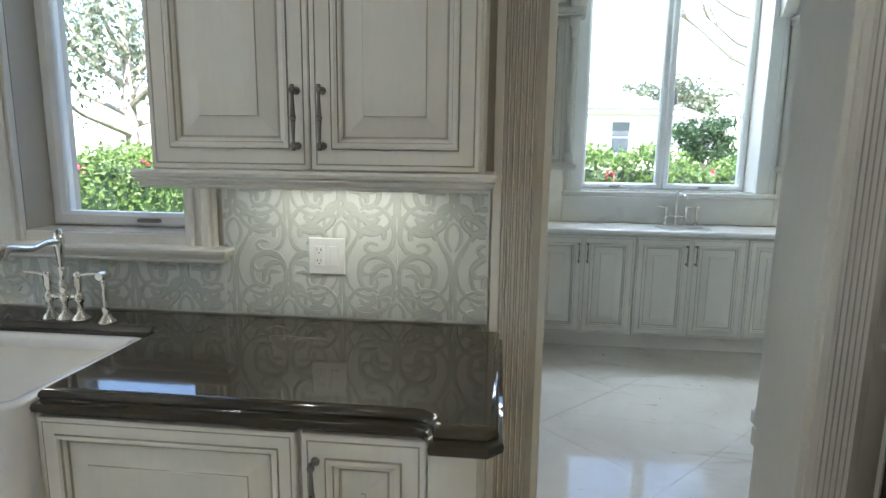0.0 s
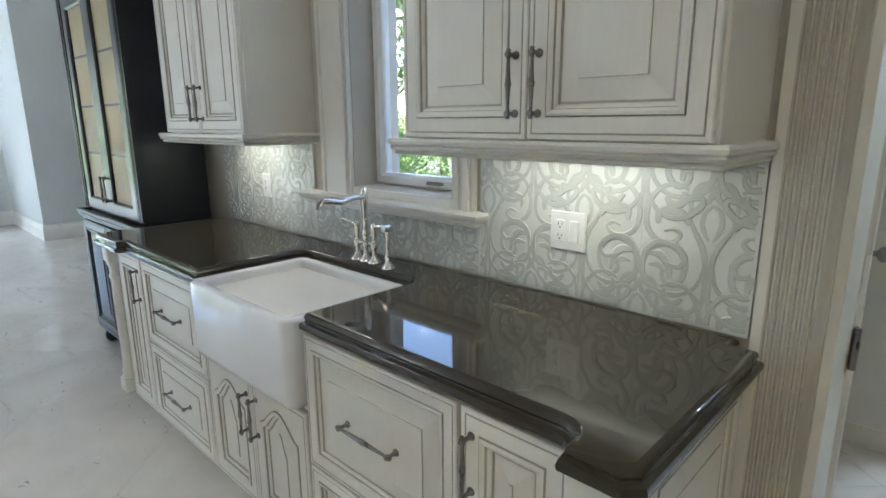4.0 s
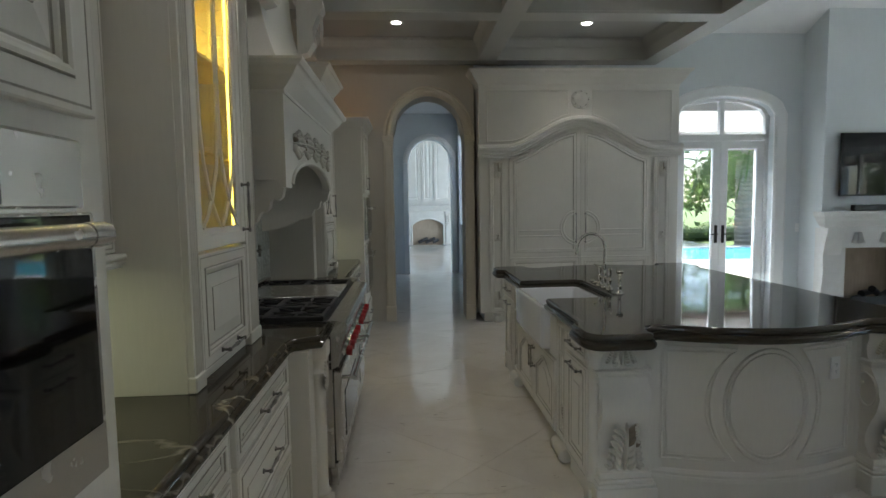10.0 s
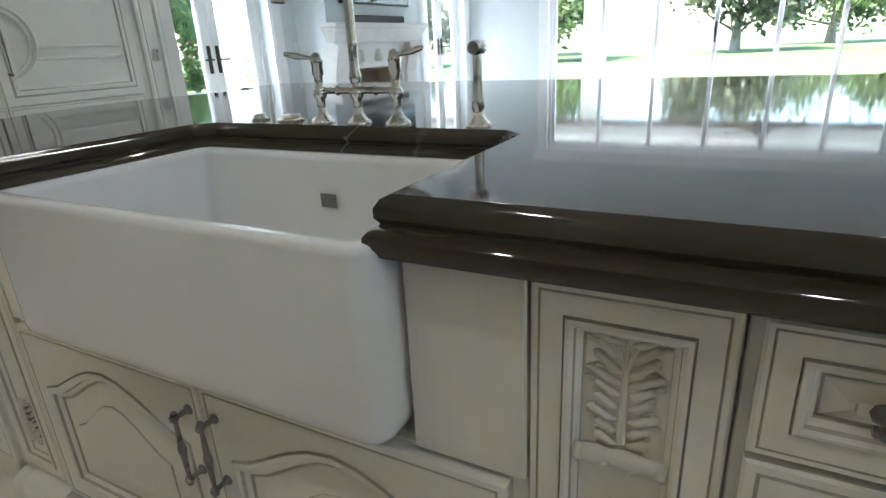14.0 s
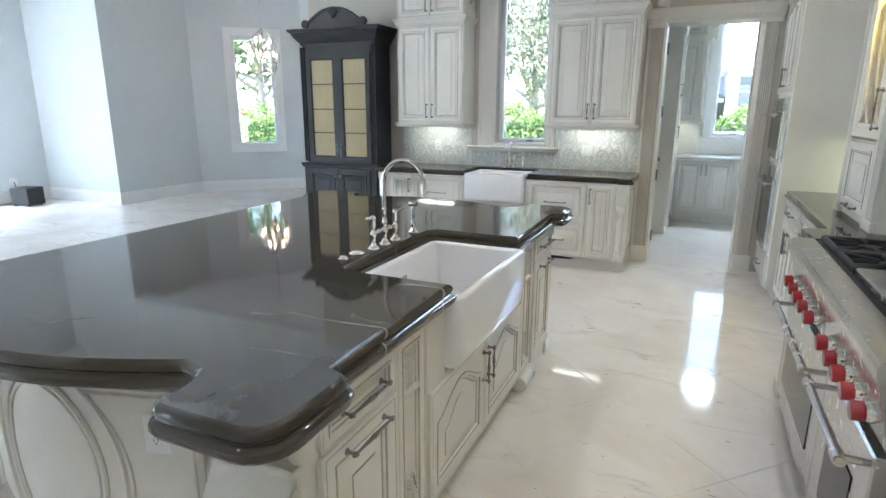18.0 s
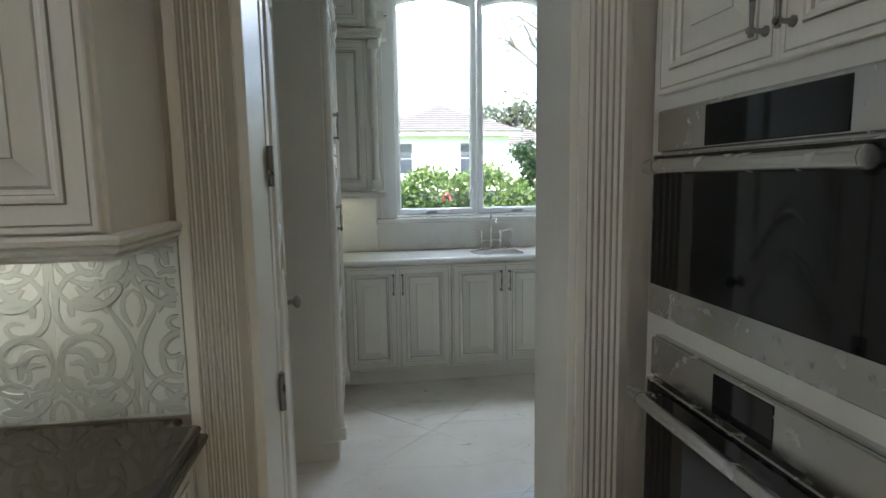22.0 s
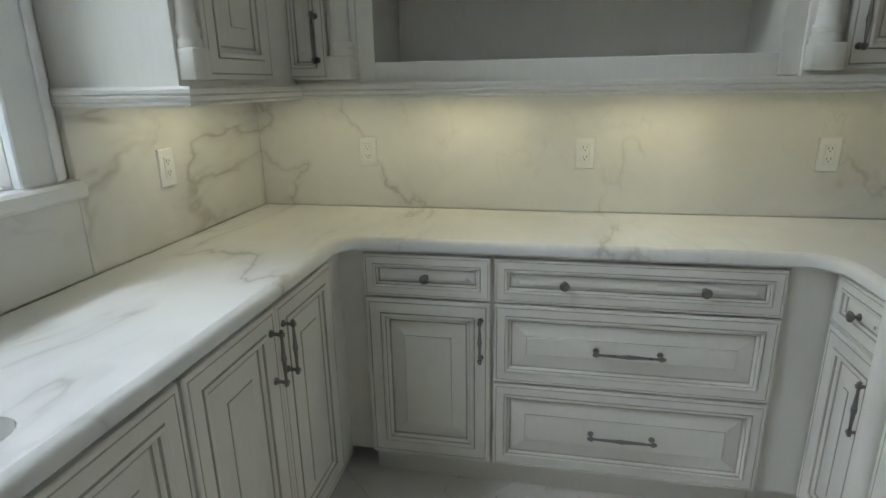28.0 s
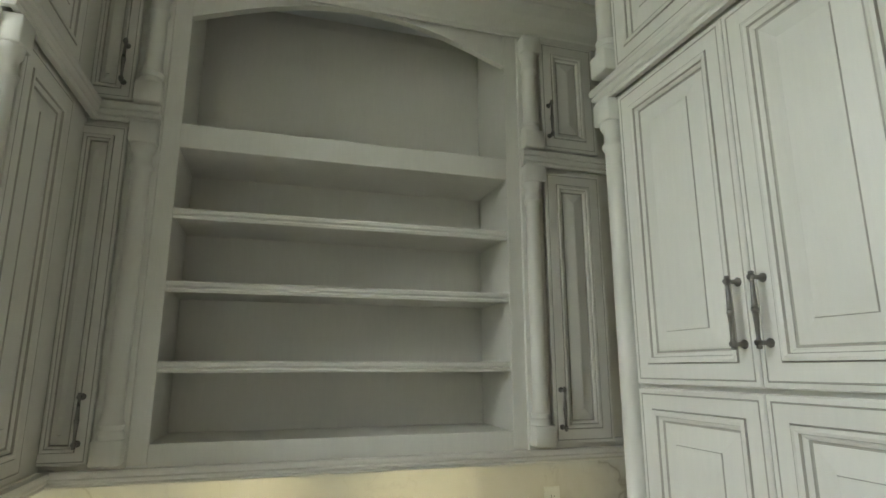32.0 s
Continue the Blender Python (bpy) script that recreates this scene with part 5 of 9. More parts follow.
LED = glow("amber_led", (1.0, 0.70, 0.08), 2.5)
# amber light inside the hutch is put into this paint
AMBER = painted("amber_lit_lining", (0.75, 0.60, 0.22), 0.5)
glass_hutch(-1.785, "cream glass-door hutch with amber-lit shelves and fluted pilasters")
glass_hutch(-4.75, "cream glass-door hutch with amber-lit shelves beside the hood")
for ya, lab in ((-0.91, "cream wall cabinet between oven tower and glass hutch"), (-5.58, "cream wall cabinet between glass hutch and far tower")):
    u = thing("wall_cabinet", pose(1.665, ya, 0, 0, 0, -90), lab, "cabinet", "range wall upper cabinets")
    w, d = (0.872 if ya > -2 else 0.785), XB - 1.665 - 0.012
    carcass(u, w, d, 1.372, 2.44, 0)
    k = 0.288 if ya > -2 else w / 2
    front(u, 0.01, k, 1.385, 2.39, 0, "rb")
    front(u, k, min(2 * k, w - 0.01), 1.385, 2.39, 0, "lb")
    if ya > -2:
        front(u, 2 * k, w - 0.01, 1.385, 2.39, 0, "lb")
    bm = bmesh.new()
    rail(bm, [(0.0, -0.016), (w, -0.016)], 1.338, 0.045, 0.034)
    part("light_rail", bm, CREAM, u)
    bm = bmesh.new()
    crown(bm, [(0.0, -0.012), (w, -0.012)], 2.41, 0.10, 0.075)
    part("crown", bm, CREAM, u)
    bm = bmesh.new()
    box(bm, 1.76, 1.80, ya - 0.65, ya - 0.12, 1.356, 1.368, 0.002)
    tagged(part("under_cabinet_light", bm, WHITE), "slim white under-cabinet light bar", "light", "under-cabinet lights")
    li = bpy.data.lights.new("under_cabinet_lamp", "AREA")
    li.shape, li.size, li.size_y, li.energy, li.color = "RECTANGLE", 0.05, 0.5, 0.2, (0.98, 1.0, 0.62)
    new("under_cabinet_lamp", li).matrix_basis = pose(1.78, ya - 0.39, 1.352)
backsplash("tile_backsplash", pose(XB - 0.012, -0.905, 0, 0, 0, -90), 0.0, 0.878, 0.916, 1.372, [], "pale scroll tile backsplash beside the ovens")
backsplash("tile_backsplash", pose(XB - 0.012, -5.575, 0, 0, 0, -90), 0.0, 0.79, 0.916, 1.372, [], "pale scroll tile backsplash beyond the range")
backsplash("tile_backsplash", pose(1.86, -2.66, 0, 0, 0, -90), 0.0, 1.96, 0.93, 1.95, [], "pale scroll tile panel behind the range")
# cooking alcove
bm = bmesh.new()
box(bm, 1.50, XB - 0.01, -2.655, -2.609, 0.916, 2.2, 0.003)
box(bm, 1.50, XB - 0.01, -4.745, -4.625, 0.916, 2.2, 0.003)
box(bm, 1.875, XB - 0.01, -4.625, -2.645, 0.0, 2.2)
structure("trim_cooking_alcove", bm, CREAM, "cream side panels of the cooking alcove")


# scalloped brackets under the hood
for y in (-2.80, -4.41):
    bm = bmesh.new()
    pr = [(1.375, 1.66), (1.335, 1.615), (1.345, 1.57), (1.365, 1.555), (1.395, 1.562), (1.405, 1.545), (1.41, 1.515), (1.43, 1.497), (1.445, 1.50), (1.46, 1.485), (1.475, 1.45), (1.52, 1.425), (1.58, 1.415), (1.66, 1.37), (1.76, 1.345), (1.858, 1.335), (1.858, 2.015), (1.375, 2.015)]
    loft(bm, [[(x, yy, z) for x, z in pr] for yy in (y, y - 0.055)], True, True, True)
    tagged(part("hood_bracket", bm, CREAM), "cream scalloped bracket under the range hood", "bracket", "hood brackets")
for y in (-0.45, -6.80):
    li = bpy.data.lights.new("cove_lamp", "POINT")
    li.energy, li.color, li.shadow_soft_size = 0.22, (1.0, 0.52, 0.18), 0.06
    new("cove_lamp", li).matrix_basis = pose(1.62, y, 2.62)


# ---- range ----
def range_cooker():
    r = thing("range_cooker", pose(1.10, -2.872, 0, 0, 0, -90), "wide stainless range with red knobs, black grates and griddle", "range")
    w, d = 1.526, 0.74
    bm = bmesh.new()
    box(bm, 0, w, 0.035, d, 0.12, 0.905, 0.004)
    part("body", bm, STEEL, r)
    bm = bmesh.new()
    loft(bm, [[(x, y, z) for y, z in ((0.04, 0.66), (0.0, 0.68), (-0.02, 0.79), (-0.045, 0.86), (-0.05, 0.895), (-0.04, 0.915), (0.0, 0.922), (0.05, 0.922), (0.05, 0.66))] for x in (0, w)], True, True, True)
    fr = part("control_panel", bm, STEEL, r, smooth=40)
    for y in (-3.0, -3.13, -3.26, -3.39, -3.53, -3.80, -3.94, -4.06, -4.18, -4.30):
        x = -2.872 - y
        bm = bmesh.new()
        lathe(bm, [(0.030, 0), (0.030, 0.012), (0.024, 0.02), (0.022, 0.026)], 16, Matrix.Translation((x, -0.006, 0.735)) @ pose(0, 0, 0, 96, 0, 0))
        bz = part("knob_bezel", bm, CHROME, fr, smooth=50)
        bm = bmesh.new()
        lathe(bm, [(0.020, 0.02), (0.0275, 0.026), (0.0275, 0.052), (0.025, 0.057), (0.01, 0.058)], 16, Matrix.Translation((x, -0.006, 0.735)) @ pose(0, 0, 0, 96, 0, 0))
        part("knob", bm, RED, fr, "red enamel control knob", smooth=40)
    for a, b in ((0.02, 0.93), (0.95, w - 0.02)):
        bm = bmesh.new()
        box(bm, a, b, -0.012, 0.035, 0.15, 0.645, 0.006)
        dd = part("oven_door", bm, STEEL, r)
        bm = bmesh.new()
        box(bm, a + 0.13, b - 0.13, -0.015, -0.012, 0.24, 0.50, 0.003)
        part("window", bm, BLACKGLASS, dd, "black glass oven window")
        bm = bmesh.new()
        hz = 0.60
        tube(bm, [(a + 0.02, -0.075, hz), (b - 0.02, -0.075, hz)], 0.014, 12)
        for x in (a + 0.05, b - 0.05):
            tube(bm, [(x, -0.01, hz), (x, -0.075, hz)], 0.011, 8)
            lathe(bm, [(0.018, -0.022), (0.018, 0.022)], 12, Matrix.Translation((x, -0.075, hz)) @ pose(0, 0, 0, 0, 90, 0))
        part("handle", bm, STEEL, dd, "brushed steel tube handle", smooth=50)
    bm = bmesh.new()
    box(bm, 0.01, w - 0.01, 0.02, 0.06, 0.02, 0.145, 0.003)
    part("kick_plate", bm, STEEL, r)
    for x in (0.06, w - 0.06):
        for y in (0.10, d - 0.08):
            bm = bmesh.new()
            lathe(bm, [(0.025, 0), (0.025, 0.02), (0.018, 0.025), (0.018, 0.13)], 10, Matrix.Translation((x, y, 0)))
            part("leg", bm, STEEL, r, smooth=50)
    bm = bmesh.new()
    box(bm, 0.008, w - 0.008, 0.06, d - 0.02, 0.905, 0.918, 0.003)
    part("cooktop_pan", bm, IRON, r)
    # grates: 2 x 2 burners, griddle, one more column of burners
    def grate(xa, xb, ya, yb):
        bm = bmesh.new()
        z0, z1 = 0.918, 0.945
        for (p, q) in (((xa, ya), (xb, ya + 0.022)), ((xa, yb - 0.022), (xb, yb)), ((xa, ya), (xa + 0.022, yb)), ((xb - 0.022, ya), (xb, yb))):
            box(bm, p[0], q[0], p[1], q[1], z0, z1, 0.004)
        cx, cy = (xa + xb) / 2, (ya + yb) / 2
        for k in range(8):
            a = math.pi * k / 4
            rx, ry = (xb - xa) / 2 - 0.008, (yb - ya) / 2 - 0.008
            sc = min(rx / max(abs(math.cos(a)), 1e-6), ry / max(abs(math.sin(a)), 1e-6))
            tube(bm, [(cx + 0.045 * math.cos(a), cy + 0.045 * math.sin(a), z1 - 0.006), (cx + sc * math.cos(a), cy + sc * math.sin(a), z1 - 0.007)], [0.006, 0.009], 6)
        gr = part("grate", bm, IRON, r, "black cast iron grate")
        bm = bmesh.new()
        lathe(bm, [(0.06, 0.918), (0.06, 0.926), (0.045, 0.930), (0.04, 0.938), (0.01, 0.94)], 16, Matrix.Translation((cx, cy, 0)))
        part("burner", bm, IRON, gr, smooth=50)
    ym = (0.075 + d - 0.04) / 2
    for xa in (0.015, 0.335):
        grate(xa, xa + 0.318, 0.075, ym)
        grate(xa, xa + 0.318, ym, d - 0.04)
    grate(1.215, w - 0.012, 0.075, ym)
    grate(1.215, w - 0.012, ym, d - 0.04)
    bm = bmesh.new()
    box(bm, 0.665, 1.205, 0.075, d - 0.04, 0.918, 0.950, 0.006)
    part("griddle", bm, STEEL, r, "steel griddle plate")
    bm = bmesh.new()
    box(bm, 0.0, w, d - 0.035, d + 0.01, 0.905, 0.975, 0.004)
    part("back_riser", bm, STEEL, r)


range_cooker()
# pot filler
POTNICKEL = metal("tarnished_nickel", (0.42, 0.40, 0.37), 0.16)
pf = thing("pot_filler", pose(1.86, -3.78, 1.36, 0, 0, -90) @ Matrix.Scale(1.35, 4), "nickel folding pot filler tap over the range", "faucet")
bm = bmesh.new()
lathe(bm, [(0.032, 0), (0.032, 0.006), (0.014, 0.016), (0.012, 0.05)], 14, pose(0, 0, 0, 90, 0, 0))
tube(bm, [(0, -0.05, 0), (-0.14, -0.05, 0.0), (-0.15, -0.05, -0.01), (-0.15, -0.05, -0.10)], 0.010, 8)
part("wall_arm", bm, POTNICKEL, pf, smooth=50)
bm = bmesh.new()
tube(bm, [(-0.15, -0.05, -0.10), (-0.02, -0.055, -0.10), (0.05, -0.06, -0.10), (0.07, -0.06, -0.115), (0.07, -0.06, -0.15)], 0.010, 8)
part("spout_arm", bm, POTNICKEL, pf, smooth=50)
for x, z in ((-0.15, 0.0), (0.05, -0.10)):
    bm = bmesh.new()
    lathe(bm, [(0.014, -0.03), (0.014, 0.03)], 10, Matrix.Translation((x, -0.055, z)))
    for a in (0, 90):
        tube(bm, [(x - 0.03 * math.cos(radians(a)), -0.09 , z - 0.03 * math.sin(radians(a))), (x + 0.03 * math.cos(radians(a)), -0.09, z + 0.03 * math.sin(radians(a)))], 0.006, 6)
    tube(bm, [(x, -0.05, z), (x, -0.095, z)], 0.007, 6)
    part("cross_handle", bm, POTNICKEL, pf, smooth=50)


# ---- mantel hood ----
def hood():
    h = thing("range_hood", pose(1.32, -2.79, 0, 0, 0, -90), "cream carved mantel hood with arched front and scroll corbels", "hood")
    w, d = 1.69, XB - 1.32 - 0.012
    n = 32
    # arched front board with side boards
    bm = bmesh.new()
    lo = [(0.0, 1.62), (0.14, 1.62)] + [(w / 2 - (w / 2 - 0.14) * math.cos(math.pi * k / n), 1.64 + 0.15 * math.sin(math.pi * k / n) ** 1.1) for k in range(n + 1)] + [(w - 0.14, 1.62), (w, 1.62)]
    loft(bm, [[(x, y, z) for x, z in lo + [(w, 2.10), (0.0, 2.10)]] for y in (0.0, 0.05)], True, True, True)
    tube(bm, [(x, 0.0, z) for x, z in lo[2:-2]], 0.014, 6)
    box(bm, 0.0, 0.06, 0.05, d, 1.66, 2.10)
    box(bm, w - 0.06, w, 0.05, d, 1.66, 2.10)
    part("mantel_front", bm, CREAM, h)
    bm = bmesh.new()
    box(bm, 0.06, w - 0.06, 0.05, d - 0.02, 2.02, 2.08)
    box(bm, 0.2, w - 0.2, 0.12, d - 0.17, 1.98, 2.02, 0.004)
    part("soffit", bm, STEEL, h, "steel hood filter panel")
    bm = bmesh.new()
    crown(bm, [(0, d), (0, 0.0), (w, 0.0), (w, d)], 2.08, 0.15, 0.12)
    part("mantel_shelf", bm, CREAM, h)
    for k in range(9):
        carving(h, 0.16, 0.17, pose(w * (0.16 + 0.68 * k / 8), -0.002, 1.86 + 0.03 * math.sin(math.pi * k / 8), 0, 90 if k % 2 else -90, 0) @ Matrix.Translation((0, 0, -0.085)), "frieze_carving")
    # bell-shaped chimney
    bm = bmesh.new()
    rows = []
    for k in range(9):
        u = k / 8
        ins = 0.34 * (1 - (1 - u) ** 2.2)
        z = 2.23 + u * 0.75
        rows.append([(0.04 + ins, d, z), (0.04 + ins, 0.02 + ins * 0.55, z), (w - 0.04 - ins, 0.02 + ins * 0.55, z), (w - 0.04 - ins, d, z)])
    loft(bm, rows, False)
    part("chimney", bm, CREAM, h, smooth=30)
    bm = bmesh.new()
    box(bm, 0.24, w - 0.24, 0.18, d, 2.97, 3.34, 0.004)
    crown(bm, [(0.24, d), (0.24, 0.18), (w - 0.24, 0.18), (w - 0.24, d)], 3.0, 0.20, 0.16)
    part("top_crown", bm, CREAM, h)
    for x in (0.32, w - 0.32):
        bm = bmesh.new()
        pr = [(0.16, 3.0), (-0.02, 3.0), (-0.03, 2.93), (0.02, 2.86), (0.05, 2.78), (0.04, 2.70), (0.09, 2.62), (0.16, 2.60)]
        loft(bm, [[(x + sx, y, z) for y, z in pr] for sx in (-0.065, 0.065)], True, True, True)
        cb = part("corbel", bm, CREAM, h)
        carving(cb, 0.10, 0.24, pose(x, 0.0, 2.68))
    carving(h, 0.20, 0.30, pose(0.0, 0.36, 1.72, 0, 0, -90), "side_carving")
    carving(h, 0.20, 0.30, pose(w, 0.36, 1.72, 0, 0, 90), "side_carving")

    # added spots brighten the tiles behind the range; the hood's own lamps are off
    for x in (0.45, w - 0.45):
        li = bpy.data.lights.new("hood_lamp", "SPOT")
        li.energy, li.spot_size, li.spot_blend, li.shadow_soft_size, li.color = 0.6, radians(84), 0.5, 0.04, (1.0, 0.93, 0.82)
        new("hood_lamp", li).matrix_basis = pose(1.32 + 0.36, -2.79 - x, 1.975)


hood()


# ---- island ----
IC = (-1.05, -3.845)           # centre


def island_outline(grow=0.0):
    """Quarter by quarter, anticlockwise: rounded corner blocks, bowed ends, a notch for the sink on the east side."""
    q = []
    # south-east corner block, from the bow to the east side
    se = [(-0.50, -5.12), (-0.445, -5.135), (-0.425, -5.175)] + arc(-0.375, -5.245, 0.05, 150, 270, 4) + arc(-0.175, -5.195, 0.10, 270, 360, 5) + [(-0.075, -5.02), (-0.09, -4.98), (-0.138, -4.962)]
    bow = [(-0.50 - 1.10 * k / 14, -5.12 - 0.155 * math.sin(math.pi * k / 14)) for k in range(1, 14)][::-1]
    mx = lambda pts: [(2 * IC[0] - x, y) for x, y in pts][::-1]
    my = lambda pts: [(x, 2 * IC[1] - y) for x, y in pts][::-1]
    south = mx(se) + bow + se
    east = [(-0.138, -4.235), (-0.575, -4.235)] + [(-0.605, -4.205), (-0.605, -3.475), (-0.575, -3.445)] + [(-0.138, -3.445)]
    north = my(south)
    return south + east + north


bm = bmesh.new()
slab(bm, island_outline(), [(0.018, 0.838), (0.006, 0.844), (0.0, 0.855), (0.001, 0.868), (0.008, 0.876), (0.016, 0.879), (0.017, 0.882), (0.012, 0.889), (0.012, 0.900), (0.018, 0.910), (0.028, 0.915)])
tagged(part("countertop", bm, DARK, smooth=35), "large dark brown marble island top with bowed ends", "countertop")
XF = -0.185                    # face of the island's east cabinets
EAST = lambda y: pose(XF, y, 0, 0, 0, 90)
GI = "island cabinets"


def acanthus(parent, m, w, h):
    """A hanging acanthus leaf: a forked spine, feathered fingers on both sides, and a curled foot that stands proud. From z = 0 down to -h."""
    bm = bmesh.new()
    tube(bm, [(0, -0.002, 0), (0, -0.006, -0.4 * h), (0, -0.008, -0.8 * h)], [0.003, 0.004, 0.0055], 6)
    for sd in (-1, 1):
        tube(bm, [(0, -0.006, -0.30 * h), (sd * 0.07 * w, -0.006, -0.15 * h), (sd * 0.20 * w, -0.004, -0.01 * h)], [0.002, 0.0032, 0.0022], 6)
        for k in range(9):
            u = k / 8
            z = -h * (0.10 + 0.74 * u)
            reach = w * (0.42 + 0.07 * math.cos(k * 2.1)) * (1 - 0.18 * u)
            lift = h * (0.12 - 0.05 * u)
            tube(bm, [(sd * 0.02 * w, -0.002, z), (sd * reach * 0.4, -0.0075, z + lift * 0.35), (sd * reach * 0.8, -0.0065, z + lift), (sd * reach, -0.001, z + lift * 0.75)], [0.0022, 0.0052, 0.0058, 0.0022], 6)
            tube(bm, [(sd * reach * 0.55, -0.003, z - 0.002), (sd * reach * 0.85, -0.006, z + lift * 0.28), (sd * reach * 1.04, -0.001, z + lift * 0.15)], [0.002, 0.0042, 0.0018], 6)
    n = 22
    tube(bm, [(w * 0.52 * (2 * k / n - 1), -0.011 - 0.004 * math.sin(math.pi * k / n), -0.90 * h - 0.03 * h * abs(2 * k / n - 1)) for k in range(n + 1)],
         [0.0085 + 0.0035 * abs(math.sin(math.pi * 2.5 * k / n)) for k in range(n + 1)], 8)
    for sx in (-0.46, -0.16, 0.16, 0.46):
        tube(bm, [(sx * w, -0.012, -0.86 * h), (sx * w, -0.020, -0.93 * h), (sx * w * 1.03, -0.013, -0.995 * h)], [0.005, 0.0072, 0.004], 7)
    part("carving", bm, CARVE, parent, m=m, smooth=60)


def carved_pilaster(y0, y1):
    c = thing("island_pilaster", EAST(y0), "cream recessed pilaster with acanthus carvings and scroll foot", "pilaster", GI)
    w = y1 - y0
    bm = bmesh.new()
    box(bm, 0, w, 0.012, 0.40, 0.09, 0.838, 0.002)
    panel(bm, 0.004, w - 0.004, 0.10, 0.834, 0.024, 0.045, 0.012, raised=False)
    part("frame", bm, CAB, c)
    acanthus(c, pose(w / 2, 0.006, 0.784), 0.094, 0.168)
    carving(c, 0.085, 0.13, pose(w / 2, -0.002, 0.19))
    bm = bmesh.new()
    tube(bm, [(w * 0.08, -0.012, 0.05), (w * 0.5, -0.012, 0.055), (w * 0.92, -0.012, 0.05)], [0.035, 0.045, 0.035], 10)
    for sx in (0.1, 0.9):
        lathe(bm, [(0.042, -0.02), (0.046, 0.0), (0.042, 0.02), (0.015, 0.024)], 12, Matrix.Translation((w * sx, -0.012, 0.047)) @ pose(0, 0, 0, 0, 90, 0))
    part("scroll_foot", bm, CREAM, c, smooth=50)
    return c


def island_unit(y0, y1, fronts, label, toe=0.09, d=0.7, top=0.838):
    return cabinet(EAST(y0), y1 - y0, d, 0, top, fronts, label, toe, group=GI, toe_in=0.05)


w = 0.40
for ya, w in ((-5.03, 0.40), (-3.05, 0.40)):
    u = island_unit(ya, ya + w, [(0.01, w - 0.01, .69, .835, "c", "drawer"), (0.01, w - 0.01, .10, .685, "", "door")], "cream glazed island cabinet with a drawer over a door")
    dd = [o for o in u.children if o.name.startswith("door")][0]
    hardware(PULL_LONG, dd, w / 2 - 0.085, -0.021, 0.645, True)
carved_pilaster(-4.63, -4.42)
carved_pilaster(-3.26, -3.05)
u = cabinet(EAST(-4.42), 1.16, 0.5, 0, 0.56, [(0.02, 0.58, .10, .555, "rt", "door", 0.09), (0.58, 1.14, .10, .555, "lt", "door", 0.09)], "cream glazed island sink cabinet with arched-panel doors", 0.09, group=GI, toe_in=0.05)
for xa, xb in ((0.0, 0.16), (1.0, 1.16)):
    bm = bmesh.new()
    box(bm, xa + 0.004, xb, -0.012, 0.4, 0.562, 0.838, 0.003)
    part("sink_cheek", bm, CREAM, u)
farm_sink(pose(-0.115, -4.255, 0, 0, 0, 90), 0.83, 0.50, 0.585, 0.862, "white fireclay apron sink in the island")
bridge_faucet(pose(-0.672, -3.82, 0.915, 0, 0, 90), "goose", "polished nickel gooseneck bridge faucet on the island", 0.285, 0.20, (0.285, 0.0))
for y, r in ((-4.03, 0.034), (-4.13, 0.022)):
    bm = bmesh.new()
    lathe(bm, [(r, 0), (r, 0.004), (r * 0.7, 0.008), (r * 0.65, 0.014), (r * 0.3, 0.016)], 14, Matrix.Translation((-0.69, y, 0.9155)))
    tagged(part("air_switch", bm, CHROME, smooth=50), "nickel air switch button on the marble top", "button", "air switches")
# core of the island
bm = bmesh.new()
box(bm, -1.90, -0.90, -5.02, -2.68, 0.0, 0.838)
tagged(part("island", bm, CREAM), "cream painted island body behind the cabinets", "island")
bm = bmesh.new()
for i in range(3):
    panel(bm, 0.03 + i * 0.77, 0.77 + i * 0.77, 0.12, 0.82, 0.02, 0.07)
tagged(part("island_back_panel", bm, CAB, m=pose(-1.90, -2.68, 0, 0, 0, -90)), "cream raised-panel back of the island", "panel")


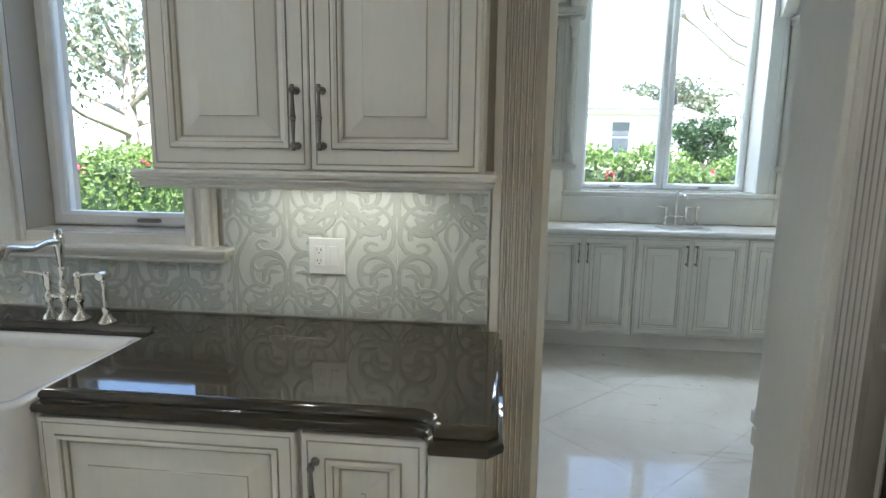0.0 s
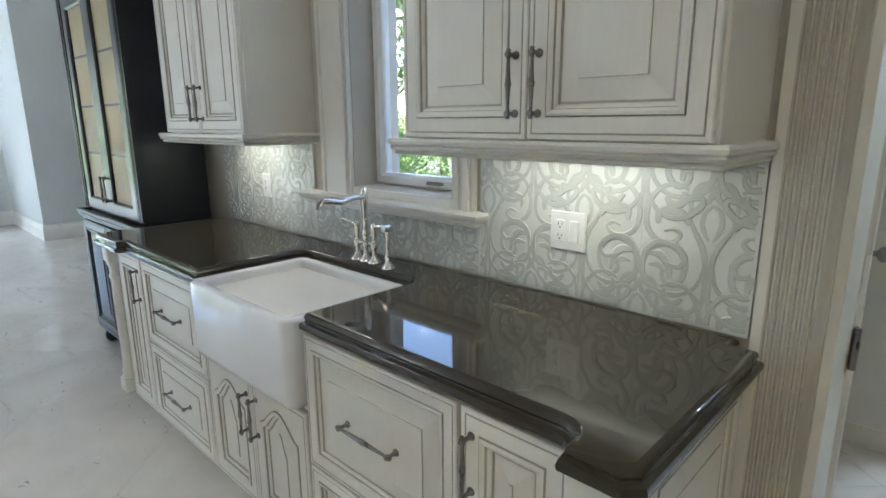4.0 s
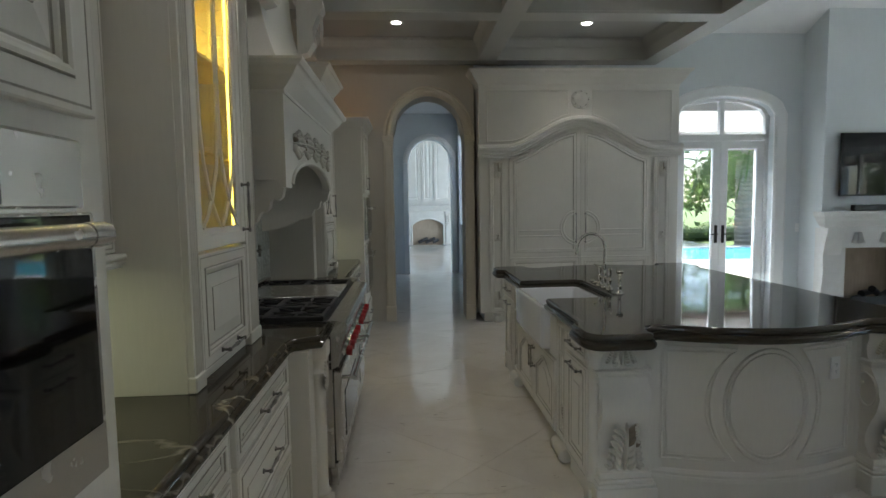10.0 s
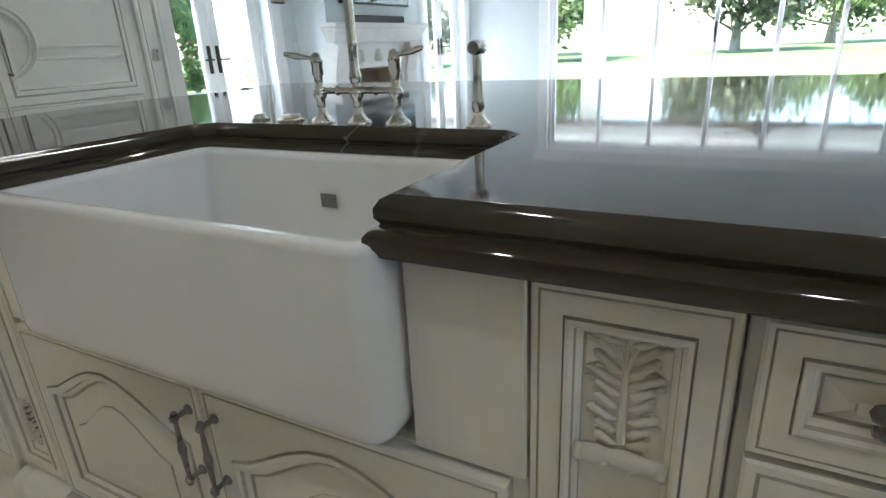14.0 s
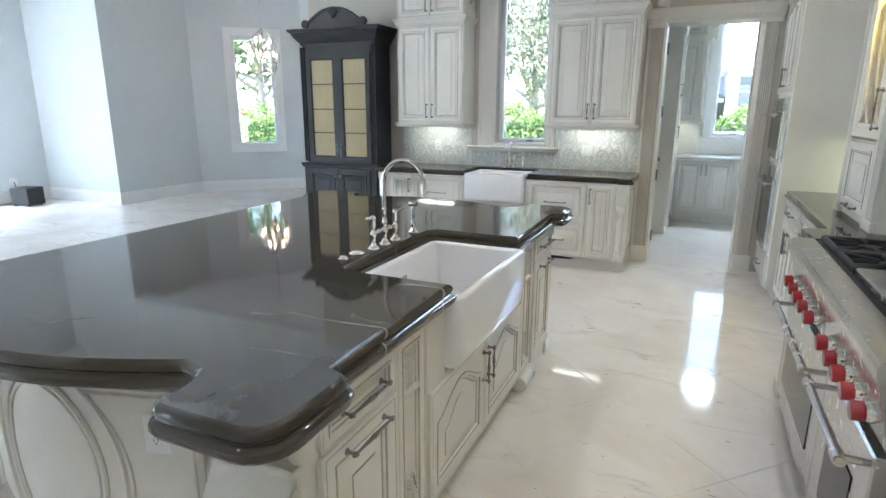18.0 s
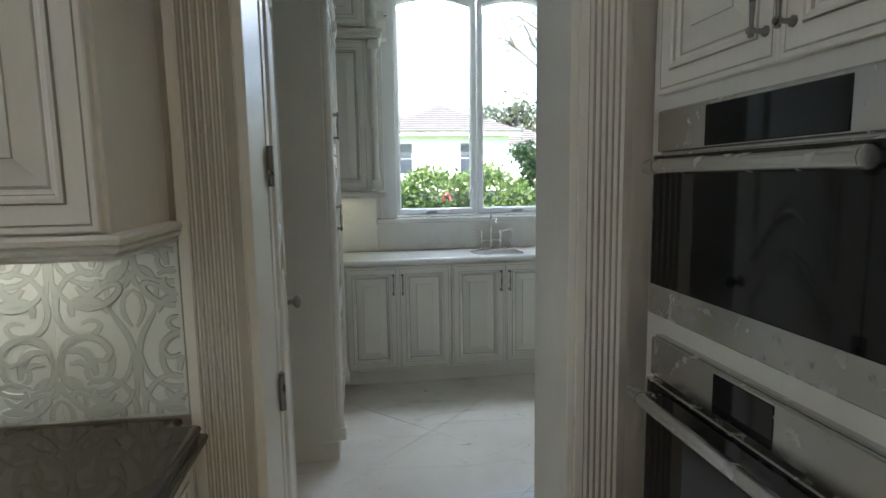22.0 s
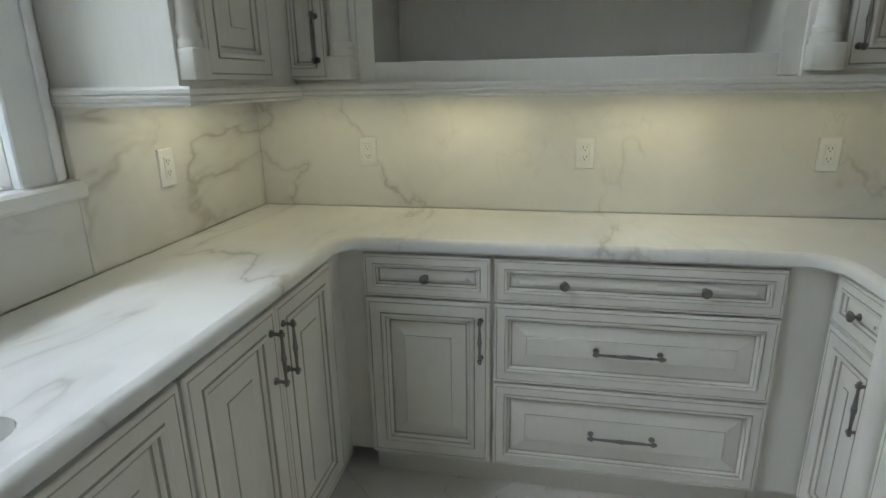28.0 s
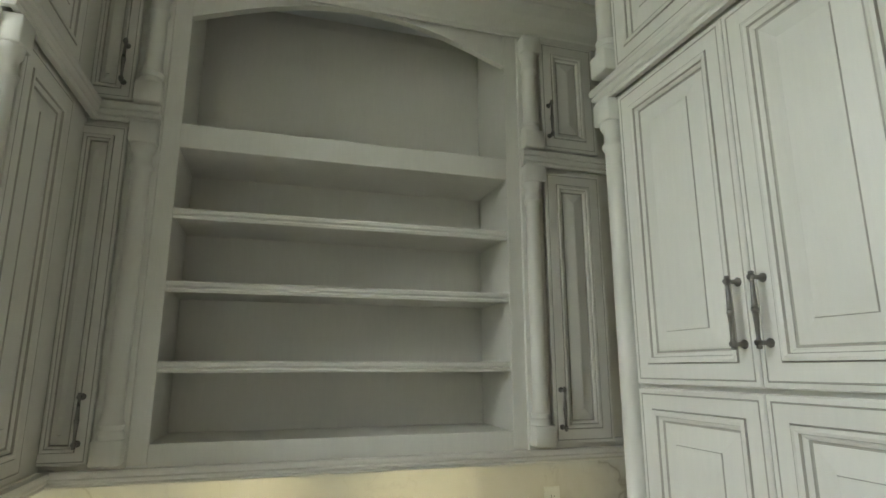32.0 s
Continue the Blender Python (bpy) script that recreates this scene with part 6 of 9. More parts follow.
def island_end(m, label):
    """A bowed end: curved board with an oval and side panels, base moulding, two scrolled legs. Local x along the end, face to -y."""
    e = thing("island_end", m, label, "island", GI)
    half, bow, n = 0.56, 0.155, 24
    yb = lambda x: -bow * math.cos(math.pi * x / (2 * (half + 0.06)))
    bm = bmesh.new()
    xs = [-half + 2 * half * k / n for k in range(n + 1)]
    loft(bm, [[(x, yb(x), z) for x in xs] + [(half, 0.10, z), (-half, 0.10, z)] for z in (0.0, 0.838)], True, True, True)
    part("bowed_board", bm, CREAM, e, smooth=30)
    bm = bmesh.new()
    sweep(bm, [(x, yb(x), 0.115) for x in xs[::-1]][::-1], [(0, -0.115), (0.030, -0.115), (0.030, 0.0), (0.026, 0.012), (0.02, 0.016), (0.02, 0.03), (0.008, 0.042), (0, 0.045)])
    part("base_moulding", bm, CREAM, e)
    def on(x, z, o=0.002):
        return (x, yb(x) - o, z)
    bm = bmesh.new()
    for rx, rz, r in ((0.215, 0.285, 0.010), (0.195, 0.262, 0.006)):
        tube(bm, [on(rx * math.cos(a), 0.50 + rz * math.sin(a)) for a in (2 * math.pi * k / 40 for k in range(40))], r, 6, 0, True)
    part("oval_moulding", bm, CAB[0], e, smooth=60)
    for s in (-1, 1):
        bm = bmesh.new()
        for ins, r in ((0.0, 0.009), (0.022, 0.005)):
            ox, z0, z1 = 0.50 - ins, 0.21 + ins, 0.79 - ins
            pts = [on(s * ox, z0 + (z1 - z0) * k / 6) for k in range(7)] + [on(s * (ox + (0.20 - ox) * k / 5), z1) for k in range(1, 5)]
            for k in range(15):
                a = radians(58 - 116 * k / 14)
                pts.append(on(s * ((0.245 + ins) * math.cos(a) + 0.035), 0.50 + (0.335 - ins) * math.sin(a)))
            pts += [on(s * (0.20 + (ox - 0.20) * k / 5), z0) for k in range(1, 5)]
            tube(bm, pts, r, 5, 0, True)
        part("side_moulding", bm, CREAM, e, smooth=60)
    for s in (-1, 1):
        leg = []
        cx = s * 0.715
        prof = [(0.02, 0.838), (-0.03, 0.835), (-0.035, 0.80), (-0.02, 0.75), (-0.03, 0.70), (-0.045, 0.685), (-0.045, 0.665), (-0.06, 0.64), (-0.10, 0.57), (-0.115, 0.50), (-0.10, 0.43), (-0.06, 0.36), (-0.035, 0.29), (-0.035, 0.24), (-0.06, 0.20), (-0.095, 0.175)]
        bm = bmesh.new()
        loft(bm, [[(cx + sx, y - 0.03, z) for y, z in prof] + [(cx + sx, 0.28, 0.175), (cx + sx, 0.28, 0.838)] for sx in (-0.125, -0.115, 0.115, 0.125)], True, True, True)
        lg = part("scrolled_leg", bm, CREAM, e, smooth=35)
        bm = bmesh.new()
        for z0, z1, g in ((0.0, 0.105, 0.03), (0.105, 0.125, 0.024), (0.125, 0.145, 0.015), (0.145, 0.18, 0.006)):
            box(bm, cx - 0.125 - g, cx + 0.125 + g, -0.125 - g, 0.29, z0, z1, 0.005)
        part("foot_block", bm, CREAM, lg)
        bm = bmesh.new()
        for z0, z1, g in ((0.655, 0.675, 0.012), (0.675, 0.69, 0.022)):
            box(bm, cx - 0.125 - g, cx + 0.125 + g, -0.085 - g, 0.285, z0, z1, 0.004)
        part("band", bm, CREAM, lg)
        carving(lg, 0.17, 0.11, pose(cx, -0.058, 0.705, -8, 0, 0))
        carving(lg, 0.20, 0.28, pose(cx, -0.100, 0.165, 8, 0, 0) @ pose(0, 0, 0, 0, 0, 0), "leaf_carving")
        for sx in (-0.127, 0.127):
            bm = bmesh.new()
            pts = [(cx + sx, -0.06 + 0.085 * math.cos(a) * (1 - a / 14), 0.52 + 0.11 * math.sin(a) * (1 - a / 14)) for a in (0.35 * k for k in range(22))]
            tube(bm, pts, 0.006, 5)
            part("side_scroll", bm, CREAM, lg)
    outlet(m @ pose(0.39, yb(0.39) - 0.003, 0.66, 0, 0, 18), 1, "white outlet plate on the island's bowed end")
    return e


island_end(pose(IC[0], -4.99, 0), "bowed cream island end with oval moulding and scrolled legs")
island_end(pose(IC[0], -2.70, 0, 0, 0, 180), "bowed cream island end with oval moulding facing the pantry")
for x, y in ((-0.205, -5.035), (-0.205, -2.655)):
    c = thing("corner_post", pose(x, y, 0), "turned cream post at the island's corner", "post", "island posts")
    part("post", column_mesh(0.838, 0.034), CREAM, c, smooth=50)


# ---- fridge armoire ----
def armoire():
    W = 2.58
    a = thing("fridge_armoire", pose(-0.20, -7.0, 0, 0, 0, 180), "cream carved armoire hiding the fridge, arched double doors", "armoire")
    bm = bmesh.new()
    box(bm, 0, W, 0.0, 0.62, 0.12, 3.0, 0.003)
    box(bm, 0.06, W - 0.06, 0.06, 0.62, 0.0, 0.12)
    part("body", bm, CREAM, a)
    c, x0, x1 = W / 2, 0.375, W - 0.375
    zs, za = 2.10, 2.455
    def curve(x, ins=0.0):
        u = (x - x0) / (x1 - x0)
        return zs - ins + (za - zs) * (0.5 - 0.5 * math.cos(2 * math.pi * u)) ** 0.85
    for k in range(2):
        a0, a1 = (x0, c - 0.002) if k == 0 else (c + 0.002, x1)
        def lp(i, d, z0=0.835):
            n = 12
            p, q = a0 + i, a1 - i
            return [(p, -d, z0 + i), (q, -d, z0 + i)] + [(q + (p - q) * j / n, -d, curve(q + (p - q) * j / n, i)) for j in range(n + 1)]
        bm = bmesh.new()
        t = 0.024
        seq = [(0, 0, 0), (0, t - .003, 0), (.003, t, 0), (.05, t, 0), (.055, t - .004, 1), (.062, t + .006, 0), (.085, t + .006, 0), (.093, t - .004, 1), (.11, t - .006, 0)]
        loft(bm, [lp(i, d) for i, d, _ in seq], True, False, True, 0, [m for *_, m in seq[1:]])
        # lower panel with a quarter round that meets the handles
        zb0 = 1.10
        hx = a1 - 0.06 if k == 0 else a0 + 0.06
        p, q = a0 + 0.12, a1 - 0.12
        s = 1 if k == 0 else -1
        cx, rr = hx + s * 0.02, 0.215
        far, near = (p, cx - 0.20) if k == 0 else (q, cx + 0.20)
        for zl in (zb0, zb0 + 0.07):
            tube(bm, [(far, -t + 0.004, zl), (near, -t + 0.004, zl)], 0.012, 6)
        for rad in (rr, rr - 0.035):
            tube(bm, [(cx - s * rad * math.cos(b), -t, 1.20 + rad * math.sin(b)) for b in (radians(-82 + 164 * j / 16) for j in range(17))], 0.011, 6)
        d = part("arched_door", bm, CAB, a)
        hardware(pull_mesh(0.36), d, hx, -t - 0.004, 1.02)
    for (p, q) in ((x0, c - 0.002), (c + 0.002, x1)):
        front(a, p, q, 0.475, 0.83, 0, "", 0.06, 0, "drawer")
        front(a, p, q, 0.13, 0.465, 0, "", 0.06, 0, "drawer")
    for sx in (0.12, W - 0.32):
        bm = bmesh.new()
        panel(bm, sx, sx + 0.20, 0.13, 2.08, 0.03, 0.045, raised=False)
        pl = part("pilaster", bm, CAB, a)
        for z in (1.83, 0.2):
            carving(pl, 0.12, 0.22, pose(sx + 0.10, -0.02, z))
        carving(pl, 0.09, 0.09, pose(sx + 0.10, -0.02, 1.05), "rosette")
        bm = bmesh.new()
        lathe(bm, [(0.05, 0), (0.065, 0.02), (0.065, 0.06), (0.05, 0.08), (0.06, 0.09), (0.06, 0.121)], 14, Matrix.Translation((sx + 0.10, 0.02, 0)))
        part("bun_foot", bm, CREAM, a, smooth=50)
    # hood moulding that follows the arch, with a flat shelf to each side
    bm = bmesh.new()
    pth = [(-0.02, zs)] + [(x0 + (x1 - x0) * k / 28, curve(x0 + (x1 - x0) * k / 28)) for k in range(29)] + [(W + 0.02, zs)]
    sweep(bm, pth, [(-0.005, 0), (-0.005, 0.030), (-0.020, 0.034), (-0.024, 0.050), (-0.046, 0.055), (-0.052, 0.072), (-0.060, 0.075), (-0.082, 0.082), (-0.088, 0.108), (-0.118, 0.116), (-0.124, 0.100), (-0.142, 0.090), (-0.16, 0.04), (-0.16, 0)], m=Matrix(((1, 0, 0, 0), (0, 0, -1, 0), (0, 1, 0, 0), (0, 0, 0, 1))))
    part("arched_moulding", bm, CREAM, a)
    bm = bmesh.new()
    for p, q, s in ((0.10, c - 0.16, 1), (c + 0.16, W - 0.10, -1)):
        n = 10
        low = [(p + (q - p) * k / n, max(zs, curve(min(max(p + (q - p) * k / n, x0), x1))) + 0.20) for k in range(n + 1)]
        tube(bm, [(x, -0.002, z) for x, z in low] + [(q, -0.002, 2.93), (p, -0.002, 2.93)], 0.012, 6, 0, True)
    part("frieze_moulding", bm, CREAM, a)
    bm = bmesh.new()
    lathe(bm, [(0.12, 0.0), (0.115, 0.02), (0.09, 0.025), (0.085, 0.035), (0.05, 0.05), (0.02, 0.06)], 20, Matrix.Translation((c, 0, 2.82)) @ pose(0, 0, 0, 90, 0, 0))
    ro = part("carved_rosette", bm, CREAM, a, smooth=40)
    for k in range(8):
        carving(ro, 0.06, 0.10, pose(c, -0.022, 2.82, 0, k * 45, 0) @ Matrix.Translation((0, 0, 0.015)))
    bm = bmesh.new()
    crown(bm, [(0, 0.62), (0, 0.0), (W, 0.0), (W, 0.62)], 2.98, 0.20, 0.13)
    part("cornice", bm, CREAM, a)


armoire()


# ---- family room ----
def french_door(cx, label, name):
    """A pair of glazed doors with an arched transom in the south wall."""
    f = tagged(thing(name, pose(cx, YS, 0, 0, 0, 180), label, "door"), kind="structure")
    h = 0.70
    n = 20
    bm = bmesh.new()
    def arch_loop(i, y, z0=0.0):
        return [(-h - i, y, z0), ] + [(-h - i + 2 * (h + i) * k / n, y, 2.72 + (0.25 + i * 0.8) * math.sqrt(max(0, 1 - (2 * k / n - 1) ** 2)) + 0.0) for k in range(n + 1)] + [(h + i, y, z0)]
    loft(bm, [arch_loop(0.0, 0.0), arch_loop(0.0, -0.03), arch_loop(0.03, -0.045), arch_loop(0.16, -0.045), arch_loop(0.19, -0.03), arch_loop(0.2, 0.0)], False)
    part("casing", bm, WHITE, f)
    bm = bmesh.new()
    yy = 0.10
    loft(bm, [arch_loop(0.0, yy), arch_loop(-0.05, yy), arch_loop(-0.05, yy + 0.08), arch_loop(0.0, yy + 0.08)], False)
    box(bm, -h, h, yy, yy + 0.08, 2.37, 2.47, 0.004)
    box(bm, -0.03, 0.03, yy, yy + 0.08, 2.47, 2.95)
    part("door_frame", bm, WHITE, f)
    bm = bmesh.new()
    loft(bm, [[(x, y, z) for x, z in [(-h + 0.03, 2.45)] + [(-h + 0.03 + 2 * (h - 0.03) * k / n, 2.70 + 0.25 * math.sqrt(max(0, 1 - (2 * k / n - 1) ** 2))) for k in range(n + 1)] + [(h - 0.03, 2.45)]] for y in (yy + 0.03, yy + 0.036)], True, True, True)
    g = part("transom_pane", bm, GLASS, f)
    g.visible_shadow = False
    for s in (-1, 1):
        a, b = (-h + 0.05, -0.003) if s < 0 else (0.003, h - 0.05)
        bm = bmesh.new()
        def lp(i, y, bt=0.0):
            return [(a + i, y, 0.012 + i + bt), (b - i, y, 0.012 + i + bt), (b - i, y, 2.37 - i), (a + i, y, 2.37 - i)]
        loft(bm, [lp(0, yy + 0.07), lp(0, yy + 0.02), lp(0.10, yy + 0.02, 0.06), lp(0.115, yy + 0.035, 0.06), lp(0.115, yy + 0.07, 0.06), lp(0, yy + 0.07)], True)
        d = part("leaf", bm, WHITE, f)
        bm = bmesh.new()
        loft(bm, [lp(0.11, yy + 0.045, 0.06), lp(0.11, yy + 0.051, 0.06)], True, True, True)
        g = part("pane", bm, GLASS, d)
        g.visible_shadow = False
        bm = bmesh.new()
        hx = b - 0.05 if s < 0 else a + 0.05
        box(bm, hx - 0.022, hx + 0.022, yy + 0.008, yy + 0.02, 0.90, 1.16, 0.004)
        tube(bm, [(hx, yy + 0.01, 1.03), (hx, yy - 0.04, 1.03), (hx + s * 0.10, yy - 0.045, 1.03)], 0.009, 8)
        part("lever", bm, IRONB, d, "dark bronze lever handle")
    return f


IRONB = metal("dark_bronze", (0.05, 0.045, 0.04), 0.4)
french_door(-3.82, "white glazed double doors with an arched transom beside the armoire", "door_2")
french_door(-8.66, "white glazed double doors with an arched transom beside the fireplace", "door_3")

# sliding doors
sd = tagged(thing("door_4", pose(XW, -1.13, 0, 0, 0, 90), "white six-panel wall of sliding glass doors", "door"), kind="structure")
Ls = 5.09
bm = bmesh.new()
# casing on the room's face (local x runs south to north, so start from the far end)
sd.matrix_basis = pose(XW, -6.22, 0, 0, 0, 90)
for a, b, z0, z1 in ((-0.17, 0.0, 0.0, 2.66), (Ls, Ls + 0.17, 0.0, 2.66), (-0.24, Ls + 0.24, 2.66, 2.84)):
    box(bm, a, b, -0.03, 0.0, z0, z1, 0.006)
box(bm, -0.27, Ls + 0.27, -0.06, 0.0, 2.84, 2.88, 0.006)
part("casing", bm, WHITE, sd)
bm = bmesh.new()
box(bm, 0, Ls, 0.05, 0.22, 2.59, 2.66)
box(bm, 0, Ls, 0.05, 0.22, -0.01, 0.03)
box(bm, 0, 0.05, 0.05, 0.22, 0.03, 2.59)
box(bm, Ls - 0.05, Ls, 0.05, 0.22, 0.03, 2.59)
part("track_frame", bm, WHITE, sd)
edges = [0.05, 0.90, 1.76, 2.62, 3.47, 4.26, Ls - 0.05]
for i in range(6):
    a, b = edges[i] - (0.03 if i else 0), edges[i + 1] + (0.03 if i < 5 else 0)
    y = 0.08 + 0.05 * (i % 2)
    bm = bmesh.new()
    def lp(k, yy, bt=0.0):
        return [(a + k, yy, 0.03 + k + bt), (b - k, yy, 0.03 + k + bt), (b - k, yy, 2.59 - k), (a + k, yy, 2.59 - k)]
    loft(bm, [lp(0, y + 0.04), lp(0, y), lp(0.058, y), lp(0.064, y + 0.012), lp(0.064, y + 0.04), lp(0, y + 0.04)], True)
    p = part("sliding_panel", bm, WHITE, sd)
    bm = bmesh.new()
    loft(bm, [lp(0.06, y + 0.022), lp(0.06, y + 0.028)], True, True, True)
    g = part("pane", bm, GLASS, p)
    g.visible_shadow = False
    if i in (2, 3):
        bm = bmesh.new()
        hx = b - 0.03 if i == 2 else a + 0.03
        box(bm, hx - 0.012, hx + 0.012, y - 0.03, y, 0.9, 1.2, 0.006)
        part("pull_handle", bm, IRONB, p)
for y, z in ((-0.75, 1.05), (-0.45, 0.35), (-7.2, 1.1)):
    bm = bmesh.new()
    box(bm, XW, XW + 0.006, y - 0.06, y + 0.06, z - 0.06, z + 0.06, 0.002)
    tagged(part("switch_plate", bm, WHITE), "white switch plate on the grey wall", "switch plate", "switch plates")
for x in (-4.95, -7.45):
    bm = bmesh.new()
    box(bm, x - 0.06, x + 0.06, YS, YS + 0.006, 1.05, 1.17, 0.002)
    tagged(part("switch_plate", bm, WHITE), "white switch plate on the grey wall", "switch plate", "switch plates")

# chimney breast, mantel, television
YB = -7.26
bm = bmesh.new()
for a, b, z0, z1 in ((-6.76, -6.41, 0, 4.1), (-5.29, -4.95, 0, 4.1), (-6.41, -5.29, 0.84, 4.1)):
    box(bm, a, b, YS, YB, z0, z1)
structure("wall_chimney_breast", bm, WALL, "grey painted chimney breast")
fp = thing("fireplace", pose(-5.85, YB, 0, 0, 0, 180), "white carved stone fireplace with dark logs", "fireplace")
bm = bmesh.new()
for s in (-1, 1):
    prof = [(0.10, 0.0), (-0.06, 0.0), (-0.06, 0.10), (-0.035, 0.13), (-0.05, 0.3), (-0.07, 0.5), (-0.055, 0.75), (-0.10, 0.95), (-0.13, 1.05), (-0.14, 1.12), (0.10, 1.12)]
    loft(bm, [[(s * 0.78 + sx, y, z) for y, z in prof] for sx in (-0.13, 0.13)], True, True, True)
box(bm, -0.66, 0.66, -0.045, 0.0, 0.84, 1.12, 0.004)
box(bm, -0.66, -0.56, -0.03, 0.0, 0, 0.84, 0.004)
box(bm, 0.56, 0.66, -0.03, 0.0, 0, 0.84, 0.004)
part("surround", bm, STONE, fp)
bm = bmesh.new()
crown(bm, [(-0.92, 0.0), (-0.92, -0.10), (0.92, -0.10), (0.92, 0.0)], 1.12, 0.18, 0.10)
box(bm, -1.03, 1.03, -0.22, 0.0, 1.30, 1.345, 0.006)
part("mantel_shelf", bm, STONE, fp)
for x in (-0.4, 0.0, 0.4):
    carving(fp, 0.2, 0.16, pose(x, -0.047, 0.90), "frieze_carving", [STONE])
bm = bmesh.new()
box(bm, -0.56, -0.54, 0.0, 0.40, 0, 0.84)
box(bm, 0.54, 0.56, 0.0, 0.40, 0, 0.84)
box(bm, -0.54, 0.54, 0.38, 0.40, 0, 0.84)
box(bm, -0.54, 0.54, 0.0, 0.40, 0.82, 0.84)
box(bm, -0.54, 0.54, 0.0, 0.40, 0.002, 0.012)
part("firebox", bm, BRICKY, fp, "tan brick firebox")
for k in range(5):
    bm = bmesh.new()
    x = -0.3 + 0.13 * k
    tube(bm, [(x, 0.10 + 0.03 * (k % 2), 0.10 + 0.07 * (k % 3)), (x + 0.25, 0.24, 0.12 + 0.06 * (k % 2))], [0.05, 0.04], 8)
    part("log", bm, IRON, fp)
bm = bmesh.new()
for k in range(9):
    box(bm, -0.36 + 0.09 * k, -0.345 + 0.09 * k, 0.06, 0.30, 0.05, 0.065)
box(bm, -0.38, 0.40, 0.05, 0.065, 0.02, 0.14)
part("grate", bm, IRON, fp)
bm = bmesh.new()
box(bm, -6.89, -4.79, -7.26, -6.78, -0.002, 0.004)
structure("trim_hearth", bm, STONE, "pale stone hearth slab")
tv = thing("television", pose(-5.87, YB, 0, 0, 0, 180), "black wall-mounted flat television above the mantel", "television")
bm = bmesh.new()
box(bm, -0.74, 0.74, -0.085, -0.05, 1.55, 2.40, 0.006)
part("case", bm, IRON, tv)
bm = bmesh.new()
box(bm, -0.725, 0.725, -0.0875, -0.085, 1.57, 2.385)
part("screen", bm, BLACKGLASS, tv, "dark glossy screen")
bm = bmesh.new()
box(bm, -0.25, 0.25, -0.05, 0.0, 1.75, 2.15, 0.004)
part("bracket", bm, IRON, tv)
bm = bmesh.new()
box(bm, -0.55, 0.55, -0.12, -0.04, 1.347, 1.43, 0.01)
tagged(part("sound_bar", bm, IRON, m=pose(-5.87, YB, 0, 0, 0, 180)), "black sound bar on the mantel shelf", "speaker")
# subwoofer and cord
sub = thing("subwoofer", pose(-9.25, -0.52, 0, 0, 0, 15), "small black subwoofer cube on the marble floor", "speaker")
bm = bmesh.new()
box(bm, -0.16, 0.16, -0.16, 0.16, 0.02, 0.29, 0.008)
part("cabinet", bm, IRON, sub)
for sx in (-0.12, 0.12):
    for sy in (-0.12, 0.12):
        bm = bmesh.new()
        lathe(bm, [(0.018, 0), (0.018, 0.021)], 10, Matrix.Translation((sx, sy, 0)))
        part("foot", bm, IRON, sub)
bm = bmesh.new()
tube(bm, [(-9.35, -0.5, 0.2), (-9.5, -0.48, 0.06), (-9.6, -0.46, 0.2), (-9.69, -0.45, 0.34)], 0.006, 6)
tagged(part("power_cord", bm, IRON), "thin black power cord to the wall", "cord")
# floor outlets
for x, y in ((-5.75, -2.55), (-3.3, -3.4)):
    bm = bmesh.new()
    lathe(bm, [(0.085, 0.0), (0.085, 0.003), (0.07, 0.005), (0.01, 0.005)], 24, Matrix.Translation((x, y, 0.001)))
    tagged(part("floor_outlet", bm, IRONB, smooth=50), "round bronze floor outlet cover", "outlet", "floor outlets")


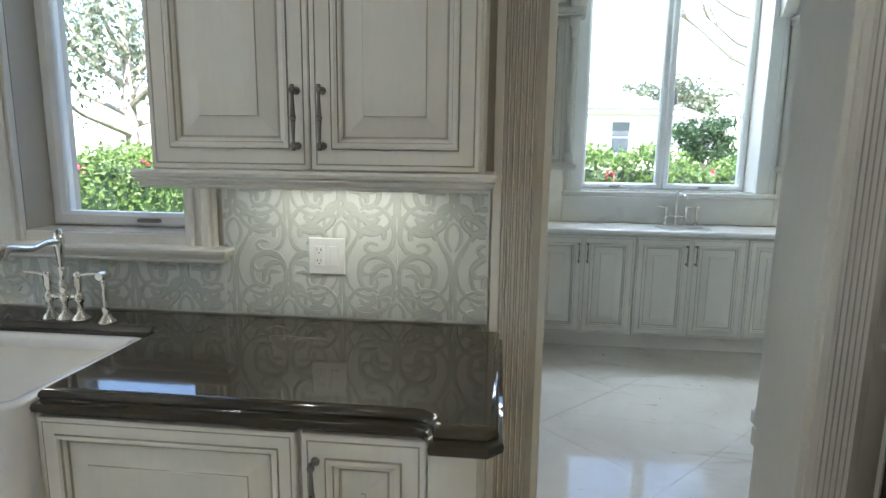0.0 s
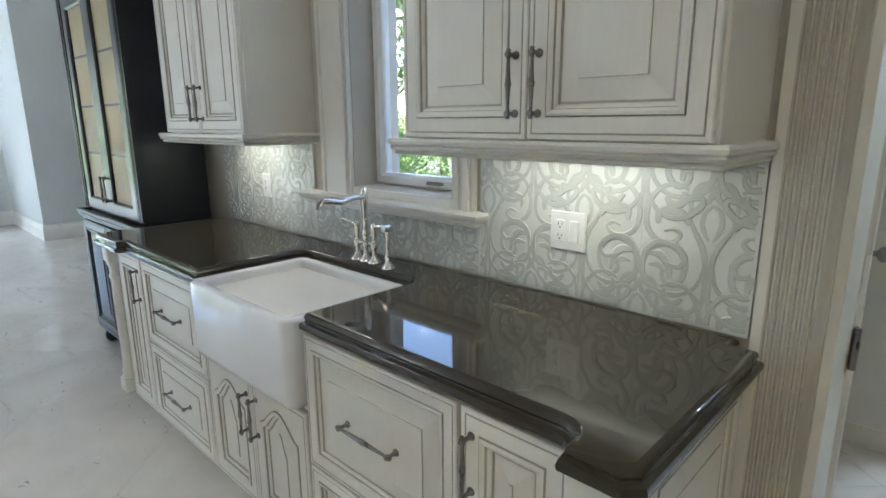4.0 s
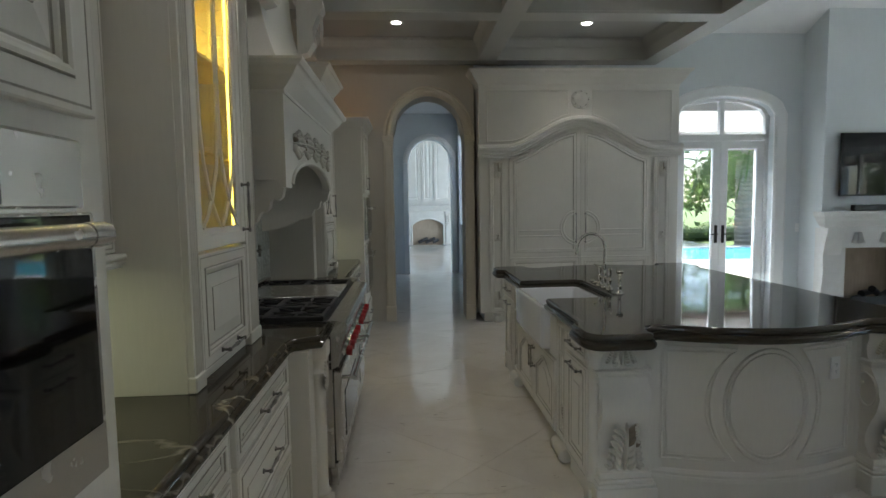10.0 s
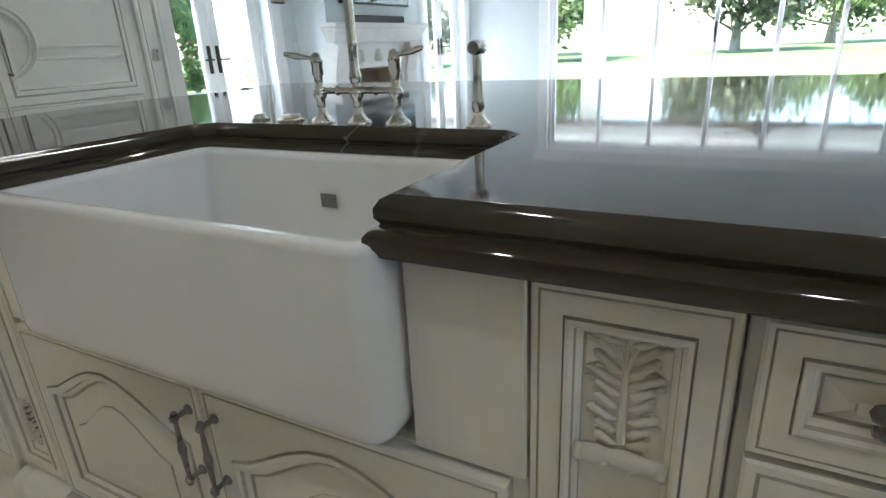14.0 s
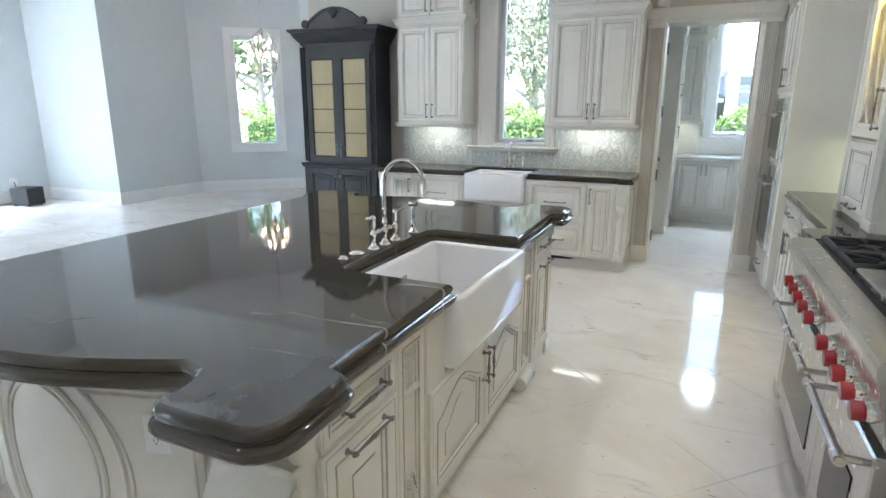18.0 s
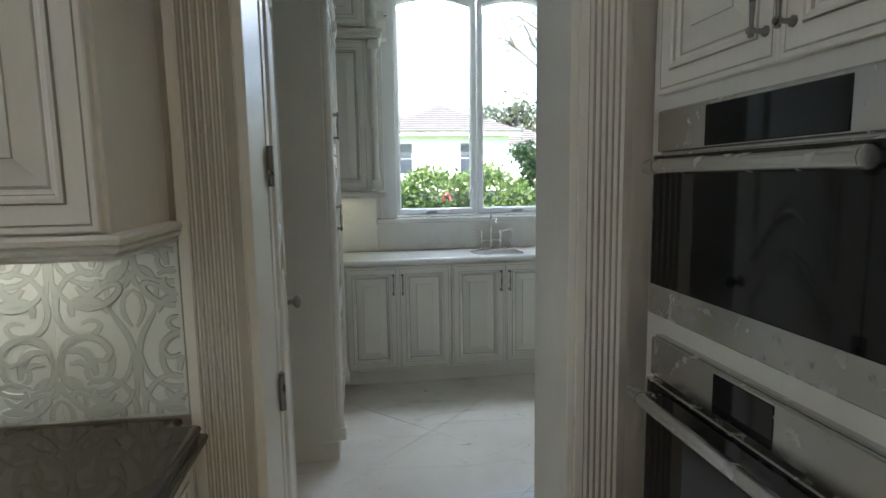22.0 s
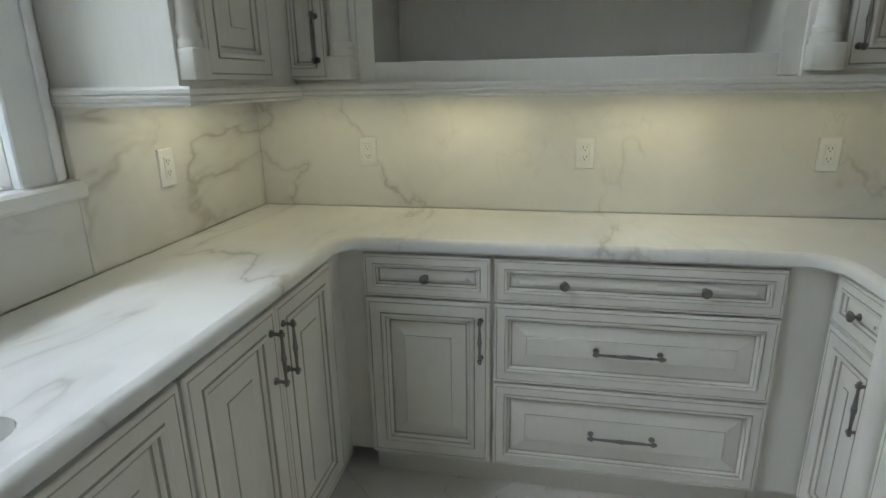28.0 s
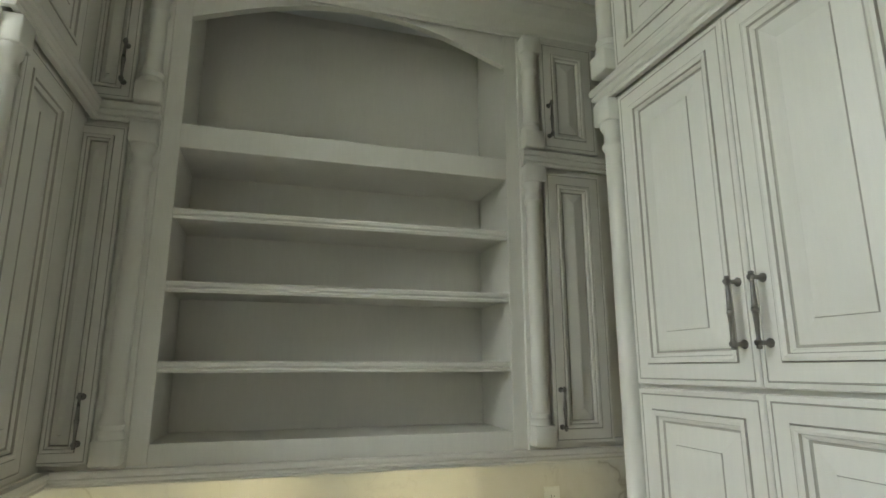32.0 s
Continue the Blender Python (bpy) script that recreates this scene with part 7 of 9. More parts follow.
def chandelier(m, label, arms, r, drop, cage=False):
    """Branching candle chandelier hung on a chain."""
    c = thing("chandelier", m, label, "chandelier", "chandeliers")
    bm = bmesh.new()
    lathe(bm, [(0.01, 0.05), (0.03, 0.0), (0.055, 0.08), (0.03, 0.16), (0.015, 0.22), (0.04, 0.30), (0.02, 0.38), (0.012, 0.55), (0.02, 0.60), (0.008, 0.66)], 12)
    part("stem", bm, CHROME, c, smooth=50)
    bm = bmesh.new()
    for k in range(int(drop / 0.05)):
        tube(bm, [(0.012 * math.cos(a) * (1 if k % 2 else 0), 0.012 * math.cos(a) * (0 if k % 2 else 1), 0.68 + 0.05 * k + 0.024 * math.sin(a)) for a in (math.pi * j / 3 for j in range(6))], 0.003, 4, 0, True)
    part("chain", bm, CHROME, c)
    for tier, (rr, z0, cnt) in enumerate(((r, 0.08, arms), (r * 0.58, 0.30, arms // 2))):
        for k in range(cnt):
            a = 2 * math.pi * (k + 0.5 * tier) / cnt
            ca, sa = math.cos(a), math.sin(a)
            bm = bmesh.new()
            pts = [(0.03, z0), (rr * 0.35, z0 - 0.09), (rr * 0.7, z0 - 0.10), (rr * 0.95, z0 - 0.02), (rr, z0 + 0.06)]
            tube(bm, [(ca * p, sa * p, z) for p, z in pts], 0.008, 6)
            lathe(bm, [(0.012, 0), (0.035, 0.012), (0.03, 0.018), (0.012, 0.02)], 10, Matrix.Translation((ca * rr, sa * rr, z0 + 0.055)))
            lathe(bm, [(0.011, 0.02), (0.011, 0.10)], 8, Matrix.Translation((ca * rr, sa * rr, z0 + 0.055)))
            am = part("arm", bm, CHROME, c, smooth=50)
            bm = bmesh.new()
            lathe(bm, [(0.006, 0.10), (0.014, 0.125), (0.011, 0.15), (0.003, 0.175)], 8, Matrix.Translation((ca * rr, sa * rr, z0 + 0.055)))
            part("bulb", bm, BULB, am, "glowing candle bulb", smooth=True)
    if cage:
        bm = bmesh.new()
        for k in range(6):
            a = math.pi * k / 3
            tube(bm, [(r * 1.25 * math.sin(math.pi * u / 10) ** 0.8 * math.cos(a), r * 1.25 * math.sin(math.pi * u / 10) ** 0.8 * math.sin(a), -0.18 + 0.085 * u) for u in range(11)], 0.006, 5)
        part("cage", bm, CHROME, c)
    return c


chandelier(pose(-5.48, -3.59, 2.84), "nickel two-tier candle chandelier hanging from the vault", 12, 0.50, 2.27)
chandelier(pose(-6.0, 1.55, 2.12), "small nickel birdcage chandelier over the breakfast nook", 6, 0.22, 0.82, True)
# ceiling speakers on the slope, downlights
slope = math.degrees(math.atan2(ZR - ZE, YR - YS))
for x in (-4.6, -6.2, -7.9):
    y = YS + 0.75
    z = ZE + 0.75 * math.tan(radians(slope)) - 0.02
    bm = bmesh.new()
    lathe(bm, [(0.12, 0.0), (0.12, -0.012), (0.105, -0.016), (0.02, -0.012)], 24)
    tagged(part("ceiling_speaker", bm, COFFER, m=pose(x, y, z, slope, 0, 0), smooth=40), "round grey ceiling speaker in the vault", "speaker", "ceiling speakers")


def downlight(m, label="small round recessed ceiling downlight, switched on", lamp=0.0, bright=True):
    d = thing("downlight", m, label, "light", "downlights")
    bm = bmesh.new()
    lathe(bm, [(0.075, -0.004), (0.075, -0.008), (0.055, -0.010), (0.052, -0.003)], 20)
    part("trim_ring", bm, WHITE, d, smooth=40)
    bm = bmesh.new()
    lathe(bm, [(0.052, -0.002), (0.052, -0.005), (0.01, -0.006)], 20)
    part("lens", bm, DOWN, d, "glowing lens")
    if lamp:
        li = bpy.data.lights.new("downlight_lamp", "SPOT")
        li.energy, li.spot_size, li.spot_blend, li.shadow_soft_size, li.color = lamp, radians(95), 0.6, 0.05, (1.0, 0.95, 0.86)
        new("downlight_lamp", li).matrix_basis = m @ pose(0, 0, -0.02)


for x in (0.80, -1.37):
    for y in (-6.38, -4.62, -2.88, -1.12):
        downlight(pose(x, y, 3.56), lamp=3.0)
for x, y in ((-7.4, -5.9), (-4.2, -5.9), (-7.4, -1.6)):
    zz = ZE + (ZR - ZE) * (abs(y - (YS if y < YR else 6.6))) / (abs(YR - (YS if y < YR else 6.6)))
    downlight(pose(x, y, zz - 0.015, slope if y < YR else -10, 0, 0))
bm = bmesh.new()
box(bm, -0.80, -0.45, -5.05, -4.90, 3.548, 3.559, 0.002)
for k in range(6):
    box(bm, -0.78, -0.47, -5.04 + 0.022 * k, -5.03 + 0.022 * k, 3.540, 3.548)
tagged(part("ceiling_vent", bm, WHITE), "white slatted air vent in a ceiling coffer", "vent")
# nook window
nw = tagged(thing("window_2", CANT, "white nook window with deep casing", "window"), kind="structure")
sash(nw, 0.72, 1.46, 0.86, 2.83, 0.12, 0.05)
bm = bmesh.new()
for a, b, z0, z1 in ((0.58, 0.72, 0.73, 2.98), (1.46, 1.60, 0.73, 2.98), (0.72, 1.46, 2.83, 2.98), (0.72, 1.46, 0.73, 0.86)):
    box(bm, a, b, -0.03, 0.0, z0, z1, 0.005)
part("casing", bm, WHITE, nw)

# hall: fireplace with tall overmantel at the end, ceiling recess
hf = thing("hall_fireplace", pose(-0.06, -21.2, 0, 0, 0, 180), "tall white carved fireplace at the end of the hall", "fireplace")
bm = bmesh.new()
mouth = [(-0.58 + 1.16 * k / 16, 0.74 + 0.24 * math.sin(math.pi * k / 16) ** 0.7) for k in range(17)]
loft(bm, [[(x, y, z) for x, z in [(-0.92, 0.0), (-0.58, 0.0)] + mouth + [(0.58, 0.0), (0.92, 0.0), (0.92, 1.25), (-0.92, 1.25)]] for y in (-0.20, 0.0)], True, True, True)
tube(bm, [(-0.60, -0.20, 0.0)] + [(x * 1.03, -0.20, z + 0.02) for x, z in mouth] + [(0.60, -0.20, 0.0)], 0.03, 6)
crown(bm, [(-0.96, 0.0), (-0.96, -0.22), (0.96, -0.22), (0.96, 0.0)], 1.25, 0.25, 0.12)
part("surround", bm, STONE, hf)
for sd in (-1, 1):
    bm = bmesh.new()
    box(bm, sd * 0.78 - 0.10, sd * 0.78 + 0.10, -0.25, -0.20, 0.0, 1.24, 0.01)
    pi = part("pilaster", bm, STONE, hf)
    carving(pi, 0.14, 0.4, pose(sd * 0.78, -0.25, 0.75), "pilaster_carving", [STONE])
bm = bmesh.new()
box(bm, -1.0, 1.0, -0.10, 0.0, 1.50, 4.6, 0.006)
part("overmantel", bm, STONE, hf)
for xa, xb in ((-0.92, -0.26), (-0.20, 0.20), (0.26, 0.92)):
    bm = bmesh.new()
    panel(bm, xa, xb, 1.65, 4.4, 0.04, 0.09, -0.10)
    part("overmantel_panel", bm, [STONE, STONE], hf)
bm = bmesh.new()
box(bm, -0.58, 0.58, -0.03, -0.002, 0, 1.0)
part("firebox", bm, BRICKY, hf, "tan brick firebox")
for k in range(5):
    bm = bmesh.new()
    tube(bm, [(-0.36 + 0.14 * k, -0.16, 0.10 + 0.07 * (k % 2)), (-0.16 + 0.14 * k, -0.09, 0.2 + 0.05 * (k % 2))], 0.055, 7)
    part("log", bm, IRON, hf)
# flat panel just under the hall ceiling stands in for its tray recess
bm = bmesh.new()
box(bm, 0.0, 0.7, -9.6, -9.2, 3.485, 3.499)
tagged(part("return_vent", bm, TAUPE), "flat taupe panel for the recess in the hall ceiling", "vent")


# ---- pantry ----
YF, XD, YT = 2.545, 2.745, 1.13       # faces of the window run, the drawer run, the tall cabinet
PEDGE = [(0.02, 0.872), (0.008, 0.873), (0.001, 0.880), (0.0, 0.893), (0.004, 0.904), (0.012, 0.911), (0.024, 0.915)]
bm = bmesh.new()
slab(bm, [(PX0 + 0.002, PY1 - 0.003), (PX0 + 0.002, YF - 0.03), (1.10, YF - 0.03), (2.64, YF - 0.03)] + arc(2.64, YF - 0.10, 0.07, 90, 0, 5)[1:] + [(XD - 0.035, 1.24)] + arc(XD - 0.115, 1.17, 0.08, 0, -90, 5) + [(2.358, 1.09), (2.358, 0.60), (PX1 - 0.003, 0.60), (PX1 - 0.003, PY1 - 0.003)], PEDGE)
PCT = tagged(part("countertop", bm, PALE, smooth=35), "white veined marble pantry countertop", "countertop")
# marble backsplash slabs
mb = thing("marble_backsplash", Matrix(), "white veined marble backsplash under the pantry window", "backsplash")
for xa, xb, zt in ((PX0 + 0.002, 0.598, 1.372), (0.60, 2.26, 1.125), (2.262, PX1 - 0.002, 1.372)):
    bm = bmesh.new()
    box(bm, xa, xb, PY1 - 0.022, PY1 - 0.002, 0.916, zt, 0.002)
    part("slab", bm, PALE, mb)
bm = bmesh.new()
box(bm, PX1 - 0.022, PX1 - 0.002, 0.60, PY1 - 0.024, 0.916, 1.372, 0.002)
tagged(part("marble_backsplash", bm, PALE), "white veined marble backsplash below the shelves", "backsplash")
GP = "pantry base cabinets"
for i, (xa, xb) in enumerate(((0.335, 1.095), (1.095, 1.89), (1.89, 2.625))):
    w = xb - xa
    cabinet(pose(xa, YF + 0.0, 0), w, 0.12, 0, 0.868, [(0.004, w / 2, .115, .862, "rt", "door"), (w / 2, w - 0.004, .115, .862, "lt", "door")], "cream glazed pantry cabinet with two doors", 0.11, group=GP, toe_in=0.04)
def corner_filler(pieces):
    f = thing("corner_filler", Matrix(), "cream corner filler panel of the pantry cabinets", "cabinet", GP)
    for nm, q in pieces:
        b2 = bmesh.new()
        box(b2, *q)
        part(nm, b2, CREAM, f)


corner_filler((("front_panel", (2.625, XD, YF, PY1 - 0.03, 0.11, 0.868)), ("side_panel", (XD + 0.0005, XD + 0.1, 2.464, PY1 - 0.03, 0.11, 0.868)), ("plinth", (2.625, XD + 0.1, YF + 0.04, PY1 - 0.03, 0.0, 0.1095))))
for ya, yb, fr, lab in ((2.462, 2.034, lambda w: [(.004, w - .004, .715, .862, "k", "drawer"), (.004, w - .004, .115, .71, "rt", "door")], "cream glazed pantry cabinet with a drawer over a door"),
                        (2.034, 1.189, lambda w: [(.004, w - .004, .715, .862, "kk", "drawer"), (.004, w - .004, .435, .71, "c", "drawer"), (.004, w - .004, .115, .43, "c", "drawer")], "cream glazed pantry cabinet with three wide drawers")):
    w = ya - yb
    cabinet(pose(XD, ya, 0, 0, 0, -90), w, PX1 - XD - 0.03, 0, 0.868, fr(w), lab, 0.11, group=GP, toe_in=0.04)
corner_filler((("side_panel", (XD, XD + 0.1, 1.052, 1.187, 0.11, 0.868)), ("plinth", (XD + 0.04, XD + 0.14, 0.9, 1.187, 0.0, 0.1095))))
cabinet(pose(XD - 0.003, 1.05, 0, 0, 0, 180), 0.38, 0.45, 0, 0.868, [(.012, .30, .715, .862, "k", "drawer"), (.012, .30, .115, .71, "rt", "door")], "narrow cream pantry cabinet beside the tall cupboard", 0.11, group=GP, toe_in=0.04)


def tall_cupboard(m, w, d, splits, label, posts):
    c = thing("tall_cupboard", m, label, "cupboard", "tall pantry cupboards")
    carcass(c, w, d, 0, 3.0, 0.0)
    bm = bmesh.new()
    box(bm, -0.006, w + 0.006, -0.012, d, 0.0, 0.10, 0.004)
    part("plinth", bm, CREAM, c)
    x0, x1 = posts, w - posts
    mid = splits
    for z0, z1, pos in ((0.115, 1.618, "T"), (1.626, 2.455, "B"), (2.54, 3.0, "B")):
        for a, b, s in ((x0, mid, "r"), (mid, x1, "l")):
            d1 = front(c, a, b, 0.732 if pos == "T" else z0, z1, 0, "")
            hx = b - 0.032 if s == "r" else a + 0.032
            hz = {"T": 1.19, "B": z0 + 0.09}[pos]
            hardware(PULL, d1, hx, -0.021, hz)
            if pos == "T":
                bm = bmesh.new()
                panel(bm, a + 0.0015, b - 0.0015, z0, 0.7315)
                part("lower_panel", bm, CAB, d1)
    for x in (posts / 2, w - posts / 2):
        for z0, h in ((0.10, 2.36), (2.55, 0.45)):
            p = part("turned_post", column_mesh(h, min(0.034, posts * 0.42)), CREAM, c, m=pose(x, -0.012, z0), smooth=50)
    bm = bmesh.new()
    rail(bm, [(0, d), (0, -0.014), (w, -0.014), (w, d)], 2.468, 0.06, 0.03)
    part("waist_moulding", bm, CREAM, c)
    bm = bmesh.new()
    crown(bm, [(0, d), (0, -0.014), (w, -0.014), (w, d)], 3.0, 0.165, 0.09)
    part("crown", bm, CREAM, c)
    return c


tall_cupboard(pose(2.355, YT, 0, 0, 0, 180), 0.955, 0.62, 0.492, "tall pale cream pantry cupboard with turned posts", 0.085)
tall_cupboard(pose(0.31, 1.50, 0, 0, 0, 90), 0.90, 0.585, 0.47, "tall cream pantry cupboard beside the open door", 0.075)


def pantry_upper(m, w, d, doors, label, side_post):
    """Wall cabinet in two tiers with light rail and a turned post at one corner."""
    c = thing("wall_cabinet", m, label, "cabinet", "pantry wall cabinets")
    carcass(c, w, d, 1.385, 3.0, 0)
    for a, b, s in doors:
        front(c, a, b, 1.40, 2.43, 0, s + "b")
        front(c, a, b, 2.52, 3.0, 0, s + "b")
    if side_post is not None:
        for z0, h in ((1.40, 1.04), (2.51, 0.48)):
            part("turned_post", column_mesh(h, 0.028), CREAM, c, m=pose(side_post, -0.008, z0), smooth=50)
    bm = bmesh.new()
    rail(bm, [(0, d), (0, -0.016), (w, -0.016), (w, d)], 1.342, 0.045, 0.026)
    part("light_rail", bm, CREAM, c)
    bm = bmesh.new()
    rail(bm, [(0, d), (0, -0.016), (w, -0.016), (w, d)], 2.445, 0.06, 0.03)
    part("waist_moulding", bm, CREAM, c)
    bm = bmesh.new()
    crown(bm, [(0, d), (0, -0.012), (w, -0.012), (w, d)], 3.0, 0.165, 0.08)
    part("crown", bm, CREAM, c)
    return c


pantry_upper(pose(2.262, 2.70, 0), 0.60, 0.348, [(0.085, 0.42, "n")], "cream two-tier wall cabinet beside the pantry window", 0.04)
pantry_upper(pose(-0.25, 2.70, 0), 0.88, 0.348, [(0.02, 0.40, "r"), (0.40, 0.79, "l")], "cream two-tier wall cabinet beside the pantry window", 0.84)
# carved brackets at the window head
for x in (0.655, 2.20):
    bm = bmesh.new()
    pr = [(0.0, 2.95), (-0.17, 2.95), (-0.18, 2.85), (-0.12, 2.72), (-0.10, 2.62), (-0.05, 2.52), (0.0, 2.50)]
    loft(bm, [[(x + sx, PY1 + y - 0.03, z) for y, z in pr] for sx in (-0.05, 0.05)], True, True, True)
    cb = tagged(part("corbel", bm, CREAM), "cream carved corbel beside the pantry window", "corbel", "pantry corbels")
    carving(cb, 0.09, 0.26, pose(x, PY1 - 0.15, 2.62, -12, 0, 0))


def niche():
    """Open shelving between turned posts, arched niche above, cupboards at both ends, all facing -x."""
    y0, L, d = 2.905, 2.10, PX1 - 2.86 - 0.024
    c = thing("open_shelf_unit", pose(2.86, y0, 0, 0, 0, -90), "cream open shelving with arched niche above the counter", "shelves")
    X = lambda y: y0 - y
    a, b = X(2.425), X(1.258)
    for nm, q in (("side_panel", (a - 0.06, a, 0.0, d, 1.39, 3.10)), ("side_panel", (b, b + 0.06, 0.0, d, 1.39, 3.10)), ("back_panel", (a, b, d - 0.015, d, 1.45, 3.10)), ("bottom_board", (a, b, 0.0, d, 1.375, 1.45)), ("middle_board", (a, b, 0.0, d, 2.385, 2.47))):
        bm = bmesh.new()
        box(bm, *q, 0.002)
        part(nm, bm, CREAM, c)
    bm = bmesh.new()
    n = 18
    lo = [(a + (b - a) * k / n, 2.87 + 0.14 * math.sin(math.pi * k / n)) for k in range(n + 1)]
    loft(bm, [[(x, y, z) for x, z in lo + [(b, 3.10), (a, 3.10)]] for y in (0.0, 0.03)], True, True, True)
    part("arched_valance", bm, CREAM, c)
    for z in (1.69, 1.94, 2.18):
        bm = bmesh.new()
        box(bm, a, b, 0.02, d - 0.016, z - 0.026, z, 0.001)
        sweep(bm, [(a, 0.02, z - 0.034), (b, 0.02, z - 0.034)], [(0, 0), (0.008, 0), (0.012, 0.008), (0.008, 0.014), (0.014, 0.02), (0.014, 0.03), (0.006, 0.036), (0, 0.036)])
        part("shelf", bm, CREAM, c)
    for xx in (a - 0.10, b + 0.10):
        bm = bmesh.new()
        box(bm, xx - 0.045, xx + 0.045, -0.01, d, 1.385, 3.0, 0.002)
        part("stile", bm, CREAM, c)
        for z0, h in ((1.40, 1.04), (2.51, 0.48)):
            part("turned_post", column_mesh(h, 0.034), CREAM, c, m=pose(xx, -0.018, z0), smooth=50)
    for xa, xb, s in ((0.17, a - 0.15, "r"), (b + 0.15, b + 0.40, "l")):
        bm = bmesh.new()
        box(bm, xa - 0.01, xb + 0.01, 0.0, d, 1.385, 3.0, 0.001)
        part("side_case", bm, CREAM, c)
        front(c, xa, xb, 1.40, 2.43, 0, s + "b")
        front(c, xa, xb, 2.52, 3.0, 0, s + "b")
    bm = bmesh.new()
    rail(bm, [(0.12, -0.016), (L, -0.016)], 1.342, 0.045, 0.026)
    part("light_rail", bm, CREAM, c)
    bm = bmesh.new()
    rail(bm, [(0.12, -0.012), (a - 0.06, -0.012)], 2.445, 0.06, 0.03)
    part("waist_moulding", bm, CREAM, c)
    bm = bmesh.new()
    rail(bm, [(b + 0.06, -0.012), (L, -0.012)], 2.445, 0.06, 0.03)
    part("waist_moulding", bm, CREAM, c)
    bm = bmesh.new()
    crown(bm, [(0.12, -0.012), (L, -0.012)], 3.0, 0.165, 0.08)
    part("crown", bm, CREAM, c)


niche()
# window
w3 = tagged(thing("window_3", pose(0, PY1, 0), "white double casement window over the pantry sink", "window"), kind="structure")
sash(w3, 0.757, 1.440, 1.18, 2.90, 0.21, 0.05, 0.05)
sash(w3, 1.450, 2.108, 1.18, 2.90, 0.21, 0.05, 0.05)
crank(w3, 1.05, 0.205, 1.192)
crank(w3, 1.78, 0.205, 1.192)
bm = bmesh.new()
box(bm, 0.63, 0.755, -0.028, -0.001, 1.17, 3.02, 0.004)
box(bm, 2.11, 2.235, -0.028, -0.001, 1.17, 3.02, 0.004)
box(bm, 0.65, 0.665, -0.036, -0.028, 1.17, 3.02, 0.003)
box(bm, 2.20, 2.215, -0.036, -0.028, 1.17, 3.02, 0.003)
part("casing", bm, WHITE, w3)
bm = bmesh.new()
box(bm, 0.59, 2.262, -0.06, 0.02, 1.127, 1.17, 0.008)
box(bm, 0.757, 2.108, 0.02, 0.318, 1.14, 1.1785)
part("window_sill", bm, PALE, w3)
# sink and tap
ps = thing("undermount_sink", pose(1.29, 2.60, 0), "small white undermount sink in the pantry counter", "sink")


def rr2(i, r=0.05, w=0.38, d=0.27):
    pts = []
    for cx, cy, a in ((w - i - r, i + r, -90), (w - i - r, d - i - r, 0), (i + r, d - i - r, 90), (i + r, i + r, 180)):
        pts += arc(cx, cy, r, a, a + 90, 5)
    return pts


cut_hole(PCT, [(1.29 + x, 2.60 + y) for x, y in rr2(0)], 0.80, 0.98)
bm = bmesh.new()
loft(bm, [[(x, y, z) for x, y in rr2(i)] for i, z in ((-0.02, 0.868), (-0.008, 0.8715), (-0.002, 0.866), (0.004, 0.78), (0.02, 0.745), (0.06, 0.74))], True, False, True)
part("basin", bm, PORCELAIN, ps, smooth=50)
bm = bmesh.new()
lathe(bm, [(0.03, 0), (0.03, 0.003), (0.02, 0.001), (0.008, 0.001)], 16, Matrix.Translation((0.19, 0.135, 0.741)))
part("drain", bm, CHROME, ps, smooth=50)
bridge_faucet(pose(1.49, 2.955, 0.915), "swan", "polished nickel bridge faucet behind the pantry sink", 0.27, 0.2, (0.16, 0.0), 0.075)
for x, z in ((0.30, 1.15), (2.60, 1.15)):
    outlet(pose(x, PY1 - 0.0225, z), 1, "white outlet plate on the marble backsplash")
for y in (2.57, 1.75, 0.957):
    outlet(pose(PX1 - 0.0225, y, 1.133, 0, 0, -90), 1, "white outlet plate on the marble backsplash")
# lamps below the wall cabinets
light_bar(2.40, 2.80, 2.88, 2.92, 1.356, 0.07, (1.0, 0.97, 0.66))
light_bar(0.0, 0.5, 2.88, 2.92, 1.356, 0.07, (1.0, 0.97, 0.66))
bm = bmesh.new()
for ya, yb in ((2.35, 1.45),):
    box(bm, 2.98, 3.02, yb, ya, 1.356, 1.37, 0.002)
tagged(part("under_cabinet_light", bm, WHITE), "slim white under-cabinet light bar", "light", "under-cabinet lights")
for y, e in ((2.15, 0.12), (1.5, 0.12), (2.7, 0.05), (0.95, 0.05)):
    li = bpy.data.lights.new("under_cabinet_lamp", "AREA")
    li.shape, li.size, li.size_y, li.energy, li.color = "RECTANGLE", 0.04, 0.4, e, (1.0, 0.95, 0.62)
    new("under_cabinet_lamp", li).matrix_basis = pose(3.0, y, 1.352)
bm = bmesh.new()
box(bm, 2.28, 2.42, 0.80, 1.0, 3.155, 3.169, 0.002)
tagged(part("ceiling_vent", bm, BRICKY), "small tan vent in the pantry ceiling", "vent")


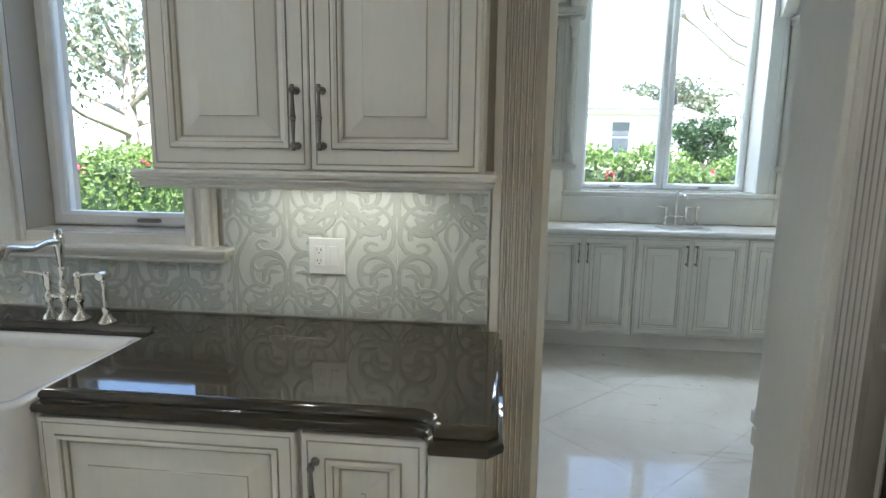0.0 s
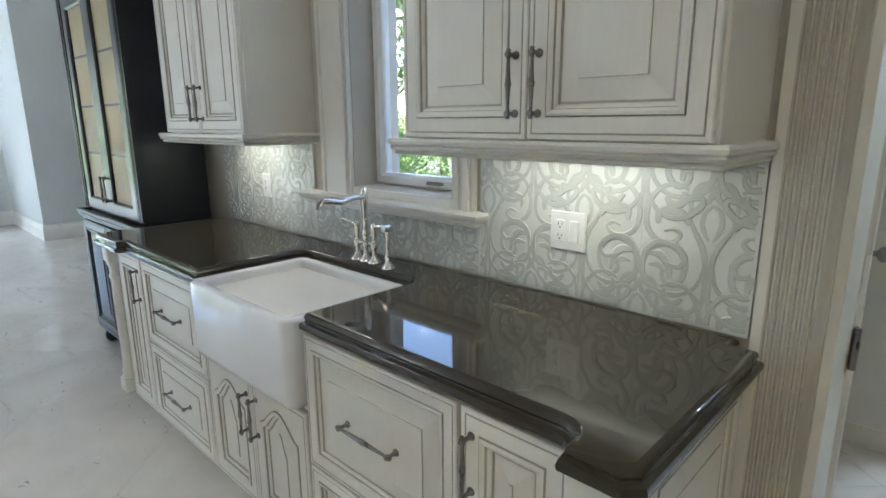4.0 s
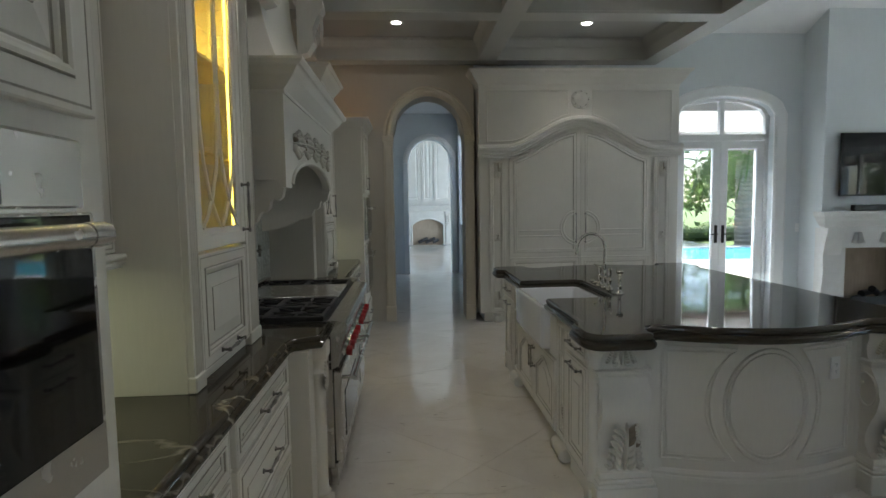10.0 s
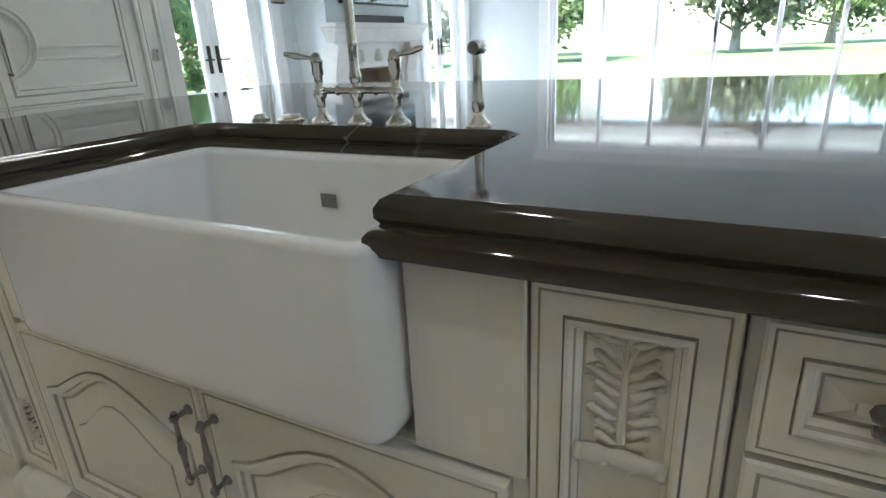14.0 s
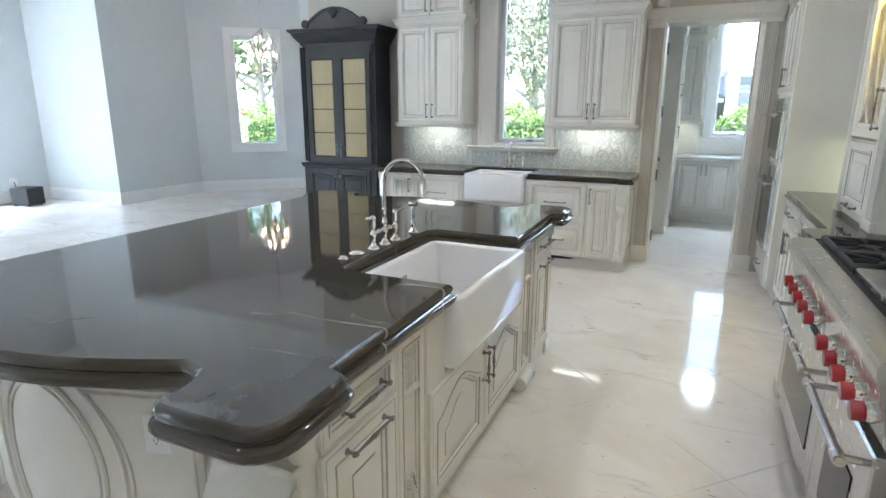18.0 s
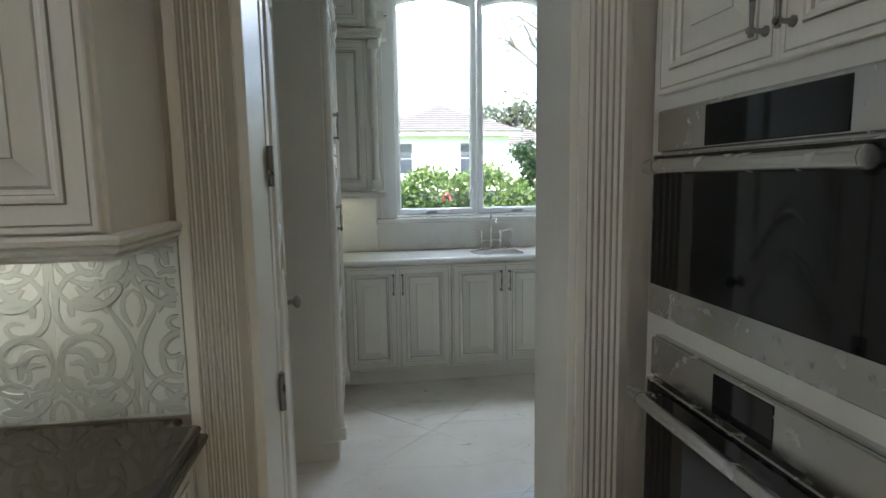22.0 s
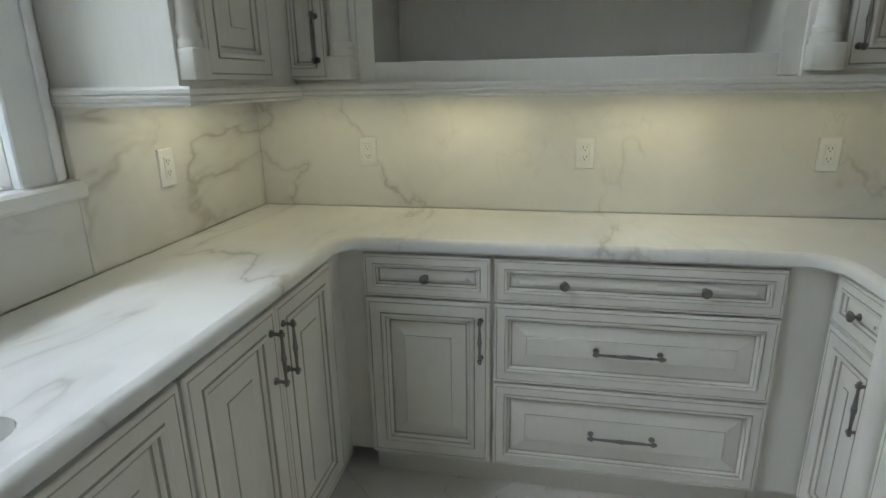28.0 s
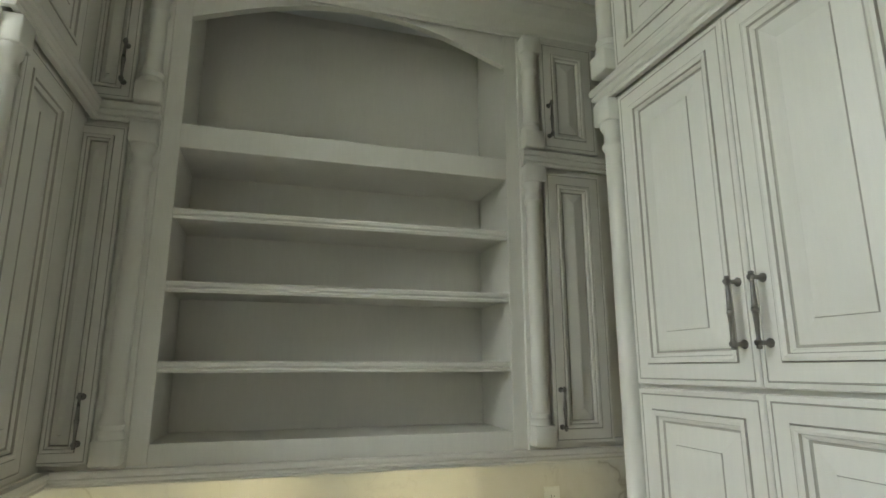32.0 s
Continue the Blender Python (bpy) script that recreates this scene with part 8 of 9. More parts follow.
# ---- outdoors ----
GZ = -0.21                     # lawn level
PAVE = painted("pale_patio_stone", (0.52, 0.50, 0.46), 0.7, 0.12, 12.0, 0.3)
STUCCO = painted("white_stucco", (0.74, 0.73, 0.70), 0.85, 0.05, 60.0, 0.4)
FASCIA = painted("brown_fascia_paint", (0.10, 0.055, 0.04), 0.6, 0.15)
BARK = painted("grey_bark", (0.27, 0.235, 0.195), 0.9, 0.3, 14.0, 0.8)
SHINGLE = painted("grey_roof_tile", (0.10, 0.093, 0.09), 0.8, 0.18, 9.0, 0.5)
WATER = material("pool_water", (0.10, 0.42, 0.55), 0.03, IOR=1.33)
bump(WATER, noise_tex(nodes(WATER)[0], coords(nodes(WATER)[0]), 2.5, 3), 0.12, 0.02)
PETAL = material("pink_petal", (0.62, 0.06, 0.10), 0.6)


def leafy(name, c, dark):
    """Leaves: each its own tone, letting some light through."""
    mt = material(name, c, 0.45)
    nt, b = nodes(mt)
    g = nt.nodes.new("ShaderNodeNewGeometry")
    col = ramp(nt, g.outputs["Random Per Island"], [(0.0, dark), (0.6, c), (1.0, tuple(min(1, x * 1.5) for x in c))])
    nt.links.new(col, b.inputs["Base Color"])
    tr = nt.nodes.new("ShaderNodeBsdfTranslucent")
    nt.links.new(col, tr.inputs["Color"])
    mx = nt.nodes.new("ShaderNodeMixShader")
    mx.inputs[0].default_value = 0.55
    nt.links.new(b.outputs[0], mx.inputs[1])
    nt.links.new(tr.outputs[0], mx.inputs[2])
    nt.links.new(mx.outputs[0], nt.nodes["Material Output"].inputs["Surface"])
    return mt


LEAF = leafy("broad_leaf", (0.12, 0.17, 0.065), (0.065, 0.10, 0.04))
HEDGE = leafy("hedge_leaf", (0.13, 0.20, 0.055), (0.07, 0.12, 0.035))
MOSSY = leafy("grey_green_leaf", (0.15, 0.17, 0.11), (0.08, 0.095, 0.06))
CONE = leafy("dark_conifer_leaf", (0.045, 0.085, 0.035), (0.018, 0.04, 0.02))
FROND = leafy("palm_frond", (0.085, 0.15, 0.04), (0.04, 0.08, 0.025))


def leaves(name, pts, size, mt, parent, seed, long=1.6, droop=0.0):
    """One mesh of small folded leaves at points."""
    rg = np.random.default_rng(seed)
    n = len(pts)
    a = rg.normal(size=(n, 3)); a[:, 2] -= droop; a /= np.linalg.norm(a, axis=1)[:, None]
    b = np.cross(a, rg.normal(size=(n, 3))); b /= np.linalg.norm(b, axis=1)[:, None]
    c = np.cross(a, b)
    s = size * rg.uniform(0.6, 1.3, (n, 1))
    P = np.asarray(pts)
    v = np.stack([P, P + a * s * long * 0.5 + b * s * 0.45 + c * s * 0.12, P + a * s * long, P + a * s * long * 0.5 - b * s * 0.45 + c * s * 0.12], 1).reshape(-1, 3)
    i = np.arange(n)[:, None] * 4
    f = np.concatenate([i + [[0, 1, 2]], i + [[0, 2, 3]]], 0)
    me = bpy.data.meshes.new(name)
    me.from_pydata(v.tolist(), [], f.tolist())
    me.materials.append(mt)
    ob = new(name, me)
    ob.parent = parent
    return ob


def tree(x, y, h, spread, label, mt=LEAF, n=3500, seed=1, leaf=0.16, base=0.35, bare=False, moss=False, category="tree"):
    """Tapered trunk, forking limbs and a crown of leaf clumps with gaps."""
    rd = random.Random(seed)
    t = thing("tree", pose(x, y, GZ), label, category, "garden trees")
    bm = bmesh.new()
    r = 0.022 * h + 0.05
    lean = rd.uniform(-0.06, 0.06) * h
    tube(bm, [(0, 0, -0.1), (lean * 0.2, 0, h * 0.15), (lean * 0.5, 0, h * base), (lean, 0, h * 0.7)], [r * 1.5, r, r * 0.8, r * 0.35], 9)
    part("trunk", bm, BARK, t, smooth=True)
    ends = []
    bm = bmesh.new()
    for k in range(11):
        a = 2.4 * k + rd.uniform(-0.4, 0.4)
        z0 = h * (base + 0.34 * k / 11)
        L = spread * rd.uniform(0.55, 1.0) * (1.0 - 0.3 * k / 11)
        up = h * rd.uniform(0.12, 0.34)
        p0 = Vector((lean * z0 / (0.7 * h), 0, z0))
        p2 = p0 + Vector((L * math.cos(a), L * math.sin(a), up))
        p1 = p0.lerp(p2, 0.5) + Vector((0, 0, -up * 0.15))
        tube(bm, [p0, p1, p2], [r * 0.42, r * 0.28, r * 0.08], 6)
        for j in range(5 if bare else 3):
            f = rd.uniform(0.35, 1.0)
            q0 = p1.lerp(p2, f)
            q1 = q0 + Vector((rd.uniform(-1, 1), rd.uniform(-1, 1), rd.uniform(-0.1, 0.9))) * spread * 0.34
            tube(bm, [q0, q0.lerp(q1, 0.5) + Vector((0, 0, 0.05 * spread)), q1], [r * 0.16, r * 0.1, r * 0.03], 5)
            ends.append(q1)
            if bare:
                for i in range(4):
                    w0 = q0.lerp(q1, rd.uniform(0.3, 1))
                    w1 = w0 + Vector((rd.uniform(-1, 1), rd.uniform(-1, 1), rd.uniform(-0.4, 0.8))) * spread * 0.17
                    tube(bm, [w0, w1], [r * 0.05, r * 0.02], 4)
                    ends.append(w1)
        ends.append(p2)
    part("limbs", bm, BARK, t, smooth=True)
    rg = np.random.default_rng(seed)
    E = np.array([tuple(e) for e in ends])
    idx = rg.integers(0, len(E), n)
    pts = E[idx] + rg.normal(size=(n, 3)) * np.array([1, 1, 0.7]) * spread * (0.07 if bare else 0.15)
    if moss:
        m = n // 3
        pts[:m, 2] -= rg.uniform(0, 0.16 * h, m)
        pts[:m, :2] = E[idx[:m], :2] + rg.normal(size=(m, 2)) * 0.06
    leaves("crown", pts, leaf, mt, t, seed, 1.6, 1.2 if moss else 0.0)
    return t


def hedge(x0, x1, y0, y1, h, label, n, seed, mt=HEDGE):
    t = thing("hedge", pose((x0 + x1) / 2, (y0 + y1) / 2, GZ), label, "hedge", "garden hedges")
    w, d = (x1 - x0) / 2, (y1 - y0) / 2
    # added dark body; its colour stands in for shade deep in the hedge
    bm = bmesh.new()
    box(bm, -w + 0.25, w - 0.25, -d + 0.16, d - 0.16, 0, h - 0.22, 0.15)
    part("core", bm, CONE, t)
    rg = np.random.default_rng(seed)
    p = rg.uniform(-1, 1, (n, 3))
    side = rg.integers(0, 3, n)
    p[side == 0, 2] = rg.uniform(0.75, 1.0, (side == 0).sum())
    p[side == 1, 1] = rg.uniform(-1, -0.75, (side == 1).sum())
    p[side == 2, 1] = rg.uniform(0.75, 1, (side == 2).sum())
    lump = 0.16 * np.sin(p[:, 0] * w * 2.1 + seed) + 0.12 * np.sin(p[:, 0] * w * 4.7) + 0.08 * np.sin(p[:, 1] * d * 6)
    z = (p[:, 2] + 1) / 2 * (h + lump)
    leaves("foliage", np.stack([p[:, 0] * w, p[:, 1] * d * (1 + 0.8 * lump), z], 1), 0.06, mt, t, seed)
    k = np.stack([rg.uniform(-w, w, 12), np.full(12, -d - 0.05), rg.uniform(h * 0.85, h * 1.05, 12)], 1)
    leaves("blossom", np.repeat(k, 6, 0) + rg.normal(size=(72, 3)) * 0.05, 0.06, PETAL, t, seed + 1)
    return t


# one palm frond: arching rib with two rows of leaflets
fv, ff = [], []
for k in range(26):
    s = 0.25 + 0.75 * k / 25
    px, pz = 2.1 * s, 0.75 * math.sin(2.2 * s) - 0.9 * s * s
    for sg in (-1, 1):
        L = 0.62 * math.sin(math.pi * (0.12 + 0.83 * s)) + 0.12
        i = len(fv)
        fv += [(px, 0, pz), (px + 0.035, 0, pz), (px + 0.55 * L + 0.02, sg * L * 0.85, pz - 0.22 * L), (px + 0.55 * L, sg * L * 0.85, pz - 0.23 * L)]
        ff.append((i, i + 1, i + 2, i + 3))
rib = [(2.1 * s, 0.75 * math.sin(2.2 * s) - 0.9 * s * s) for s in (i / 8 for i in range(9))]
for (xa, za), (xb, zb) in zip(rib, rib[1:]):
    i = len(fv)
    fv += [(xa, -0.02, za), (xa, 0.02, za), (xb, 0.012, zb), (xb, -0.012, zb), (xa, 0, za - 0.03), (xb, 0, zb - 0.02)]
    ff += [(i, i + 1, i + 2, i + 3), (i, i + 3, i + 5, i + 4), (i + 1, i + 4, i + 5, i + 2)]
FROND_MESH = bpy.data.meshes.new("frond")
FROND_MESH.from_pydata(fv, [], ff)
FROND_MESH.materials.append(FROND)


def palm(x, y, h, seed, n=30, size=1.0):
    rd = random.Random(seed)
    t = thing("palm_tree", pose(x, y, GZ), "date palm with a rough trunk and arching green fronds", "palm", "garden palms")
    bm = bmesh.new()
    prof = [(0.30 * size, -0.1)]
    k = 0
    while k * 0.16 < h:
        z = k * 0.16
        prof += [(0.215 * size, z), (0.245 * size, z + 0.10)]
        k += 1
    prof += [(0.30 * size, h), (0.12 * size, h + 0.3)]
    lathe(bm, prof, 12)
    part("trunk", bm, BARK, t, smooth=30)
    for k in range(n):
        o = new("frond", FROND_MESH)
        o.parent = t
        o.matrix_basis = pose(0, 0, h + 0.1, rd.uniform(-20, 20), rd.uniform(-62, 38), 137.5 * k) @ Matrix.Scale(size * rd.uniform(0.8, 1.15), 4)
    return t


# the sky's light at the openings
for x, y, z, sx, sy, watts, tilt in ((-10.6, -3.7, 2.80, 1.1, 5.0, 85.0, (0, 0, 0)), (-8.66, -8.5, 2.80, 1.4, 0.9, 28.0, (0, 0, 0)), (-3.82, -8.5, 2.80, 1.4, 0.9, 28.0, (0, 0, 0)), (1.4, 3.78, 3.2, 1.3, 0.5, 10.8, (-62, 0, 0)), (-4.35, -17.0, 1.9, 2.6, 4.8, 55.0, (0, -90, 0))):
    li = bpy.data.lights.new("sky_lamp", "AREA")
    li.shape, li.size, li.size_y, li.energy, li.color = "RECTANGLE", sx, sy, watts, (0.82, 0.92, 1.0) if y < 0 else (0.80, 0.91, 1.0)
    li.spread = radians(105 if 2 < z < 3 else 180)
    new("sky_lamp", li).matrix_basis = pose(x, y, z, *tilt)

# covered porch along the sliding doors and the south side
bm = bmesh.new()
box(bm, -14.6, XW - 0.25, -18.0, 3.5, GZ - 0.1, -0.022, 0.01)
box(bm, XW - 0.25, -0.9, -12.2, YS - 0.25, GZ - 0.1, -0.022, 0.01)
structure("pavement_porch", bm, PAVE, "pale stone porch floor")
bm = bmesh.new()
box(bm, -12.5, XW - 0.25, -10.5, 3.5, 2.82, 3.0)
box(bm, XW - 0.25, -0.85, -10.5, YS - 0.25, 2.82, 3.0)
structure("ceiling_porch", bm, STUCCO, "white porch ceiling")
for i, (a, b, c, d) in enumerate(((-12.5, -12.3, -10.5, 3.5), (-12.3, -0.9, -10.5, -10.3))):
    bm = bmesh.new()
    box(bm, a, b, c, d, 2.60, 2.82)
    structure("trim_porch_beam", bm, STUCCO, "white porch beam")
    bm = bmesh.new()
    box(bm, a - 0.02, b + (0.02 if i == 0 else 0), c - 0.02, d + (0.0 if i == 0 else 0.02), 2.48, 2.60)
    structure("trim_porch_fascia", bm, FASCIA, "brown screen track under the porch beam")
for x, y in ((-12.4, -6.05), (-12.4, 1.9), (-12.4, -10.4), (-6.3, -10.4), (-10.3, -10.4), (-2.0, -10.4)):
    c = thing("porch_column", pose(x, y, 0), "square white stucco porch column", "column", "porch columns")
    bm = bmesh.new()
    box(bm, -0.21, 0.21, -0.21, 0.21, -0.022, 2.48, 0.02)
    part("shaft", bm, STUCCO, c)
    bm = bmesh.new()
    box(bm, -0.26, 0.26, -0.26, 0.26, -0.022, 0.22, 0.02)
    part("plinth", bm, STUCCO, c)
fan = thing("ceiling_fan", pose(-11.2, -2.75, 2.82), "dark ceiling fan under the porch roof", "fan")
bm = bmesh.new()
lathe(bm, [(0.06, 0), (0.06, -0.03), (0.015, -0.05), (0.015, -0.25)], 12)
part("downrod", bm, IRON, fan, smooth=40)
bm = bmesh.new()
lathe(bm, [(0.05, -0.25), (0.14, -0.28), (0.15, -0.36), (0.08, -0.42), (0.02, -0.45)], 16)
part("motor", bm, IRON, fan, smooth=40)
for k in range(5):
    bm = bmesh.new()
    loft(bm, [[(x, -w, -0.33 - 0.02 * w), (x, w, -0.33 + 0.12 * w), (x, w, -0.322 + 0.12 * w), (x, -w, -0.33 - 0.02 * w + 0.008)] for x, w in ((0.13, 0.03), (0.22, 0.065), (0.62, 0.075), (0.66, 0.05))], True, True, True)
    part("blade", bm, IRON, fan, m=pose(0, 0, 0, 0, 0, 72 * k))

# pool beyond the south porch
bm = bmesh.new()
box(bm, -15.0, 0.0, -18.4, -12.2, GZ - 0.1, -0.03, 0.01)
structure("pavement_pool", bm, PAVE, "pale stone pool deck")
bm = bmesh.new()
slab(bm, arc(-8.2, -15.5, 4.8, 0, 360, 40, 1.9)[:-1], [(0, -0.029), (0.0, -0.012), (0.02, -0.008)])
structure("water", bm, WATER, "clear blue swimming pool water")
bm = bmesh.new()
sweep(bm, [(*p, -0.028) for p in arc(-8.2, -15.5, 4.8, 0, 360, 40, 1.9)[:-1]], [(0, 0), (0, 0.04), (0.32, 0.04), (0.32, 0)], closed=True)
structure("trim_pool_coping", bm, PAVE, "pale stone pool coping")
palm(-11.4, -19.4, 3.3, 3, 34, 1.2)
palm(-8.6, -20.6, 2.9, 5, 30, 1.1)
palm(-13.6, -21.6, 3.6, 8, 30, 1.1)
palm(-21.5, -18.6, 3.0, 11, 28, 1.0)
palm(-6.2, -24.0, 3.8, 13, 28, 1.2)
hedge(-19.0, -3.0, -23.6, -22.6, 0.75, "low green shrubs beyond the pool", 5000, 31, LEAF)
# trees to the west and south
for k, (x, y, h, s, mt, n) in enumerate(((-34, -14, 7.5, 3.6, LEAF, 3200), (-40, -4, 8.5, 4.2, MOSSY, 3200), (-36, 5, 7.0, 3.5, LEAF, 3000), (-46, -20, 9.0, 5.0, LEAF, 3200), (-30, -22, 6.5, 3.2, MOSSY, 2600), (-28, 13, 7.5, 4.0, LEAF, 3000), (-52, 2, 9.5, 5.0, LEAF, 3000), (-12, -36, 8.0, 4.2, MOSSY, 3000), (-2, -38, 8.5, 4.5, LEAF, 3000), (6, -33, 7.5, 4.0, LEAF, 2600), (-22, -34, 8.0, 4.2, LEAF, 3000))):
    tree(x, y, h, s, "broad leafy garden tree beyond the lawn", mt, n + 2600, 40 + k, 0.30, 0.07)
for x, y, h in ((-14.5, -8.0, 2.5), (-15.5, -10.4, 2.9), (-12.9, -19.2, 2.3), (-1.9, -12.6, 2.4)):
    t = thing("cypress", pose(x, y, GZ), "slim upright green cypress", "tree", "cypresses")
    bm = bmesh.new()
    tube(bm, [(0, 0, -0.05), (0, 0, h * 0.9)], [0.05, 0.02], 7)
    part("trunk", bm, BARK, t)
    rg = np.random.default_rng(int(h * 100))
    zz = rg.uniform(0.12, 1, 1800)
    rr = 0.26 * np.sqrt(np.clip(np.sin(np.pi * (zz * 0.9 + 0.08)), 0, 1)) * rg.uniform(0.5, 1.05, 1800)
    aa = rg.uniform(0, 6.283, 1800)
    leaves("crown", np.stack([rr * np.cos(aa), rr * np.sin(aa), zz * h], 1), 0.075, HEDGE, t, int(h * 100), 1.8)

# north side: hedges, trees with hanging moss, neighbour's house
hedge(-4.6, 9.5, 7.6, 8.9, 1.68, "bright green flowering hedge outside the pantry window", 34000, 21)
hedge(-13.0, -5.2, 8.0, 9.2, 1.6, "bright green hedge outside the nook window", 14000, 22)
tree(-3.9, 12.6, 8.5, 2.9, "tall tree hung with grey moss behind the hedge", MOSSY, 9000, 61, 0.085, 0.2, moss=True)
tree(-5.2, 14.5, 9.0, 3.8, "tall tree hung with grey moss behind the hedge", MOSSY, 8000, 62, 0.095, 0.2, moss=True)
tree(-9.6, 12.5, 8.0, 3.5, "tall tree hung with grey moss behind the hedge", MOSSY, 8000, 63, 0.095, 0.2, moss=True)
tree(-14.5, 11.0, 7.5, 3.5, "broad leafy garden tree beyond the lawn", LEAF, 4000, 64, 0.18, 0.25)
tree(7.9, 14.5, 8.8, 4.6, "almost leafless tree with fine bare branches", MOSSY, 900, 66, 0.06, 0.3, bare=True)
tree(8.0, 21.0, 4.4, 1.15, "dense dark green tree behind the hedge", CONE, 4200, 67, 0.10, 0.15)
tree(13.4, 24.0, 6.0, 2.6, "dense green tree beside the neighbouring house", LEAF, 4200, 68, 0.2, 0.2)
tree(16.5, 19.0, 6.5, 3.0, "dense green tree beside the neighbouring house", LEAF, 4200, 69, 0.2, 0.2)
tree(11.0, 38.0, 7.5, 3.6, "broad leafy garden tree beyond the lawn", MOSSY, 3000, 70, 0.25, 0.25)

nb = thing("neighbour_house", pose(0, 0, GZ), "white house with a grey tiled hip roof behind the hedge", "house")


def block(x0, x1, y0, y1, z0, ze, zr, ov=0.6):
    bm = bmesh.new()
    box(bm, x0, x1, y0, y1, 0, ze)
    part("wall", bm, STUCCO, nb)
    bm = bmesh.new()
    box(bm, x0 - ov, x1 + ov, y0 - ov, y1 + ov, ze, ze + 0.22)
    part("eaves", bm, WHITE, nb)
    bm = bmesh.new()
    d = (y1 - y0) / 2 + ov
    n = max(6, int((zr - ze) / 0.16))
    xa, xb, ya, yb = x0 - ov - 0.08, x1 + ov + 0.08, y0 - ov - 0.08, y1 + ov + 0.08
    loops = []
    for k in range(n + 1):
        f = k / n
        i = min(d * f, (xb - xa) / 2 - 0.02, (yb - ya) / 2 - 0.02)
        z = ze + 0.22 + (zr - ze - 0.22) * f
        for up in ((0.0, 0.06) if k < n else (0.0,)):
            loops.append([(xa + i, ya + i, z + up), (xb - i, ya + i, z + up), (xb - i, yb - i, z + up), (xa + i, yb - i, z + up)])
    loft(bm, loops, True, True, True)
    part("roof", bm, SHINGLE, nb)


block(1.9, 9.0, 30.5, 38.0, 0, 4.1, 6.3)
block(-9.0, 1.2, 33.0, 41.0, 0, 2.3, 5.6)
block(-4.0, 5.5, 39.0, 47.0, 0, 4.7, 7.4)
block(9.0, 12.5, 33.0, 39.0, 0, 3.5, 5.6)
GLASSY = material("dark_window_glass", (0.05, 0.06, 0.075), 0.08)
for x, z0, z1 in ((2.9, 2.0, 3.7), (6.6, 2.0, 3.7)):
    bm = bmesh.new()
    box(bm, x - 0.58, x + 0.58, 30.42, 30.5, z0 - 0.1, z1 + 0.1)
    w = part("window", bm, WHITE, nb)
    for a in (-1, 1):
        bm = bmesh.new()
        zc = (z0 + z1) / 2 + a * (z1 - z0) / 4
        box(bm, x - 0.46, x + 0.46, 30.39, 30.417, zc - (z1 - z0) / 4 + 0.03, zc + (z1 - z0) / 4 - 0.03)
        part("pane", bm, GLASSY, w)
bm = bmesh.new()
box(bm, 1.7, 2.9, 40.0, 41.0, 5.0, 8.0, 0.03)
ch = part("chimney", bm, STUCCO, nb)
bm = bmesh.new()
box(bm, 1.85, 2.75, 40.1, 40.9, 8.0, 8.5, 0.1)
part("cap", bm, SHINGLE, ch)


# ---- marble floor tiles, laid diagonally ----
TS, GAP = 0.76, 0.0014
ROOMS = [(XW, -2.85, YS, NY), (NX, -3.9, NY, 3.2), (-2.85, XB, -7.66, 0.0), (0.215, 1.02, 0.0, 0.27), (PX0, PX1, PY0, PY1), (-0.62, 1.30, -21.2, -7.66)]


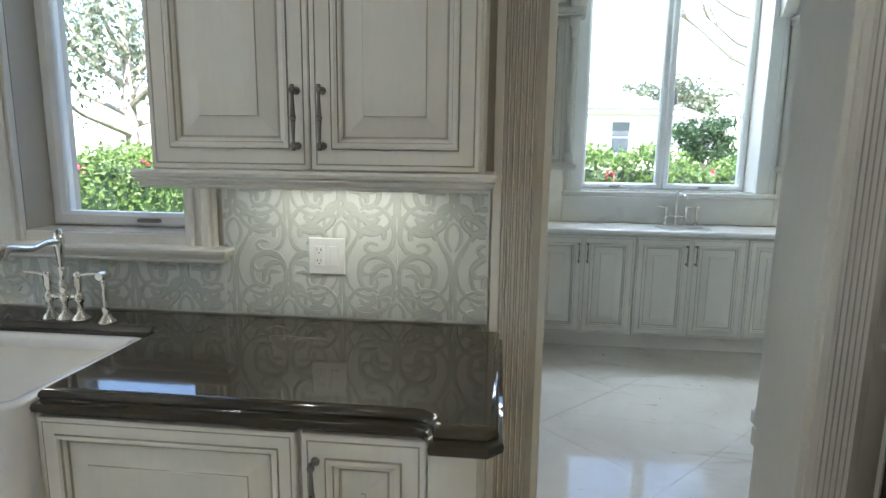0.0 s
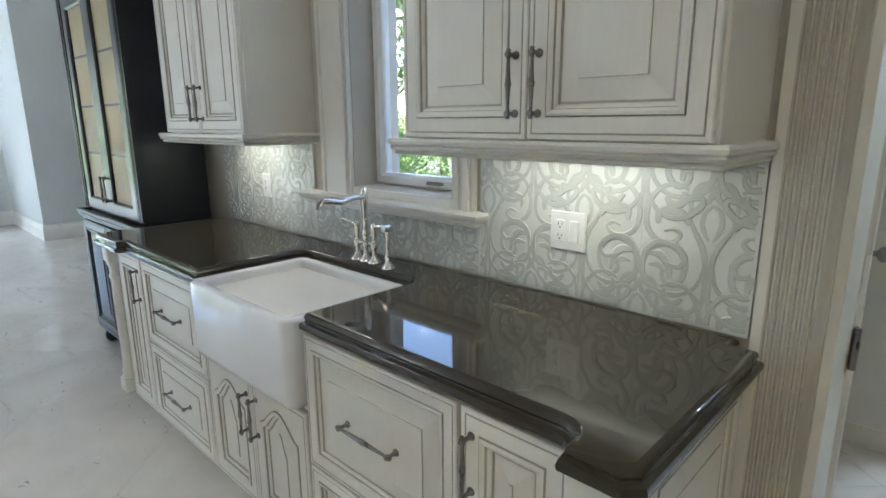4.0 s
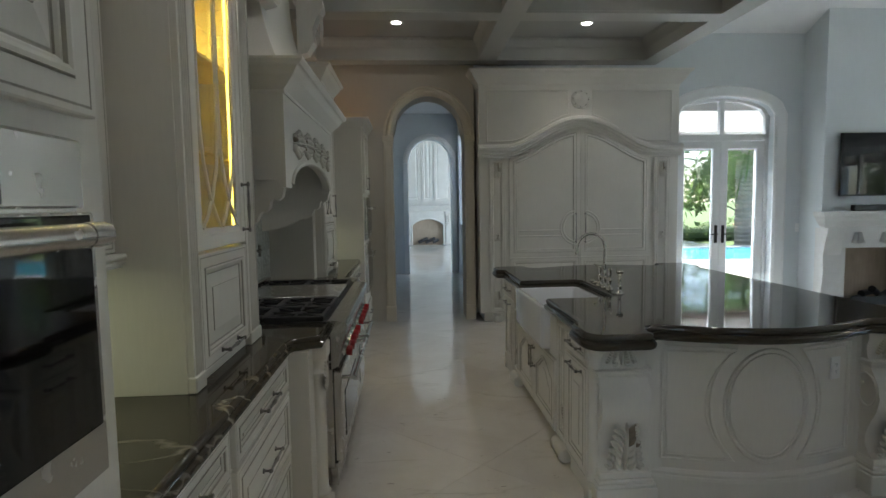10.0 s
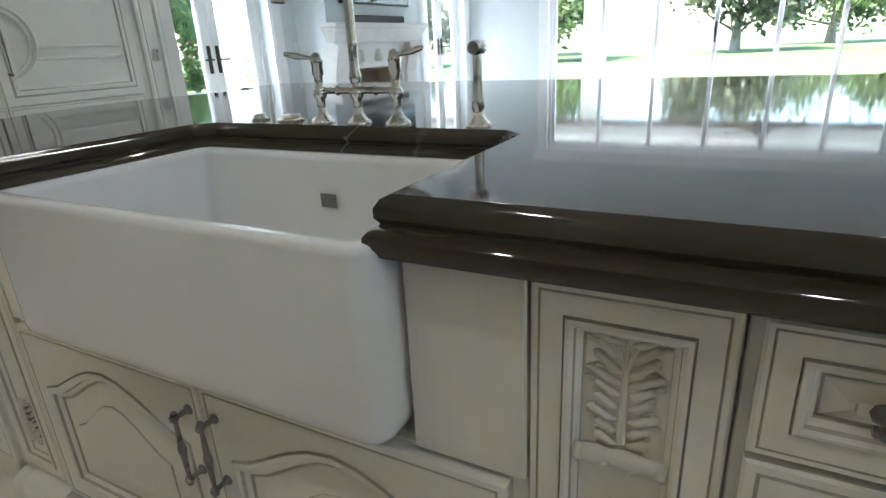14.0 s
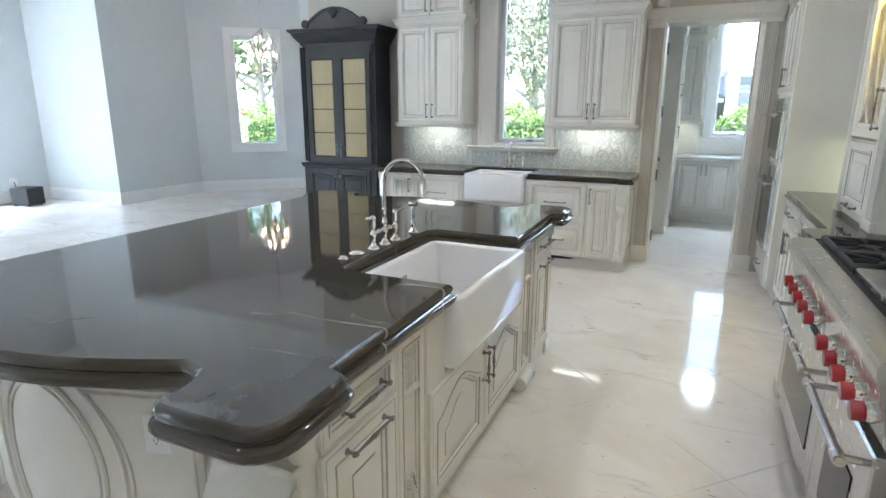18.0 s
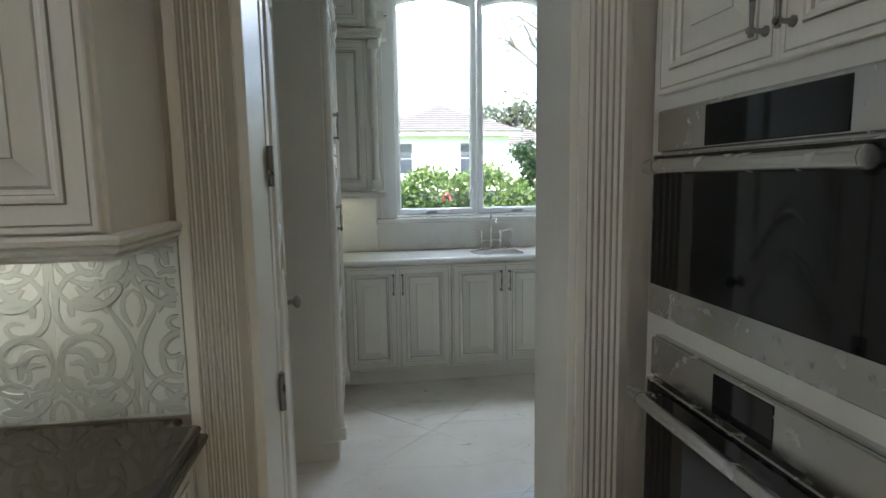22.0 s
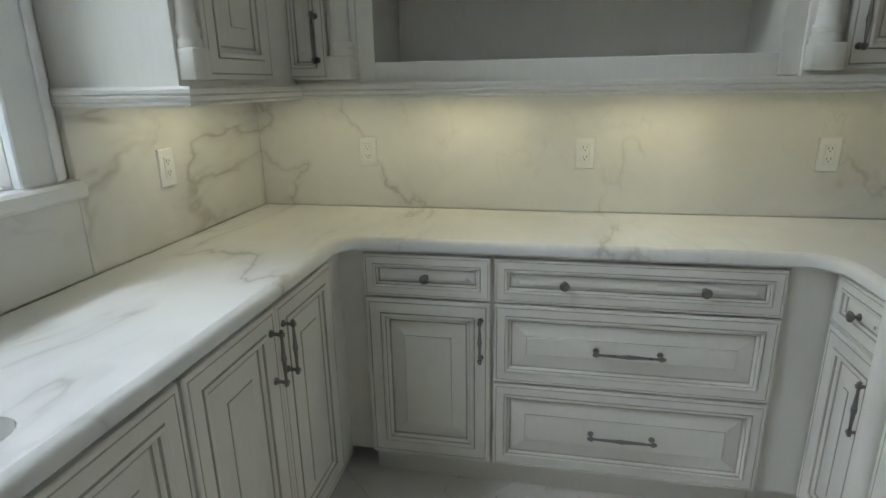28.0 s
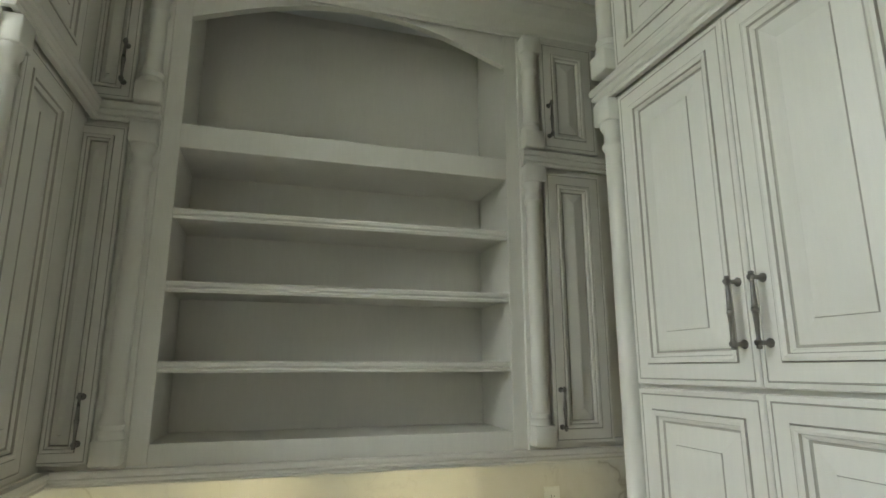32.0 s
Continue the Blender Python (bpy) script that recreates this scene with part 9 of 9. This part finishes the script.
def clip(poly, axis, v, sign):
    out = []
    for (p, q) in zip(poly, poly[1:] + poly[:1]):
        a, b = sign * (p[axis] - v), sign * (q[axis] - v)
        if a >= 0:
            out.append(p)
        if (a > 0 > b) or (a < 0 < b):
            f = a / (a - b)
            out.append((p[0] + (q[0] - p[0]) * f, p[1] + (q[1] - p[1]) * f))
    return out


def tile_prism(bm, poly):
    c = 0.0007
    loft(bm, [[(x, y, -0.0098) for x, y in poly], [(x, y, -c) for x, y in poly], [(x, y, 0.0) for x, y in offset(poly, c)]], True, False, True)


h = TS / 2 - GAP / 2
s2 = math.sqrt(0.5)
bm = bmesh.new()
full = [(0, -h / s2), (h / s2, 0), (0, h / s2), (-h / s2, 0)]
tile_prism(bm, full)
FULL_TILE = bpy.data.meshes.new("tile")
bmesh.ops.recalc_face_normals(bm, faces=bm.faces)
bm.to_mesh(FULL_TILE)
bm.free()
FULL_TILE.materials.append(FLOOR)
rest = bmesh.new()
near = 0
R = h / s2
for i in range(-40, 41):
    for j in range(-40, 41):
        cx, cy = 0.31 + (i - j) * TS * s2, -0.40 + (i + j) * TS * s2
        for x0, x1, y0, y1 in ROOMS:
            if cx + R <= x0 or cx - R >= x1 or cy + R <= y0 or cy - R >= y1:
                continue
            close = cx > -3.6 and cy > -8.2
            if cx - R >= x0 and cx + R <= x1 and cy - R >= y0 and cy + R <= y1:
                if close and near < 300:
                    near += 1
                    o = new("tile", FULL_TILE)
                    o.parent = FLOOR_OB
                    o.matrix_basis = pose(cx, cy, 0)
                else:
                    tile_prism(rest, [(cx + x, cy + y) for x, y in full])
                continue
            poly = [(cx + x, cy + y) for x, y in full]
            for axis, v, sg in ((0, x0, 1), (0, x1, -1), (1, y0, 1), (1, y1, -1)):
                poly = clip(poly, axis, v, sg)
                if len(poly) < 3:
                    break
            pp = [p for k, p in enumerate(poly) if (Vector(p) - Vector(poly[k - 1])).length > 0.006]
            if len(pp) < 3:
                continue
            area = abs(sum(a[0] * b[1] - b[0] * a[1] for a, b in zip(pp, pp[1:] + pp[:1]))) / 2
            if area < 0.002:
                continue
            if close and near < 300:
                near += 1
                b2 = bmesh.new()
                tile_prism(b2, pp)
                part("tile", b2, FLOOR, FLOOR_OB)
            else:
                tile_prism(rest, pp)
part("cut_tiles", rest, FLOOR, FLOOR_OB, kind="stuff")
